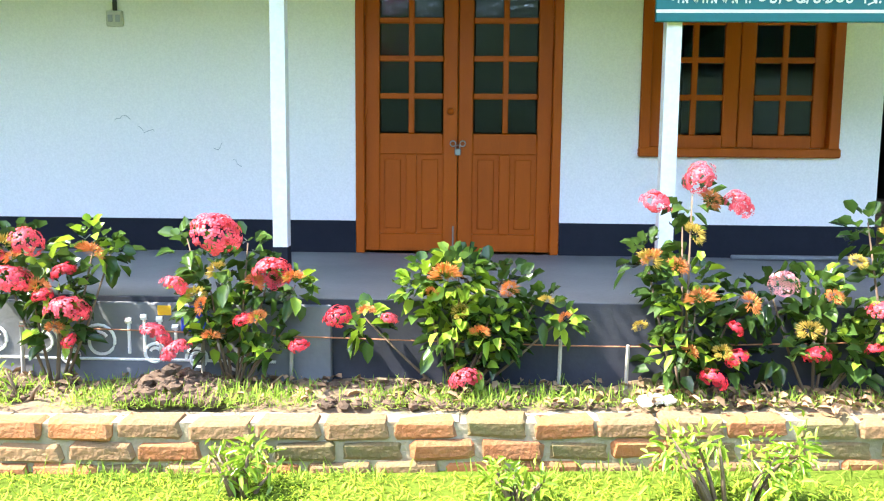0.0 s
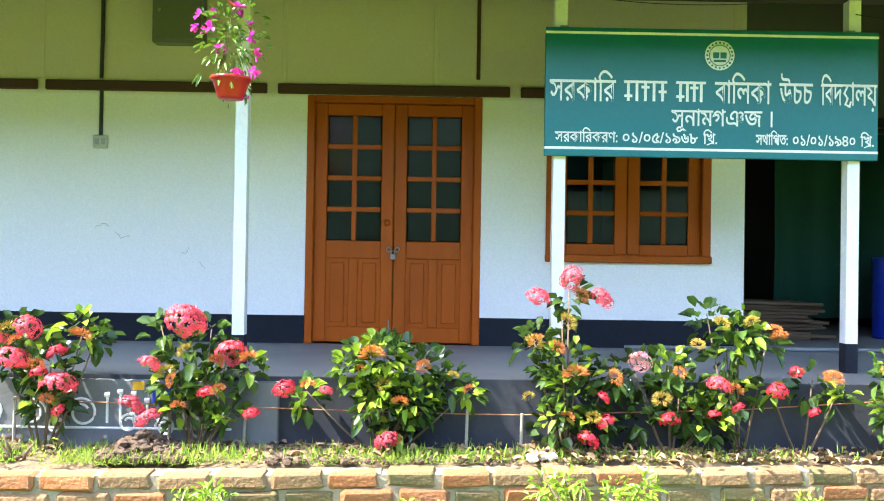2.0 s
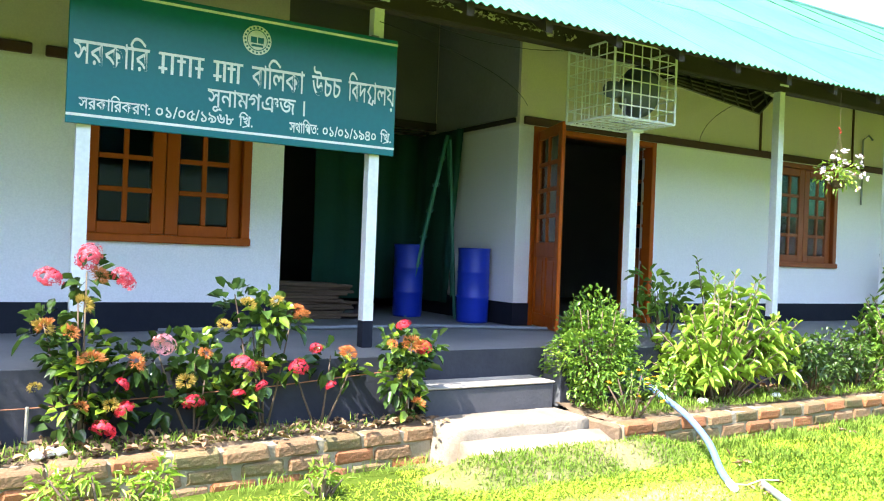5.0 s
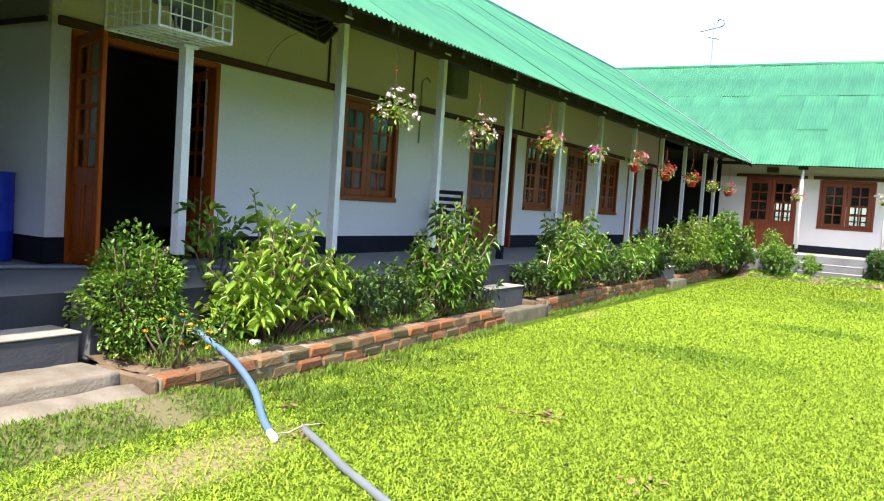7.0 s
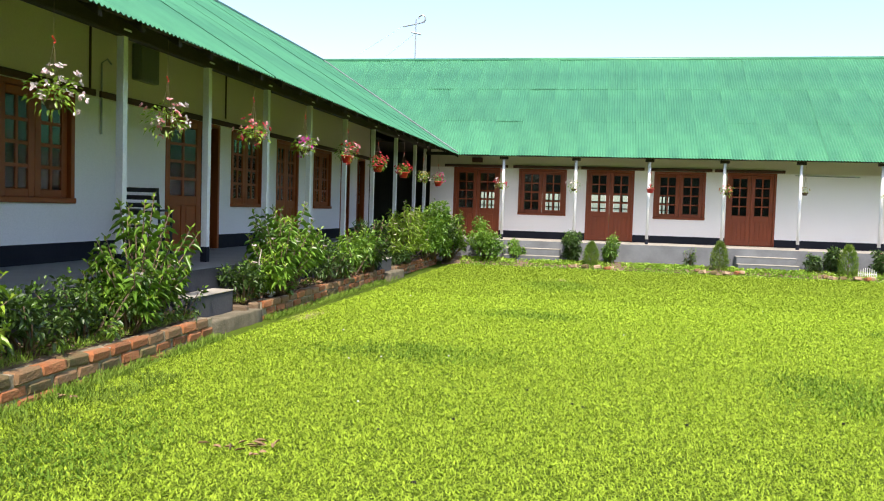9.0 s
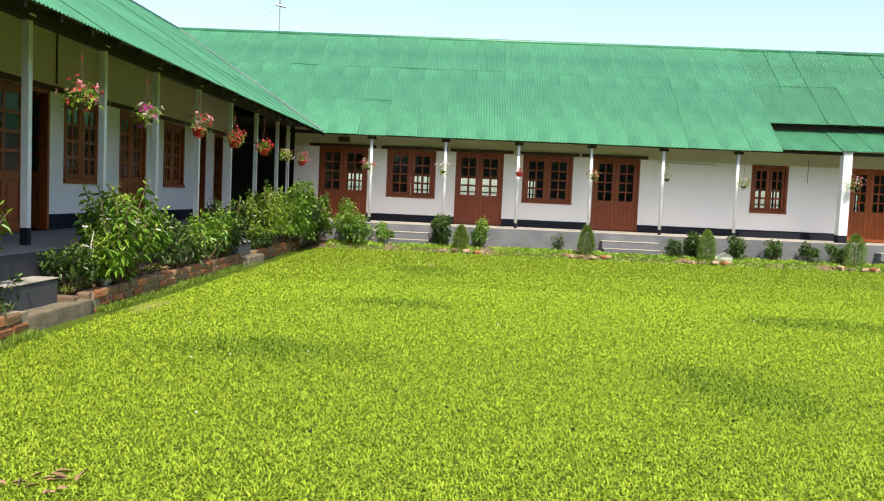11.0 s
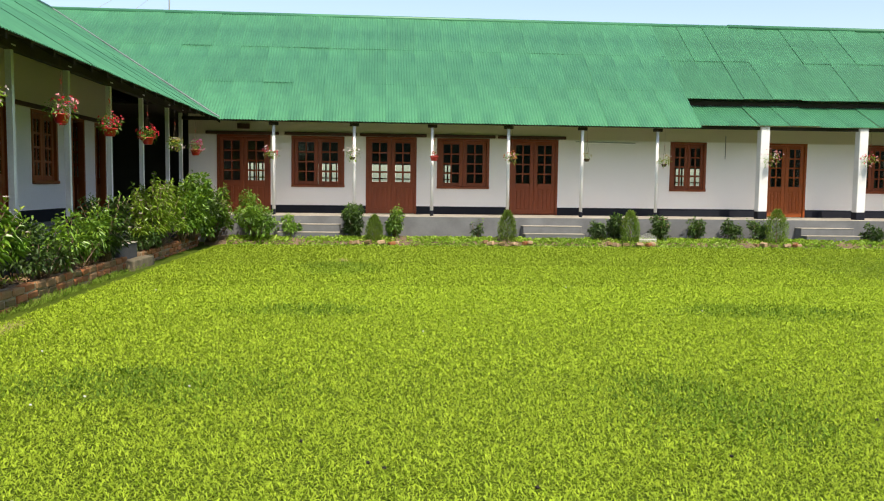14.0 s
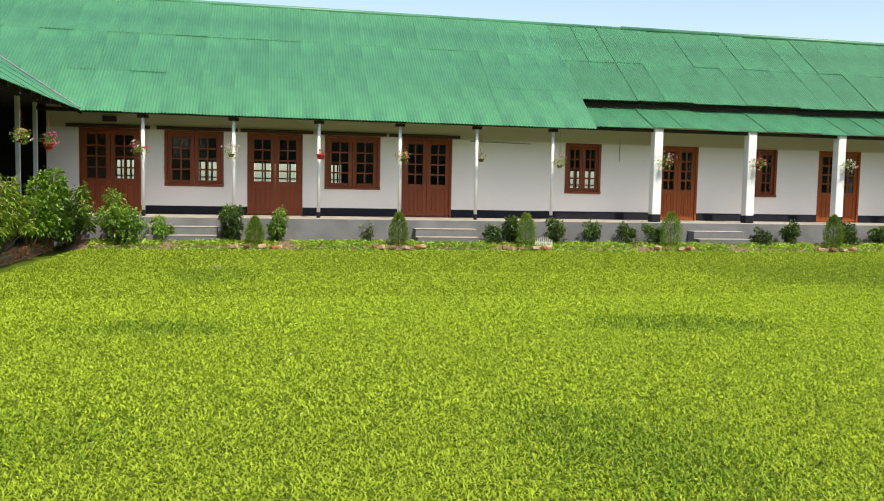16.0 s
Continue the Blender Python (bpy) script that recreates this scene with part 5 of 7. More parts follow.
ixora(3, 4.12, 1.62, [(1.42, 0.77, 0.17), (1.59, 0.8, 0.2), (1.79, 0.77, 0.2), (1.56, 0.6, 0.2), (1.76, 0.56, 0.17), (1.97, 0.7, 0.13), (2.1, 0.63, 0.08), (1.13, 0.6, 0.12), (1.67, 0.41, 0.13)], [(1.53, 0.89, 0.1, 2), (1.83, 0.82, 0.06, 2), (1.03, 0.68, 0.08, 1), (1.16, 0.7, 0.06, 2), (1.63, 0.39, 0.09, 0), (2.0, 0.77, 0.05, 3), (2.09, 0.69, 0.045, 2), (1.27, 0.67, 0.05, 0), (1.47, 0.79, 0.05, 2)], "rounded ixora shrub with orange bud heads before the door", 0.95)
ixora(4, 4.12, 2.72, [(2.69, 1.22, 0.12), (2.65, 1.08, 0.07), (2.48, 0.94, 0.13), (2.66, 0.81, 0.19), (2.73, 0.63, 0.2), (2.63, 0.46, 0.17), (2.84, 0.46, 0.14), (2.94, 0.74, 0.11)], [(2.68, 1.35, 0.09, 0), (2.49, 1.23, 0.085, 0), (2.85, 1.23, 0.085, 0), (2.47, 0.97, 0.08, 3), (2.71, 0.79, 0.1, 2), (2.78, 0.41, 0.08, 1), (2.89, 0.51, 0.065, 1), (2.87, 0.65, 0.05, 1), (2.6, 0.94, 0.07, 2), (2.44, 0.65, 0.05, 3)], "tall ixora shrub with three pink heads at its top")
ixora(5, 4.14, 3.35, [(3.08, 0.77, 0.17), (3.3, 0.77, 0.17), (3.37, 0.6, 0.2), (3.16, 0.53, 0.17), (3.52, 0.46, 0.2), (3.66, 0.63, 0.15)], [(3.09, 0.86, 0.078, 4), (3.27, 0.52, 0.075, 1), (3.55, 0.73, 0.09, 0), (3.66, 0.6, 0.05, 1), (3.53, 0.55, 0.05, 1)], "spreading ixora shrub with pale pink and red heads")
ixora(6, 4.18, 3.78, [(3.54, 1.09, 0.13), (3.73, 0.99, 0.18), (3.66, 0.88, 0.13), (3.91, 0.95, 0.1)], [(3.89, 1.05, 0.06, 2), (3.58, 1.09, 0.07, 3), (3.44, 0.96, 0.06, 3)], "slender ixora shrub with yellow-green bud heads")
ixora(7, 4.16, 4.15, [(3.92, 0.67, 0.1), (4.18, 0.7, 0.13), (4.33, 0.63, 0.1)], [(3.9, 0.7, 0.07, 1), (4.01, 0.81, 0.05, 1), (4.23, 0.78, 0.08, 2), (4.13, 0.57, 0.045, 1)], "sparse ixora shrub with small red heads")
ixora(8, 4.1, 4.75, [(4.62, 0.81, 0.15), (4.74, 0.71, 0.17), (4.67, 0.56, 0.18), (4.89, 0.78, 0.12), (4.71, 0.38, 0.12)], [(4.59, 0.95, 0.06, 1), (4.67, 0.83, 0.1, 2), (4.76, 0.8, 0.065, 1), (4.52, 0.83, 0.05, 2)], "compact ixora shrub with red-orange heads beside the steps")
ixora(9, 4.1, -1.6, [(-1.7, 0.8, 0.2), (-1.45, 0.7, 0.2), (-1.6, 0.5, 0.18)], [(-1.7, 0.98, 0.1, 0), (-1.4, 0.85, 0.08, 0), (-1.55, 0.6, 0.08, 1)], "flowering ixora shrub with pink-red heads in the bed")


def bush(seed, name, x, y, base, w, h, mat, leaf, label, lobes=9, flowers=None, per=40, d=None, category="shrub", group="shrubs"):
    """A leafy shrub: lobes spread over an ellipsoid of width w, depth d and height h above base."""
    rng = np.random.default_rng(seed)
    d = d or min(w, 0.85)
    p = thing(name, label, category, group)
    bases, ways, s = [], [], Shape()
    ph = rng.uniform(0, 6, 3)
    for k in range(lobes):
        u = rng.uniform(-0.5, 0.5)
        top = 0.66 + 0.2 * math.sin(u * 9 + ph[0]) + 0.14 * math.sin(u * 21 + ph[1]) - 0.9 * u * u
        t = rng.uniform(0.12, 1.0) ** 0.7
        lx, ly = x + 0.86 * w * u, y + 0.26 * d * rng.uniform(-1, 1)
        r = min(w, h) * rng.uniform(0.10, 0.2)
        lz = base + max(r * 0.9, min(h - r * 0.8, h * top * t + r * 0.6))
        n = int(per * (r / 0.17) ** 2)
        q = unit(rng.normal(0, 1, (n, 3)))
        bases.append(np.array([lx, ly, lz]) + q * (r * rng.uniform(0.3, 1.0, n) ** 0.6)[:, None] * [1.1, min(1.0, d / w + 0.3), 1])
        ways.append(q + [0, 0, 0.1] + rng.normal(0, 0.45, (n, 3)))
        if k % 2 == 0:
            s.tube([(x + (lx - x) * 0.3, y + (ly - y) * 0.15, base - 0.04), (x + (lx - x) * 0.6, y + (ly - y) * 0.6, base + (lz - base) * 0.5), (lx, ly, lz + r * 0.4)], [0.012, 0.009, 0.004], 5)
    part("branching_stem", s, BARK, p, "brown woody stems", True)
    b, wy = np.concatenate(bases), np.concatenate(ways)
    b[:, 2] = np.maximum(b[:, 2], base + 0.03)
    n = len(b)
    v, f = leaves(rng, b, wy, leaf[0] * rng.uniform(0.5, 1.25, n), leaf[1] * rng.uniform(0.7, 1.25, n), 0.3)
    part("foliage", fast_mesh("foliage", v, f, mat), mat, p)
    tip = (b[:, 2] > base + h * 0.45) & (rng.random(n) < 0.3)
    if tip.sum() > 5:
        v, f = leaves(rng, b[tip] + rng.normal(0, 0.03, (tip.sum(), 3)) + [0, 0, 0.03], wy[tip] + [0, 0, 0.5], leaf[0] * rng.uniform(0.5, 0.95, tip.sum()), leaf[1] * rng.uniform(0.6, 1.0, tip.sum()), 0.2)
        young = YOUNG if mat is not DARKSHRUB else SHRUB
        part("young_foliage", fast_mesh("young_foliage", v, f, young), young, p, "lighter young leaves")
    if flowers:
        c, m, size = flowers
        pick = rng.choice(n, m, replace=False)
        top = b[pick] + unit(wy[pick]) * leaf[0] * 0.6
        vs = []
        for k in range(5):
            a = 2 * np.pi * k / 5
            dirs = np.tile([math.cos(a), math.sin(a), 0.35], (m, 1)) + rng.normal(0, 0.2, (m, 3))
            vs.append((top, dirs))
        v, f = leaves(rng, np.concatenate([q[0] for q in vs]), np.concatenate([q[1] for q in vs]), np.full(5 * m, size), np.full(5 * m, size * 0.7), 0.1)
        part("blossom", fast_mesh("blossom", v, f, PETALS[c]), PETALS[c], p)
    return p


BIG = (0.125, 0.048)


def box_shrub(seed, x, y, r, top):
    """A dense rounded shrub of small leaves, wider above and loose at the outline."""
    rng = np.random.default_rng(seed)
    p = thing("box_shrub", "dense small-leaved green shrub beside the steps", "shrub", "shrubs")
    n = 5200
    q = unit(rng.normal(0, 1, (n, 3)))
    lump_ = 1 + 0.2 * np.sin(5 * q[:, 0] + 3 * q[:, 2]) + 0.17 * np.sin(7 * q[:, 2] + 4 * q[:, 1] + 2) + 0.06 * rng.normal(0, 1, n)
    rad = rng.uniform(0.25, 1.0, n) ** 0.45 * lump_
    hh = (top - BED - 0.06) / 2
    c = np.array([x, y, BED + 0.08 + hh]) + q * rad[:, None] * [r, r * 0.8, hh]
    c[:, 2] = np.maximum(c[:, 2], BED + 0.05)
    for mat, pick, name in ((SHRUB, rng.random(n) < 0.72, "foliage"), (LIGHTSHRUB, None, "young_foliage")):
        if pick is None:
            pick = ~last
        last = pick
        m = int(pick.sum())
        v, f = leaves(rng, c[pick], q[pick] + [0, 0, 0.25] + rng.normal(0, 0.6, (m, 3)), rng.uniform(0.025, 0.05, m), rng.uniform(0.014, 0.026, m), 0.15)
        part(name, fast_mesh(name, v, f, mat), mat, p)
    s = Shape()
    for k in range(14):
        a = 2.4 * k
        s.tube([(x + 0.03 * math.cos(a), y + 0.03 * math.sin(a), BED - 0.05), (x + 0.12 * math.cos(a), y + 0.1 * math.sin(a), BED + 0.35), (x + 0.22 * math.cos(a), y + 0.18 * math.sin(a), BED + 0.75)], [0.010, 0.007, 0.003], 5)
    part("branching_stem", s, BARK, p, "brown woody stems", True)


def jasmine(seed, x, y, base, w, h, mat, label, shoots=60, flowers=0, d=0.75):
    """A broad-leaved shrub: arching shoots that end in tufts of long drooping leaves, with gaps between."""
    rng = np.random.default_rng(seed)
    p = thing("crape_jasmine", label, "shrub", "shrubs")
    s, bases, ways, sizes, tips = Shape(), [], [], [], []
    ph = rng.uniform(0, 6, 2)
    for k in range(shoots):
        u = rng.uniform(-0.5, 0.5)
        e = rng.uniform(-0.5, 0.5)
        reach = 0.8 + 0.14 * math.sin(u * 11 + ph[0]) + 0.1 * math.sin(u * 23 + ph[1]) - 1.1 * u * u
        tz = base + h * reach * (rng.uniform(0.26, 1.0) ** 0.75)
        tx, ty = x + w * u * 0.85, y + d * e * 0.85
        fx, fy = x + w * (0.16 * u - 0.06), y + d * e * 0.12
        pts = [Vector((fx, fy, base - 0.05)), Vector((fx * 0.55 + tx * 0.45, fy * 0.55 + ty * 0.45, base + (tz - base) * 0.55)), Vector((tx, ty, tz))]
        s.tube([tuple(q) for q in pts], [0.011, 0.008, 0.004], 5)
        way = (pts[2] - pts[1]).normalized()
        a0 = rng.uniform(0, 6.3)
        for j in range(13):
            g = j / 12
            c = pts[2] - way * (0.30 * g) * min(1.0, (tz - base) / 0.5)
            a = a0 + 2.4 * j
            out = Vector((math.cos(a), math.sin(a), 0.75 - 0.75 * g + rng.normal(0, 0.2)))
            bases.append(c)
            ways.append(out)
            sizes.append((0.065 + 0.065 * min(1, 2.2 * g)) * rng.uniform(0.75, 1.2))
            tips.append(g < 0.22)
    part("branching_stem", s, BARK, p, "brown woody stems", True)
    b, wy, L, tip = np.array(bases), np.array(ways), np.array(sizes), np.array(tips)
    v, f = leaves(rng, b[~tip], wy[~tip], L[~tip], L[~tip] * 0.30, 0.7, 0.18)
    part("foliage", fast_mesh("foliage", v, f, mat), mat, p)
    young = SHRUB if mat is DARKSHRUB else YOUNG
    v, f = leaves(rng, b[tip], wy[tip] + [0, 0, 0.6], L[tip], L[tip] * 0.34, 0.15, 0.25)
    part("young_foliage", fast_mesh("young_foliage", v, f, young), young, p, "lighter young leaves")
    if flowers:
        pick = rng.choice(np.flatnonzero(tip), flowers)
        c = np.repeat(b[pick] + [0, 0, 0.04], 5, 0)
        a = np.tile(2 * np.pi * np.arange(5) / 5, flowers)
        v, f = leaves(rng, c, np.c_[np.cos(a), np.sin(a), 0.3 + 0 * a], np.full(len(a), 0.04), np.full(len(a), 0.028), 0.1)
        part("blossom", fast_mesh("blossom", v, f, PETALS[6]), PETALS[6], p)


box_shrub(21, 6.47, 4.2, 0.36, 1.05)
jasmine(22, 7.75, 4.02, BED, 1.5, 1.2, LIGHTSHRUB, "large light-green broad-leaved shrub in the bed", 120)
bush(23, "low_shrub", 9.6, 4.0, BED, 1.3, 0.62, DARKSHRUB, (0.065, 0.032), "low dark green shrub against the plinth", 26, per=110)
jasmine(24, 10.5, 4.0, BED, 1.6, 1.28, SHRUB, "large green broad-leaved shrub with white blossoms", 85, 9)
bush(25, "low_shrub", 11.1, 3.95, BED, 0.9, 0.5, DARKSHRUB, (0.07, 0.03), "low dark green shrub beside the steps", 8, per=70)
jasmine(26, 14.0, 3.98, BED, 2.3, 1.32, SHRUB, "wide green broad-leaved shrub with white blossoms", 135, 20)
bush(27, "low_shrub", 16.9, 3.98, BED, 1.6, 0.75, SHRUB, (0.12, 0.03), "low strap-leaved green shrub", 20, per=60)
jasmine(28, 18.3, 4.0, BED, 1.3, 1.25, DARKSHRUB, "dark green broad-leaved shrub", 75)
jasmine(29, 21.3, 4.0, BED, 2.8, 1.5, LIGHTSHRUB, "wide light-green shrub dotted with white blossoms", 170, 28)
bush(30, "croton_shrub", 23.6, 3.9, BED, 1.7, 1.38, SHRUB, (0.09, 0.05), "dense green shrub near the yard corner", 30, per=75)
jasmine(31, 24.9, 3.7, 0.15, 1.4, 1.5, SHRUB, "broad-leaved green shrub in the yard corner", 100, 8, 1.0)
bush(32, "corner_shrub", 25.3, 2.75, 0.15, 1.3, 1.1, SHRUB, (0.08, 0.04), "leafy green shrub before the corner door", 26, per=75, d=1.2)
bush(33, "verandah_plant", 7.58, 4.6, FZ, 0.7, 0.78, SHRUB, BIG, "broad-leaved green plant beside the open door", 11, per=28)
for k, (x, w_, h, y) in enumerate(((8.95, 1.2, 0.6, 4.0), (10.2, 1.2, 0.45, 3.95), (12.9, 0.6, 0.5, 4.05), (13.6, 0.9, 0.55, 4.05), (15.9, 1.2, 0.7, 4.0), (17.6, 1.0, 0.8, 4.0), (20.4, 0.8, 0.6, 4.0), (22.8, 1.2, 0.9, 3.95), (24.6, 1.0, 0.9, 3.8), (7.1, 0.5, 0.3, 4.0))):
    bush(300 + k, "low_shrub", x, y, BED, w_, h, (DARKSHRUB, SHRUB)[k % 2], (0.075, 0.035), "low tangled green shrub filling the bed", 22, per=110)
p = thing("sapling", "thin bare pale sapling beside the steps", "sapling", m=pose(13.2, 4.0, BED))
part("stem", Shape().tube([(0, 0, -0.05), (0.02, 0, 0.2), (-0.03, 0, 0.45), (0.04, 0, 0.62)], [0.014, 0.012, 0.01, 0.006], 6).tube([(-0.01, 0, 0.3), (0.1, 0.02, 0.5)], [0.008, 0.004], 5), CEMENT, p, "", True)
mg = bush(34, "marigold", 6.45, 3.78, BED, 0.5, 0.38, SHRUB, (0.05, 0.014), "feathery marigold plant with orange blossoms", 14, (7, 9, 0.03), 120, category="flower", group="")
bush(35, "yellow_croton", -0.42, 3.92, BED, 0.32, 0.3, LIGHTSHRUB, (0.07, 0.012), "small yellow-green narrow-leaved plant", 5, per=60, group="")

# far bed
for k, (y, w_, h, kind) in enumerate([(0.47, 0.72, 0.85, 0), (-0.55, 0.55, 0.7, 1), (-5.55, 0.55, 0.45, 2), (-6.02, 0.5, 0.72, 0), (-7.15, 0.62, 0.68, 3), (-8.1, 0.5, 0.5, 2), (-9.0, 0.5, 0.45, 2), (-9.7, 0.42, 0.5, 0), (-12.7, 0.6, 0.42, 2), (-13.55, 0.5, 0.55, 2), (-15.3, 0.5, 0.5, 3), (-16.3, 0.5, 0.5, 2), (1.95, 0.4, 0.5, 1), (-2.55, 0.22, 0.45, 2)]):
    mat = (DARKSHRUB, SHRUB, DARKSHRUB, DARKSHRUB)[kind]
    bush(50 + k, "bed_shrub", 25.4, y, 0.16, w_ * 1.2, h * 1.12, mat, (0.075, 0.036), ("rounded dark green shrub", "light yellow-green shrub", "small green shrub", "dark shrub with faded pink heads")[kind] + " before the far plinth", 22, (4, 14, 0.03) if kind == 3 else None, 170, d=0.5, group="far bed shrubs")


def conifer(seed, x, y, h, w_, label):
    rng = np.random.default_rng(seed)
    p = thing("conifer", label, "conifer", "small conifers")
    part("trunk", Shape().tube([(x, y, 0.05), (x, y, h * 0.8)], [0.02, 0.008], 6), BARK, p)
    n = 2000
    t = rng.uniform(0.05, 1, n)
    r = w_ / 2 * np.sin(np.pi * np.clip(t * 0.8 + 0.2, 0, 1)) ** 0.7 * rng.uniform(0.5, 1.0, n)
    a = rng.uniform(0, 2 * np.pi, n)
    b = np.stack([x + r * np.cos(a), y + r * np.sin(a), 0.1 + h * t], 1)
    way = np.stack([np.cos(a) * 0.6, np.sin(a) * 0.6, np.ones(n)], 1) + rng.normal(0, 0.25, (n, 3))
    v, f = leaves(rng, b, way, rng.uniform(0.05, 0.1, n), rng.uniform(0.008, 0.016, n), 0.0)
    part("foliage", fast_mesh("foliage", v, f, CONIFER), CONIFER, p)


for k, (y, h, w_) in enumerate([(-0.05, 0.6, 0.4), (-3.25, 0.74, 0.44), (-6.28, 0.76, 0.46), (-9.98, 0.84, 0.56), (-14.5, 0.82, 0.5)]):
    conifer(80 + k, 24.95, y, h, w_, "small clipped yellow-green conifer in a brick ring")

# ---- hanging baskets ----
POTRED = material("red_plastic_pot", (0.50, 0.02, 0.015), 0.35, scale=4, bump=0.02)
POTBROWN = material("coir_basket", (0.10, 0.065, 0.035), 0.9, scale=8, bump=0.5)
HOOK = material("red_plastic_hook", (0.55, 0.05, 0.02), 0.4)


def basket(seed, x, y, z, pot, colours, r, leafy, label, top=3.2, count=26, psize=0.035, spread=1.0, tall=0.85):
    rng = np.random.default_rng(seed)
    b = thing("hanging_basket", label, "hanging basket", "hanging baskets", "", pose(x, y, z))
    pr, ph = (0.105, 0.12) if pot is POTRED else (0.075, 0.07)
    part("pot", Shape().lathe([(0, 0), (pr * 0.62, 0), (pr * 0.7, 0.01), (pr * 0.97, ph * 0.85), (pr * 1.08, ph * 0.86), (pr * 1.08, ph), (pr * 0.95, ph), (pr * 0.9, ph * 0.8), (0, ph * 0.8)], sides=24), pot, b, "", True)
    s = Shape()
    for k in range(3):
        a = 2 * math.pi * k / 3 + 0.4
        s.tube([(pr * math.cos(a), pr * math.sin(a), ph), (0, 0, 0.5)], 0.0018, 4)
    s.tube([(0, 0, 0.5), (0, 0, max(0.6, top - z))], 0.0018, 4)
    part("hanger", s, POTBROWN, b, "thin hanging wires")
    s = Shape().tube([(0.02 * math.sin(a * 2), 0, 0.5 + 0.022 * a) for a in [0, 0.5, 1, 1.5, 2, 2.5]], 0.007, 6)
    part("hook", s, HOOK, b, "red plastic hook")
    n = leafy
    d = unit(rng.normal(0, 1, (n, 3)) + [0, 0, 0.3])
    c = np.array([0, 0, ph + 0.05 + (0.12 if tall > 1 else 0)]) + d * (r * rng.uniform(0.2, 1.0, n))[:, None] * [spread, spread, tall]
    v, f = leaves(rng, c, d + rng.normal(0, 0.4, (n, 3)), rng.uniform(0.03, 0.06, n), rng.uniform(0.012, 0.022, n), 0.4)
    green = SHRUB if pot is POTRED else LIGHTSHRUB
    part("foliage", fast_mesh("foliage", v, f, green), green, b, "trailing green leaves")
    for q, colour in enumerate(colours):
        m = count // len(colours)
        d = unit(rng.normal(0, 1, (m, 3)) + [0, -0.3, 0.45])
        c = np.array([0, 0, ph + 0.06 + (0.16 if tall > 1 else 0)]) + d * (r * rng.uniform(0.5, 1.3, m))[:, None] * [spread, spread, tall]
        vb, vd = [], []
        for k in range(6):
            a1 = unit(np.cross(d, rng.normal(0, 1, (m, 3))))
            vb.append(c)
            vd.append(a1 + d * 0.45)
        v, f = leaves(rng, np.concatenate(vb), np.concatenate(vd), np.full(6 * m, psize), np.full(6 * m, psize * 0.6), 0.05)
        part("blossom", fast_mesh("blossom", v, f, PETALS[colour]), PETALS[colour], b)


basket(101, 0.757, 3.87, 2.277, POTRED, [5], 0.25, 260, "red plastic hanging pot of magenta petunias", 3.3, 22, 0.045, 0.8, 1.35)
for k, (x, z, pot, cols, r) in enumerate([(9.0, 2.13, POTBROWN, [6], 0.24), (10.66, 2.1, POTBROWN, [6, 4], 0.26), (12.63, 2.17, POTBROWN, [4, 0], 0.22), (14.36, 2.17, POTBROWN, [6, 5], 0.2), (16.32, 2.17, POTRED, [1, 4], 0.23), (18.18, 2.12, POTRED, [1, 0], 0.2), (20.19, 2.1, POTRED, [1], 0.18), (22.1, 2.08, POTBROWN, [6, 3], 0.18), (23.9, 2.05, POTRED, [5, 0], 0.2)]):
    basket(110 + k, x, 3.87, z, pot, cols, r * 0.88, 190, "hanging basket of " + {6: "white and pale pink", 4: "pink", 1: "red", 5: "magenta"}[cols[0]] + " flowers under the eave", 3.0, 30, 0.038)
for k, (y, z, pot, cols, r) in enumerate([(2.55, 2.08, POTBROWN, [6, 0], 0.2), (0.52, 2.08, POTBROWN, [6], 0.2), (-1.55, 2.08, POTRED, [1], 0.06), (-3.55, 2.08, POTBROWN, [2, 4], 0.17), (-5.5, 2.12, POTBROWN, [3], 0.08), (-7.55, 2.02, POTBROWN, [3, 6], 0.18), (-10.42, 2.12, POTBROWN, [4, 6], 0.26), (-13.15, 2.14, POTBROWN, [1, 4], 0.2), (-15.9, 2.18, POTBROWN, [6], 0.18)]):
    basket(130 + k, 26.3, y, z, pot, cols, r, 110 if r > 0.1 else 20, "hanging basket of " + {6: "pale", 1: "red", 2: "orange", 3: "yellowish", 4: "pink"}[cols[0]] + " flowers before the far wall", 3.0, 24 if r > 0.1 else 6, 0.04)

# ---- beds ----
def front_y(x):
    """The front face of the brick edging."""
    if x < 5.5:
        return 3.66 + 0.073 * (max(x, -2.0) - 0.4)
    if x < 12:
        return 3.58 + 0.03 * (x - 6.6)
    return 3.84 + 0.012 * (x - 13)


def soil_sheet(x0, x1, seed):
    rng = random.Random(seed)
    s, nx, ny = Shape(), int((x1 - x0) / 0.09), 9
    for i in range(nx + 1):
        x = x0 + (x1 - x0) * i / nx
        ya, yb = front_y(x) + 0.12, FRONT_A + 0.02
        for j in range(ny + 1):
            y = ya + (yb - ya) * j / ny
            z = BED - 0.035 + 0.05 * noise.noise(Vector((x * 2.1, y * 2.1, seed))) + 0.035 * noise.noise(Vector((x * 9, y * 9, seed))) + 0.04 * j / ny
            s.v.append((x, y, z if j else 0.17))
    for i in range(nx):
        for j in range(ny):
            a = i * (ny + 1) + j
            s.f.append((a, a + ny + 1, a + ny + 2, a + 1))
    return s


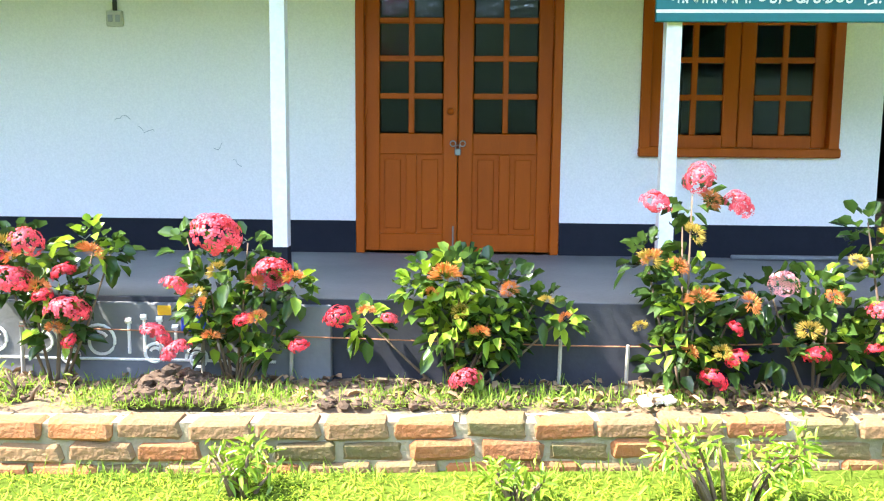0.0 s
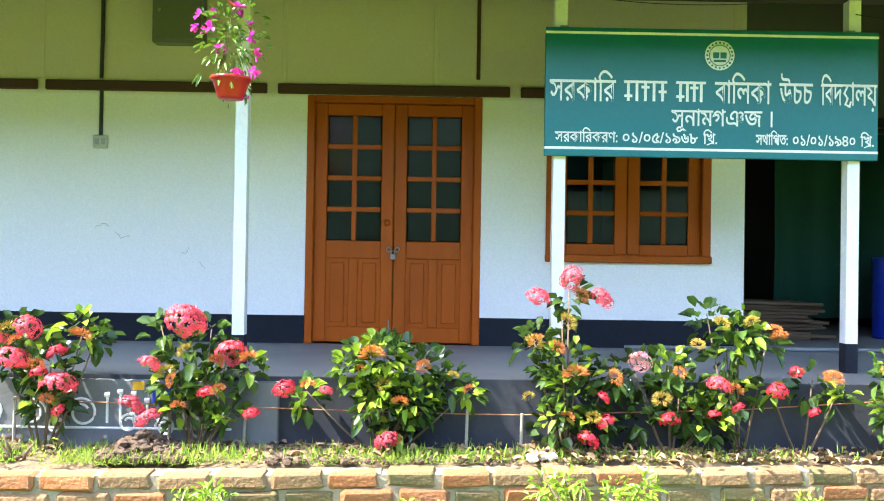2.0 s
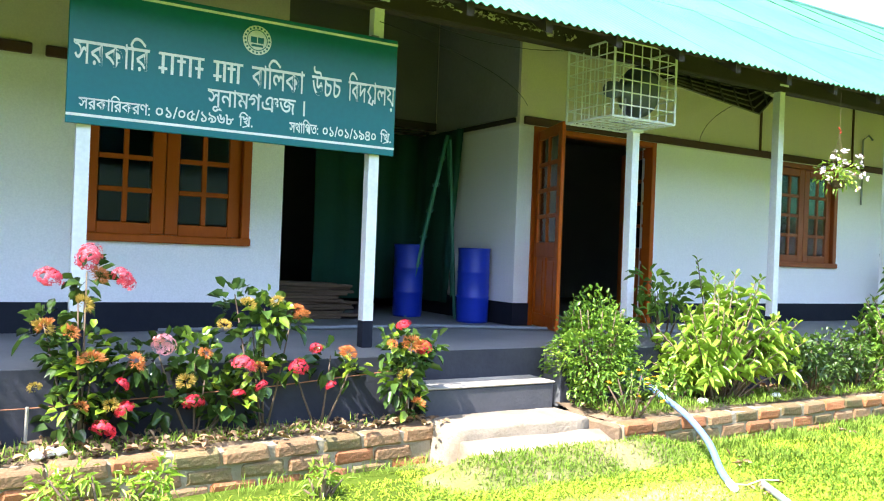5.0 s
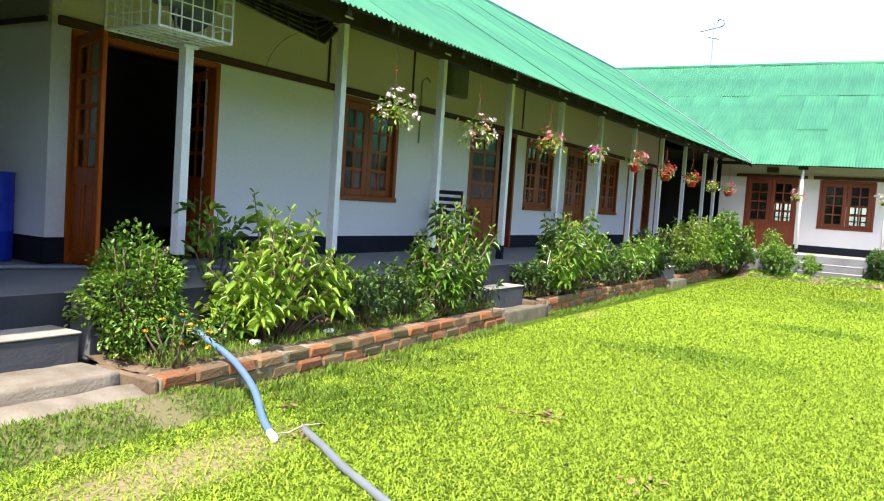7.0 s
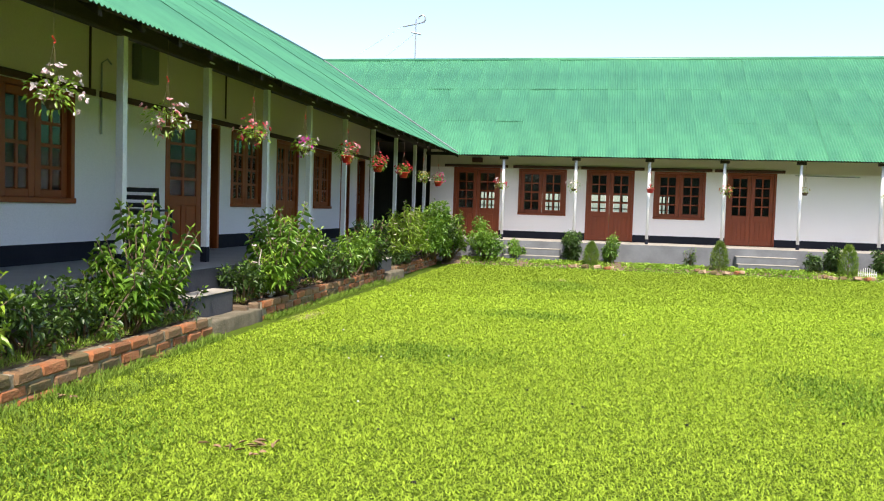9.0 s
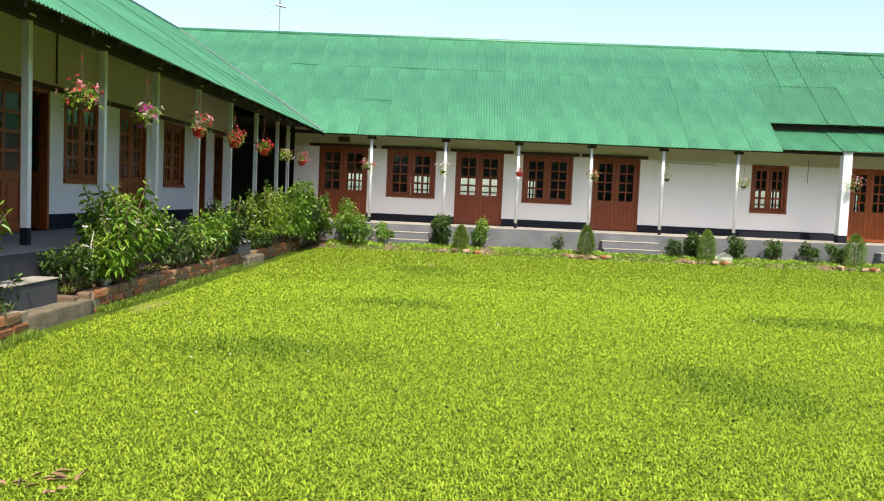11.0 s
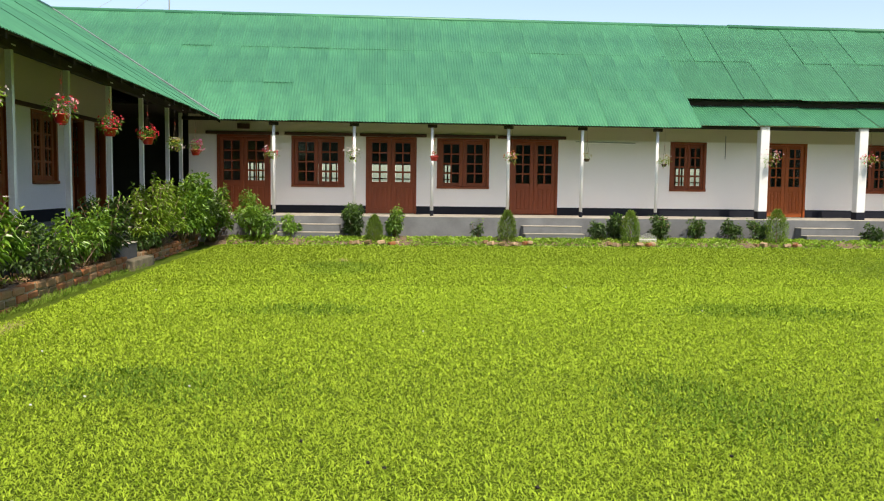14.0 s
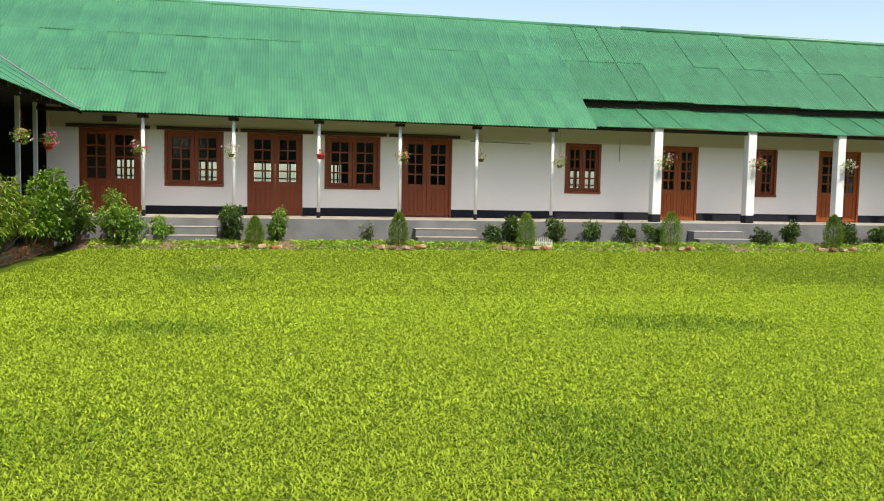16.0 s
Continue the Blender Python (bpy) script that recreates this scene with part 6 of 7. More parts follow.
soil = Shape()
for k, (a, b) in enumerate(((-6.0, 4.9), (6.16, 11.44), (12.52, 18.94), (19.98, 25.6))):
    q = soil_sheet(a, b, k)
    soil.add(q.v, q.f)
single("flower_bed", soil, SOIL, "dry brown soil of the raised flower bed", "flower bed", kind="structure")
s = Shape()
n = 160
for i in range(n + 1):
    y = FRONT_A - 0.4 - (FRONT_A - 0.4 + 28) * i / n
    for j, x in enumerate((24.75, 24.9, 25.2, 25.6, FRONT_B + 0.02)):
        s.v.append((x, y, (-0.02, 0.10, 0.16, 0.17, 0.18)[j] + 0.03 * noise.noise(Vector((x * 3, y * 3, 5)))))
for i in range(n):
    for j in range(4):
        a = 5 * i + j
        s.f.append((a, a + 1, a + 6, a + 5))
single("flower_bed_2", s, SOIL, "low soil bank along the far plinth", "flower bed", kind="structure")

# clods, litter and stones
CLOD = material("soil_clods", (0.13, 0.082, 0.05), 0.95, second=(0.06, 0.04, 0.026), scale=10, fine=50, bump=0.8, amount=1.0, spread=0.35)
LITTER = material("dry_leaf_litter", (0.34, 0.22, 0.12), 0.9, second=(0.20, 0.12, 0.06), scale=10, fine=50, bump=0.3, amount=1.0, spread=0.4)


def lump(rng, c, r):
    v, f = [], []
    for i in range(4):
        th = math.pi * (i + 0.5) / 4
        for j in range(6):
            a = 2 * math.pi * (j + 0.5 * (i % 2)) / 6
            q = r * rng.uniform(0.7, 1.2)
            v.append((c[0] + q * math.sin(th) * math.cos(a), c[1] + q * math.sin(th) * math.sin(a), c[2] + 0.7 * q * math.cos(th)))
    for i in range(3):
        for j in range(6):
            f.append((i * 6 + j, i * 6 + (j + 1) % 6, i * 6 + 6 + (j + 1) % 6, i * 6 + 6 + j))
    f += [(0, 1, 2, 3, 4, 5), (23, 22, 21, 20, 19, 18)]
    return v, f


rng = random.Random(7)
s = Shape()
for x0, x1, n, r in ((-0.75, -0.45, 40, 0.05), (0.02, 0.5, 300, 0.034), (1.0, 1.5, 45, 0.035), (-2, 5, 380, 0.022), (6.3, 11, 130, 0.025), (12.7, 18, 120, 0.03)):
    for _ in range(n):
        x, y = rng.uniform(x0, x1), rng.uniform(3.85, 4.25)
        hump = 0.13 * max(0, 1 - abs((x - 0.26) / 0.26)) * max(0, 1 - abs(y - 4.0) / 0.3) if 0 < x < 0.52 else 0
        s.add(*lump(rng, (x, max(y, front_y(x) + 0.16), BED + 0.005 + rng.uniform(0, 1) * hump), r * rng.uniform(0.4, 1.3)))
single("soil_clods", s, CLOD, "loose dry clods and crumbs on the bed", "clods", kind="stuff")
g8 = np.random.default_rng(8)
n = 1500
bx = g8.uniform(-2.5, 18, n)
by = g8.uniform(3.9, 4.28, n)
bx = np.where((bx > 4.95) & (bx < 6.25), bx - 2.5, np.where((bx > 11.4) & (bx < 12.95), bx + 1.8, bx))
v, f = leaves(g8, np.c_[bx, by, np.full(n, BED + 0.025)], np.c_[g8.normal(0, 1, (n, 2)), g8.normal(0.1, 0.2, n)], g8.uniform(0.03, 0.08, n), g8.uniform(0.015, 0.04, n), 0.1, 0.4)
tagged(new("leaf_litter", fast_mesh("leaf_litter", v, f, LITTER)), "dry brown fallen leaves scattered on the bed", "leaf litter", kind="stuff")
BAG = material("white_plastic_scrap", (0.75, 0.76, 0.76), 0.5, scale=8, bump=0.3)
for k, (x, y, z, r) in enumerate(((13.55, 3.98, BED, 0.12), (2.55, 3.95, BED, 0.07), (7.3, 3.85, BED, 0.06), (8.2, 3.85, BED, 0.05))):
    s = Shape()
    q = random.Random(k)
    for _ in range(4):
        s.add(*lump(q, (x + q.uniform(-r, r), y + q.uniform(-r, r) * 0.4, z + 0.03), r * 0.55))
    single("plastic_scrap", s, BAG, "crumpled white scrap lying on the soil", "scrap")
rng = random.Random(3)
CHAR = material("blackened_dry_leaf", (0.018, 0.016, 0.012), 0.9, scale=8, bump=0.3)
for x, y in ((7.54, 0.63), (9.22, -0.92), (8.46, 1.08), (9.62, -2.04), (8.88, 0.66), (9.6, -0.12), (9.52, -0.2), (7.06, 0.68), (7.0, 1.15), (10.25, -3.25), (9.97, 0.25)):
    single("dropping", Shape().add(*lump(rng, (x, y, 0.018), 0.014)), CHAR, "small dark dry leaf curled on the lawn", "dry leaf", "dry leaves")

for x, y in ((9.12, 1.42), (10.72, 2.0), (10.92, 1.74), (16.4, 2.75), (16.75, -2.8), (14.6, -3.9), (11.18, 1.13), (12.4, 2.6), (13.3, -0.6)):
    single("fallen_petal", Shape().add(*lump(rng, (x, y, 0.03), 0.010)), BAG, "tiny white fallen petal on the lawn", "petal", "fallen petals")
g9 = np.random.default_rng(9)
q = np.concatenate([np.c_[g9.normal(x, 0.09, n_), g9.normal(y, 0.07, n_), np.full(n_, 0.03)] for x, y, n_ in ((6.85, 3.05, 7), (7.82, 1.78, 8), (7.85, 1.62, 8), (6.42, 2.58, 9), (8.6, 3.45, 5), (6.95, 0.7, 7))])
v, f = leaves(g9, q, np.c_[g9.normal(0, 1, (len(q), 2)), g9.normal(0.1, 0.15, len(q))], g9.uniform(0.04, 0.09, len(q)), g9.uniform(0.015, 0.03, len(q)), 0.1, 0.4)
tagged(new("fallen_leaves", fast_mesh("fallen_leaves", v, f, LITTER)), "few dry brown leaves fallen on the lawn", "leaf litter", kind="stuff")

# garden string on small stakes
s = Shape().tube([(-0.6, 4.22, 0.52), (0.9, 4.22, 0.49), (2.1, 4.24, 0.465), (2.45, 4.24, 0.465)], 0.004, 5).tube([(2.45, 4.24, 0.465), (3.8, 4.24, 0.515), (4.75, 4.24, 0.585)], 0.004, 5)
single("garden_string", s, material("rusty_wire", (0.34, 0.14, 0.07), 0.7), "rusty wire stretched along the flower bed", "wire")
for x, h in ((0.33, 0.24), (0.78, 0.25), (2.12, 0.28), (2.45, 0.26), (4.8, 0.36), (-0.6, 0.32)):
    st = single("garden_stake", Shape().tube([(x, 4.235, BED - 0.05), (x + 0.005, 4.235, BED + h - 0.035)], 0.010, 6), CEMENT, "short pale wooden garden stake in the soil", "stake", "garden stakes")

# painted panel on the plinth
s = Shape().soft(-2.2, 0.98, FRONT_A - 0.045, FRONT_A - 0.001, 0.05, FZ - 0.03, 0.006)
panel = thing("painted_panel", "grey plinth panel with white painted scrolls", "panel")
part("slab", s, PLINTHB, panel)
def scroll(cx, cz, r, sgn, turns=1.4):
    return [(cx + sgn * r * (1 - 0.55 * t) * math.cos(turns * 2 * math.pi * t), FRONT_A - 0.046, cz + r * (1 - 0.55 * t) * math.sin(turns * 2 * math.pi * t)) for t in [k / 24 for k in range(25)]]
for cx, cz, r, sg in ((-0.5, 0.44, 0.085, 1), (-0.2, 0.44, 0.095, -1), (-0.36, 0.36, 0.05, 1), (0.08, 0.38, 0.06, 1), (0.3, 0.36, 0.06, -1), (0.5, 0.34, 0.05, 1), (-0.75, 0.44, 0.08, -1)):
    part("scroll", Shape().tube(scroll(cx, cz, r, sg), 0.009, 5), LETTER, panel, "white painted scroll")
for x, h in ((-0.05, 0.17), (0.03, 0.19), (0.11, 0.18), (0.19, 0.14)):
    part("finial", Shape().tube([(x, FRONT_A - 0.046, 0.38), (x, FRONT_A - 0.046, 0.38 + h)], 0.009, 5).tube([(x - 0.015, FRONT_A - 0.046, 0.38 + h), (x + 0.015, FRONT_A - 0.046, 0.38 + h)], 0.016, 6), LETTER, panel, "white painted upright")
part("baseline", Shape().tube([(-0.9, FRONT_A - 0.046, 0.35), (0.7, FRONT_A - 0.046, 0.35)], 0.008, 5), LETTER, panel, "white painted line")
part("colour_patch", Shape().soft(0.22, 0.36, FRONT_A - 0.047, FRONT_A - 0.044, 0.5, 0.63, 0.001), BLUE, panel, "faded blue patch")
part("colour_patch", Shape().soft(0.1, 0.17, FRONT_A - 0.047, FRONT_A - 0.044, 0.58, 0.63, 0.001), PETALS[7], panel, "yellow patch")

# ---- hoses ----
HOSE = material("blue_grey_hose", (0.11, 0.19, 0.42), 0.45, second=(0.18, 0.26, 0.44), scale=5, bump=0.1)
GREYHOSE = material("grey_hose", (0.20, 0.22, 0.24), 0.5, scale=5, bump=0.1)


def smooth_path(pts, n=10):
    out = []
    P = [Vector(p) for p in pts]
    P = [P[0] * 2 - P[1]] + P + [P[-1] * 2 - P[-2]]
    for k in range(1, len(P) - 2):
        for j in range(n):
            t = j / n
            out.append(0.5 * (2 * P[k] + (P[k + 1] - P[k - 1]) * t + (2 * P[k - 1] - 5 * P[k] + 4 * P[k + 1] - P[k + 2]) * t * t + (3 * P[k] - P[k - 1] - 3 * P[k + 1] + P[k + 2]) * t ** 3))
    return out + [P[-2]]


h = thing("garden_hose", "blue-grey garden hose lying over the brick edging", "hose")
part("tube", Shape().tube(smooth_path([(6.72, 4.32, 0.60), (6.76, 4.12, 0.50), (6.83, 3.85, 0.355), (6.78, 3.55, 0.265), (6.62, 3.2, 0.16), (6.40, 2.9, 0.06), (6.26, 2.70, 0.03)]), 0.024, 10), HOSE, h, "", True)
part("nozzle", Shape().tube([(6.27, 2.72, 0.035), (6.22, 2.64, 0.03)], 0.026, 10), CAGEPAINT, h, "white taped hose end")
h = thing("grey_pipe", "grey hose lying on the lawn", "hose")
part("tube", Shape().tube(smooth_path([(6.46, 2.62, 0.035), (6.3, 2.35, 0.03), (6.1, 2.05, 0.03), (5.9, 1.7, 0.03), (5.6, 1.2, 0.03), (5.0, 0.4, 0.03), (4.0, -0.6, 0.03)]), 0.024, 10), GREYHOSE, h, "", True)
part("string", Shape().tube([(6.24, 2.66, 0.05), (6.36, 2.66, 0.03), (6.46, 2.63, 0.06), (6.58, 2.6, 0.05)], 0.004, 5), IVORY, h, "knotted pale string")
s = Shape()
s.tube([(3.5, 6.05, FZ + 0.02), (6.0, 6.1, FZ + 0.02), (7.6, 5.5, FZ + 0.02), (8.4, 5.2, FZ + 0.02)], 0.018, 8)
single("floor_cable", s, GREYHOSE, "dark hose lying across the verandah floor", "hose", smooth=True)
s = Shape()
for k in range(9):
    s.tube([(24.93, -6.52 - 0.05 * k, 0.14), (24.93, -6.52 - 0.05 * k, 0.27 + 0.09 * math.sin(math.pi * k / 8))], 0.010, 5)
s.tube([(24.93, -6.50, 0.2), (24.93, -6.94, 0.2)], 0.01, 5)
single("plant_guard", s, CAGEPAINT, "small white wire plant guard in the far bed", "guard")

# ---- grass ----
BLADE = material("lawn_blade", (0.345, 0.465, 0.042), 0.75, second=(0.22, 0.325, 0.027), scale=14, fine=12, bump=0, amount=1.0, spread=0.62, through=0.3, spec=0.15)
BEDBLADE = material("bed_blade", (0.15, 0.25, 0.03), 0.85, second=(0.22, 0.31, 0.05), scale=2.5, fine=12, bump=0, amount=1.0, spread=0.5, through=0.3, spec=0.15)
DEEPBLADE = material("deep_green_blade", (0.165, 0.28, 0.016), 0.85, second=(0.10, 0.19, 0.012), scale=0.8, fine=12, bump=0, amount=1.0, spread=0.4, through=0.3)
rg = np.random.default_rng(12)


def in_patch(p, x, y, rx, ry):
    wob = 0.25 * np.sin(p[:, 0] * 3.1 + p[:, 1] * 1.7) + 0.2 * np.sin(p[:, 1] * 5.3 - p[:, 0] * 2.2) + rg.normal(0, 0.7, len(p))
    return ((p[:, 0] - x) / rx) ** 2 + ((p[:, 1] - y) / ry) ** 2 < 1 + wob


def not_bare(p):
    keep = np.ones(len(p), bool)
    for x, y, rx, ry, colour, most in LAWN_PATCHES:
        if colour == EARTH:
            keep &= ~in_patch(p, x, y, rx * 0.9, ry * 0.9) | (rg.random(len(p)) < 0.4)
    keep &= p[:, 1] < np.where(p[:, 0] < 5.5, 3.64 + 0.073 * (np.maximum(p[:, 0], -2.0) - 0.4), 3.58)
    keep &= ~((p[:, 0] > 4.98) & (p[:, 0] < 6.2) & (p[:, 1] > 3.60))
    return keep


DEEPS = [(10.65, -2.4, 0.8, 0.65), (11.3, 1.4, 0.5, 0.95), (7.5, 2.7, 0.85, 0.5), (14.6, -4.7, 0.55, 1.0), (14.8, 0.7, 0.4, 0.8), (19.6, 0.5, 0.9, 0.7), (19.0, -11.5, 3.0, 3.2)]


def turf(p):
    """Where the common lawn grass stands: off the bare earth, and thin in the deep green patches."""
    deep = np.any([in_patch(p, x, y, rx * 0.9, ry * 0.9) for x, y, rx, ry in DEEPS], axis=0)
    return not_bare(p) & ~(deep & (rg.random(len(p)) < 0.5))


GRASS = ("short broad-bladed yellow-green lawn grass", "grass", 0.0)
blade_field("lawn_grass", rg, [(4.5, 11.5, -4.5, 3.85, 6600), (11.5, 14.5, -4.5, 3.85, 3000), (8, 11.5, -8, -4.5, 5000), (11.5, 14.5, -8, -4.5, 2300), (-3, 4.5, 2.9, 3.7, 2200), (-2, 4.5, -3.5, 2.9, 1500)], BLADE, (0.022, 0.05), (0.005, 0.0105), *GRASS, (0.5, 1.42), keep=turf)
blade_field("lawn_grass", rg, [(11.5, 14.5, -8.0, 3.9, 1800), (14.5, 17, -8.0, 3.9, 3500), (17, 20, -8.0, 3.9, 1700), (13, 18, -12.0, -8.0, 2600)], BLADE, (0.028, 0.058), (0.008, 0.014), *GRASS, (0.5, 1.42), keep=turf)
blade_field("lawn_grass", rg, [(17, 20, -8.0, 3.9, 1000), (20, 24.8, -8.0, 3.9, 1900), (18, 24.8, -20, -8, 1100)], BLADE, (0.034, 0.068), (0.011, 0.019), *GRASS, (0.5, 1.42), keep=turf)
areas = [(x - 1.5 * rx, x + 1.5 * rx, y - 1.5 * ry, y + 1.5 * ry, 2800) for x, y, rx, ry in DEEPS[:6]] + [(15.5, 23.0, -16.0, -7.5, 700)]
blade_field("dark_grass", rg, areas, DEEPBLADE, (0.03, 0.065), (0.007, 0.014), "patches of deeper green taller grass in the lawn", "grass", 0.004, keep=lambda p: np.any([in_patch(p, x, y, rx * 0.9, ry * 0.9) for x, y, rx, ry in DEEPS], axis=0) & (rg.random(len(p)) < 0.7))
blade_field("bed_grass", rg, [(-3, 4.85, 3.76, 4.10, 4600), (-3, 4.85, 4.06, 4.25, 900), (6.3, 11.4, 3.72, 4.15, 4200), (12.6, 18.8, 3.95, 4.2, 2000), (20, 25, 3.95, 4.2, 1200)], BEDBLADE, (0.02, 0.12), (0.003, 0.009), "wispy green grass growing behind the brick edging", "grass", BED - 0.005, (0.1, 1.5), keep=lambda p: (p[:, 1] > np.array([front_y(x) for x in p[:, 0]]) + 0.13) & (np.sin(p[:, 0] * 4.1) + np.sin(p[:, 0] * 9.7 + 1) + rg.normal(0, 0.6, len(p)) > -1.3))
blade_field("edge_grass", rg, [(-3, 4.9, 3.4, 4.0, 1300), (6.3, 11.4, 3.3, 3.8, 6500), (12.9, 19.8, 3.6, 3.95, 4000)], BEDBLADE, (0.04, 0.13), (0.005, 0.010), "longer grass along the foot of the bricks", "grass", 0.0, (0.15, 1.1), keep=lambda p: (p[:, 1] < np.array([front_y(x) for x in p[:, 0]]) - 0.01) & (p[:, 1] > np.array([front_y(x) for x in p[:, 0]]) - 0.16) & (np.sin(p[:, 0] * 2.9) + np.sin(p[:, 0] * 7.3) + rg.normal(0, 0.7, len(p)) > -0.9))
def bank_z(x, y):
    """The earth heaped against the slabs and the edging."""
    u = min(1.0, max(0.0, (y - 3.12) / 0.42))
    side = min(1.0, max(0.0, (x - 4.45) / 0.45)) * min(1.0, max(0.0, (6.95 - x) / 0.55))
    return -0.02 + 0.145 * (u * u * (3 - 2 * u)) * side + 0.012 * noise.noise(Vector((x * 7, y * 7, 2)))


s = Shape()
for i in range(51):
    for j in range(16):
        x, y = 4.4 + 2.6 * i / 50, 3.05 + 0.56 * j / 15
        s.v.append((x, y, bank_z(x, y)))
s.f += [(i * 16 + j, i * 16 + 16 + j, i * 16 + 17 + j, i * 16 + j + 1) for i in range(50) for j in range(15)]
single("earth_bank", s, material("trodden_turf", (0.13, 0.145, 0.035), 0.95, second=(0.20, 0.155, 0.085), scale=5, fine=40, bump=0.8, amount=1.0), "trodden earth and grass banked against the slabs", "bank", kind="structure", smooth=True)
blade_field("bank_grass", rg, [(4.4, 7.0, 3.05, 3.56, 7500)], BEDBLADE, (0.02, 0.065), (0.005, 0.010), "short loose grass on the earth bank", "grass", 0.0, (0.2, 1.2), keep=lambda p: (np.sin(p[:, 0] * 4.7 + p[:, 1] * 6) + np.sin(p[:, 0] * 9.1) + rg.normal(0, 0.7, len(p)) > -0.9), rise=bank_z)
blade_field("step_grass", rg, [(6.9, 9.5, 3.0, 3.58, 2600)], BEDBLADE, (0.04, 0.11), (0.005, 0.010), "loose longer grass round the entrance slabs", "grass", 0.0, (0.2, 1.2), keep=lambda p: (p[:, 1] < np.minimum(3.55, np.array([front_y(x) for x in p[:, 0]])) - 0.01) & (np.sin(p[:, 0] * 3.7 + p[:, 1] * 6) + np.sin(p[:, 0] * 8.1) + rg.normal(0, 0.7, len(p)) > -0.2))
for k, (x, y, w_, h) in enumerate(((2.75, 3.5, 0.7, 0.34), (0.75, 3.45, 0.3, 0.25), (3.9, 3.55, 0.3, 0.2), (1.9, 3.45, 0.3, 0.2))):
    bush(200 + k, "weed_clump", x, y, 0.0, w_, h, LIGHTSHRUB, (0.07, 0.018), "bright green weeds growing against the bricks", 22, per=150, d=0.3, category="weeds", group="weeds")
n = 20000
q = np.c_[rg.uniform(24.6, 25.5, n), rg.uniform(-18, 3.4, n), np.zeros(n)]
q[:, 2] = np.interp(q[:, 0], [24.6, 24.75, 24.9, 25.2, 25.6], [0.0, 0.0, 0.11, 0.17, 0.18])
q = q[(np.sin(q[:, 1] * 2.3) + np.sin(q[:, 1] * 5.1 + 2) + rg.normal(0, 0.6, n)) > -1.2]
v, f = leaves(rg, q, np.c_[rg.normal(0, 1, (len(q), 2)), rg.uniform(0.2, 1.2, len(q))], rg.uniform(0.04, 0.11, len(q)), rg.uniform(0.025, 0.05, len(q)))
tagged(new("bed_creeper", fast_mesh("bed_creeper", v, f, LIGHTSHRUB)), "low leafy green creeper along the far bed", "creeper", kind="stuff")

# ---- brick edging, piece by piece ----
def brick_mesh(seed, mat):
    r = random.Random(seed)
    s = Shape().soft(-0.136, 0.136, 0, 0.13, 0, 0.085, 0.014)
    s.v = [(x + r.uniform(-0.011, 0.011), y + r.uniform(-0.006, 0.006), z + r.uniform(-0.008, 0.008)) for x, y, z in s.v]
    return s.mesh("brick", mat)


PALEBRICK = material("sun_bleached_brick", (0.50, 0.36, 0.24), 0.95, second=(0.38, 0.22, 0.12), scale=7, fine=45, bump=0.9, amount=1.0, spread=0.35)
TANBRICK = material("dull_tan_brick", (0.26, 0.14, 0.065), 0.95, second=(0.20, 0.15, 0.08), scale=7, fine=45, bump=1.0, amount=1.0, spread=0.35)
MOSSBRICK = material("mossy_dark_brick", (0.15, 0.13, 0.055), 0.95, second=(0.22, 0.11, 0.05), scale=6, fine=45, bump=1.0, amount=1.0, spread=0.35)
BRICKS = [brick_mesh(k, (BRICK, BRICK, BRICK, TANBRICK, TANBRICK, MOSSBRICK)[k]) for k in range(6)]
PALE = [brick_mesh(k + 6, PALEBRICK) for k in range(4)]
rng = random.Random(11)
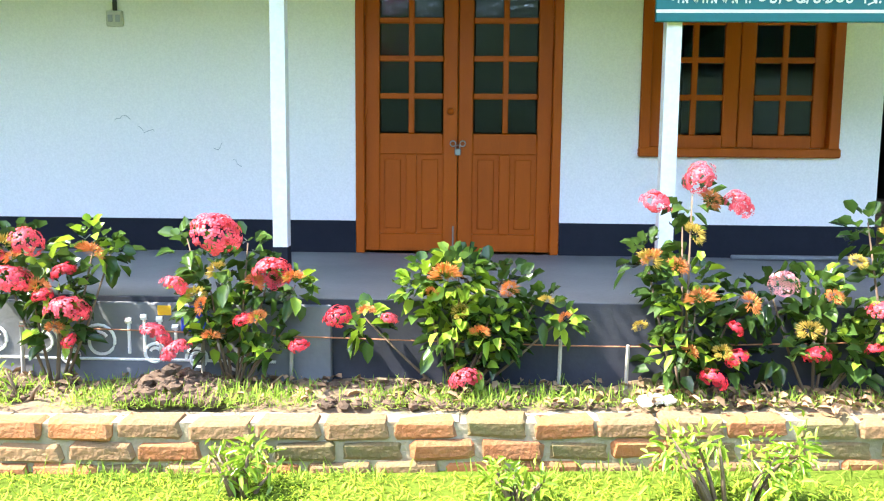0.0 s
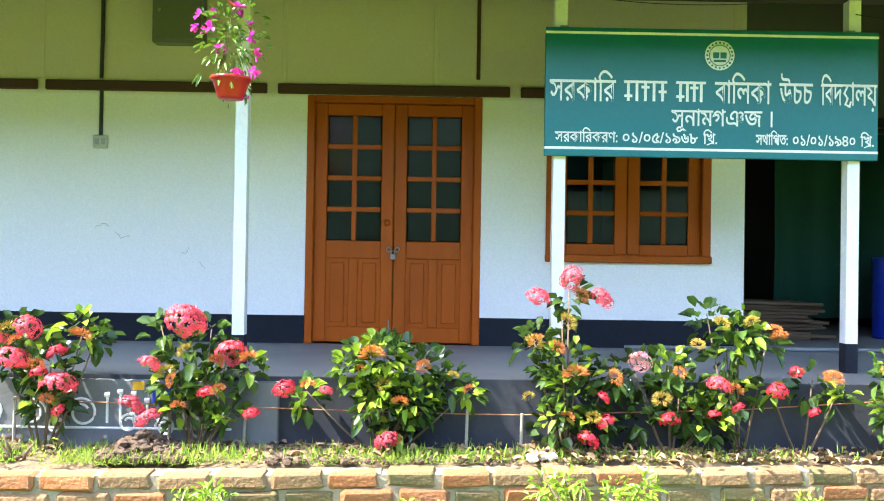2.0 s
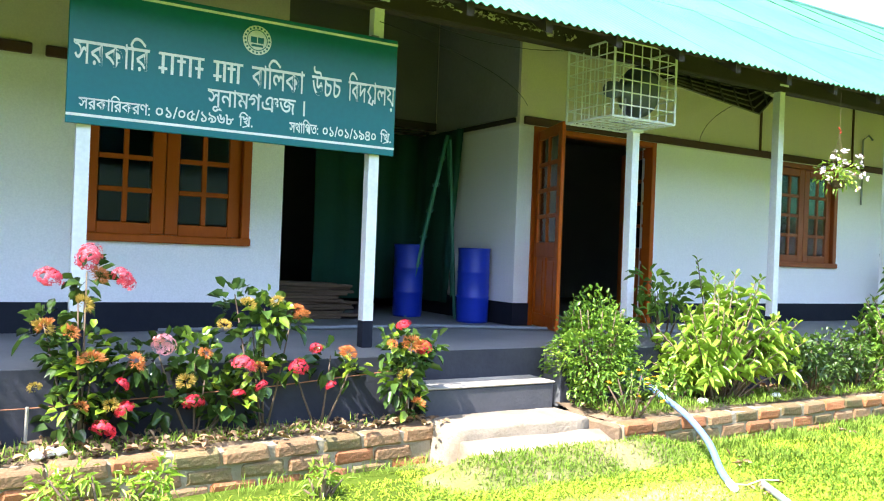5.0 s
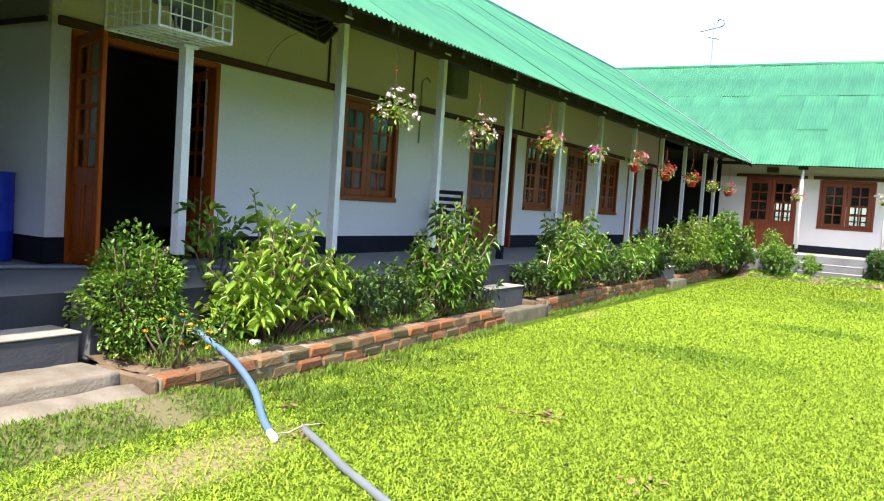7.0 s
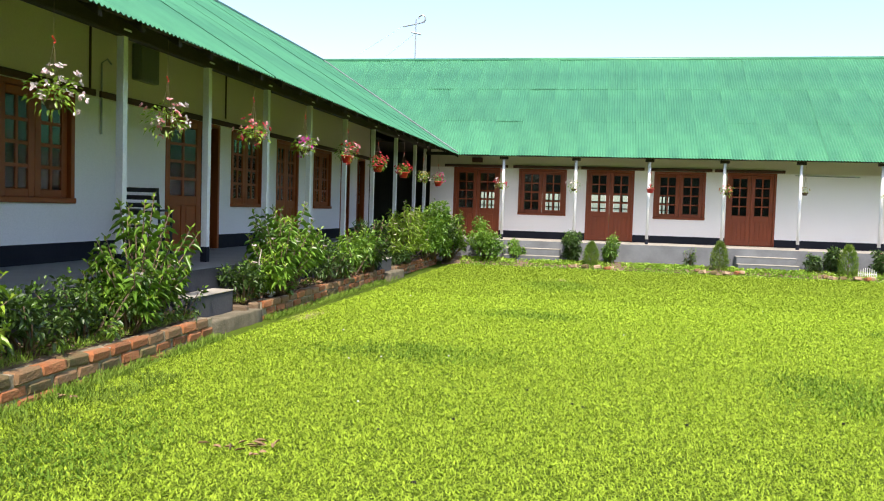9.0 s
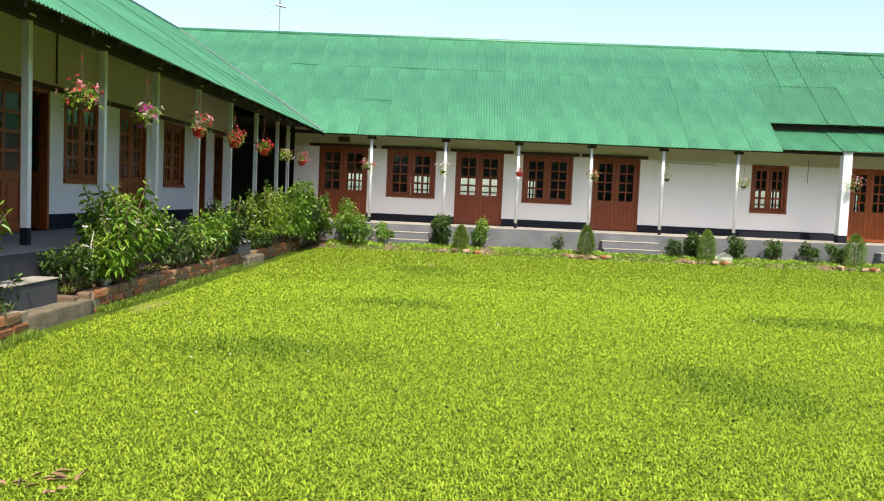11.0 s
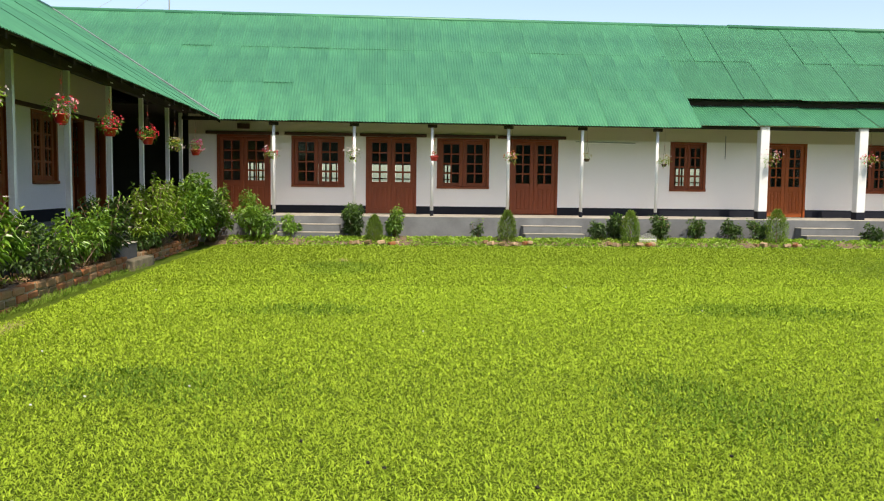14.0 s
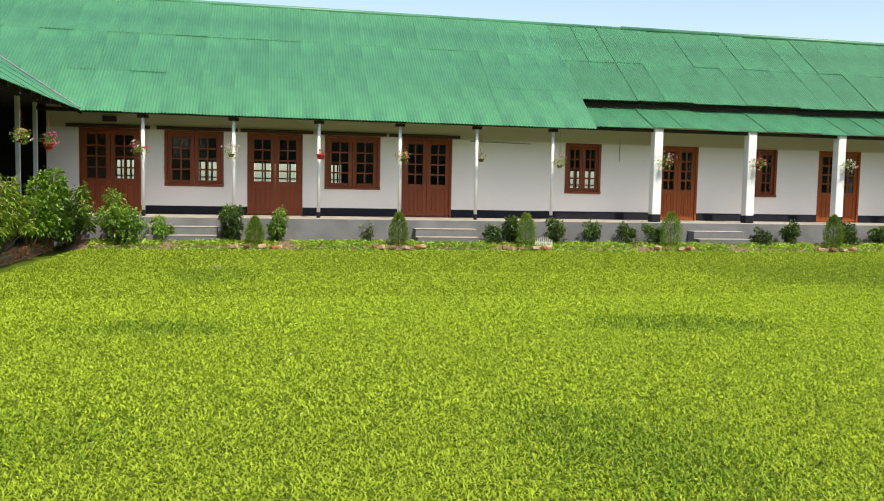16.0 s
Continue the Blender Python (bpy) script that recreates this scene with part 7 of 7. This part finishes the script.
for a, b in ((-3.2, 4.86), (6.20, 11.4), (12.95, 19.0), (20.0, 24.6)):
    run = thing("brick_edging", "low weathered red brick edging of the flower bed", "brick edging", kind="structure")
    core = Shape()
    nseg = max(2, int((b - a) / 0.4))
    for k in range(nseg):
        x0, x1 = a + (b - a) * k / nseg, a + (b - a) * (k + 1) / nseg
        y0, y1 = front_y(x0) + 0.017, front_y(x1) + 0.017
        core.add([(x, y + dy, z) for x, y in ((x0, y0), (x1, y1)) for dy in (0, 0.145) for z in (0, 0.222 + 0.005 * math.sin(7 * x0))], [(0, 1, 3, 2), (4, 6, 7, 5), (0, 4, 5, 1), (2, 3, 7, 6), (1, 5, 7, 3)])
    part("mortar", core, MORTAR, run, "pale crumbling mortar")
    for c in range(3):
        x = a + (0.15 if c % 2 else 0.0)
        while x + 0.15 < b:
            if not (c == 2 and rng.random() < 0.03):
                me = BRICKS[rng.randrange(6)]
                ob = part("brick", me, me.materials[0], run)
                ang = math.degrees(math.atan2(front_y(x + 0.25) - front_y(x), 0.25)) if abs(front_y(x + 0.25) - front_y(x)) < 0.1 else 0
                ob.matrix_basis = pose(x + 0.14, front_y(x + 0.14) + rng.uniform(-0.010, 0.006), -0.046 + 0.097 * c + rng.uniform(-0.006, 0.004), rng.uniform(-2, 2), rng.uniform(-1.5, 1.5), ang + rng.uniform(-1.2, 1.2))
            x += 0.292 + rng.uniform(-0.012, 0.03)
for x0, x1, y1 in ((4.80, 4.865, 4.29), (6.145, 6.20, 4.2), (11.40, 11.445, 4.29), (12.515, 12.60, 4.29), (12.84, 12.94, 4.02), (18.90, 18.945, 4.29), (19.92, 19.99, 4.29)):
    single("bed_end", Shape().soft(x0, x1, front_y(x0) + 0.03, y1, 0.0, 0.225, 0.02), SOIL, "mossy mortar end of the flower bed", "bed edge", kind="structure")
for cy in (-0.05, -3.25, -6.28, -9.98, -14.5):
    ring = thing("brick_ring", "ring of broken bricks round a small conifer", "brick ring", "brick rings")
    for k in range(11):
        a = 2 * math.pi * k / 11
        ob = part("brick", (PALE[k % 4], BRICKS[k % 6])[k % 2], PALEBRICK, ring)
        ob.matrix_basis = pose(24.9 + 0.24 * math.cos(a), cy + 0.6 * math.sin(a), 0.04 + rng.uniform(0, 0.03), rng.uniform(-12, 12), rng.uniform(-12, 12), math.degrees(a) + 90 + rng.uniform(-20, 20)) @ Matrix.Diagonal((0.6, 0.9, 0.9, 1.0))
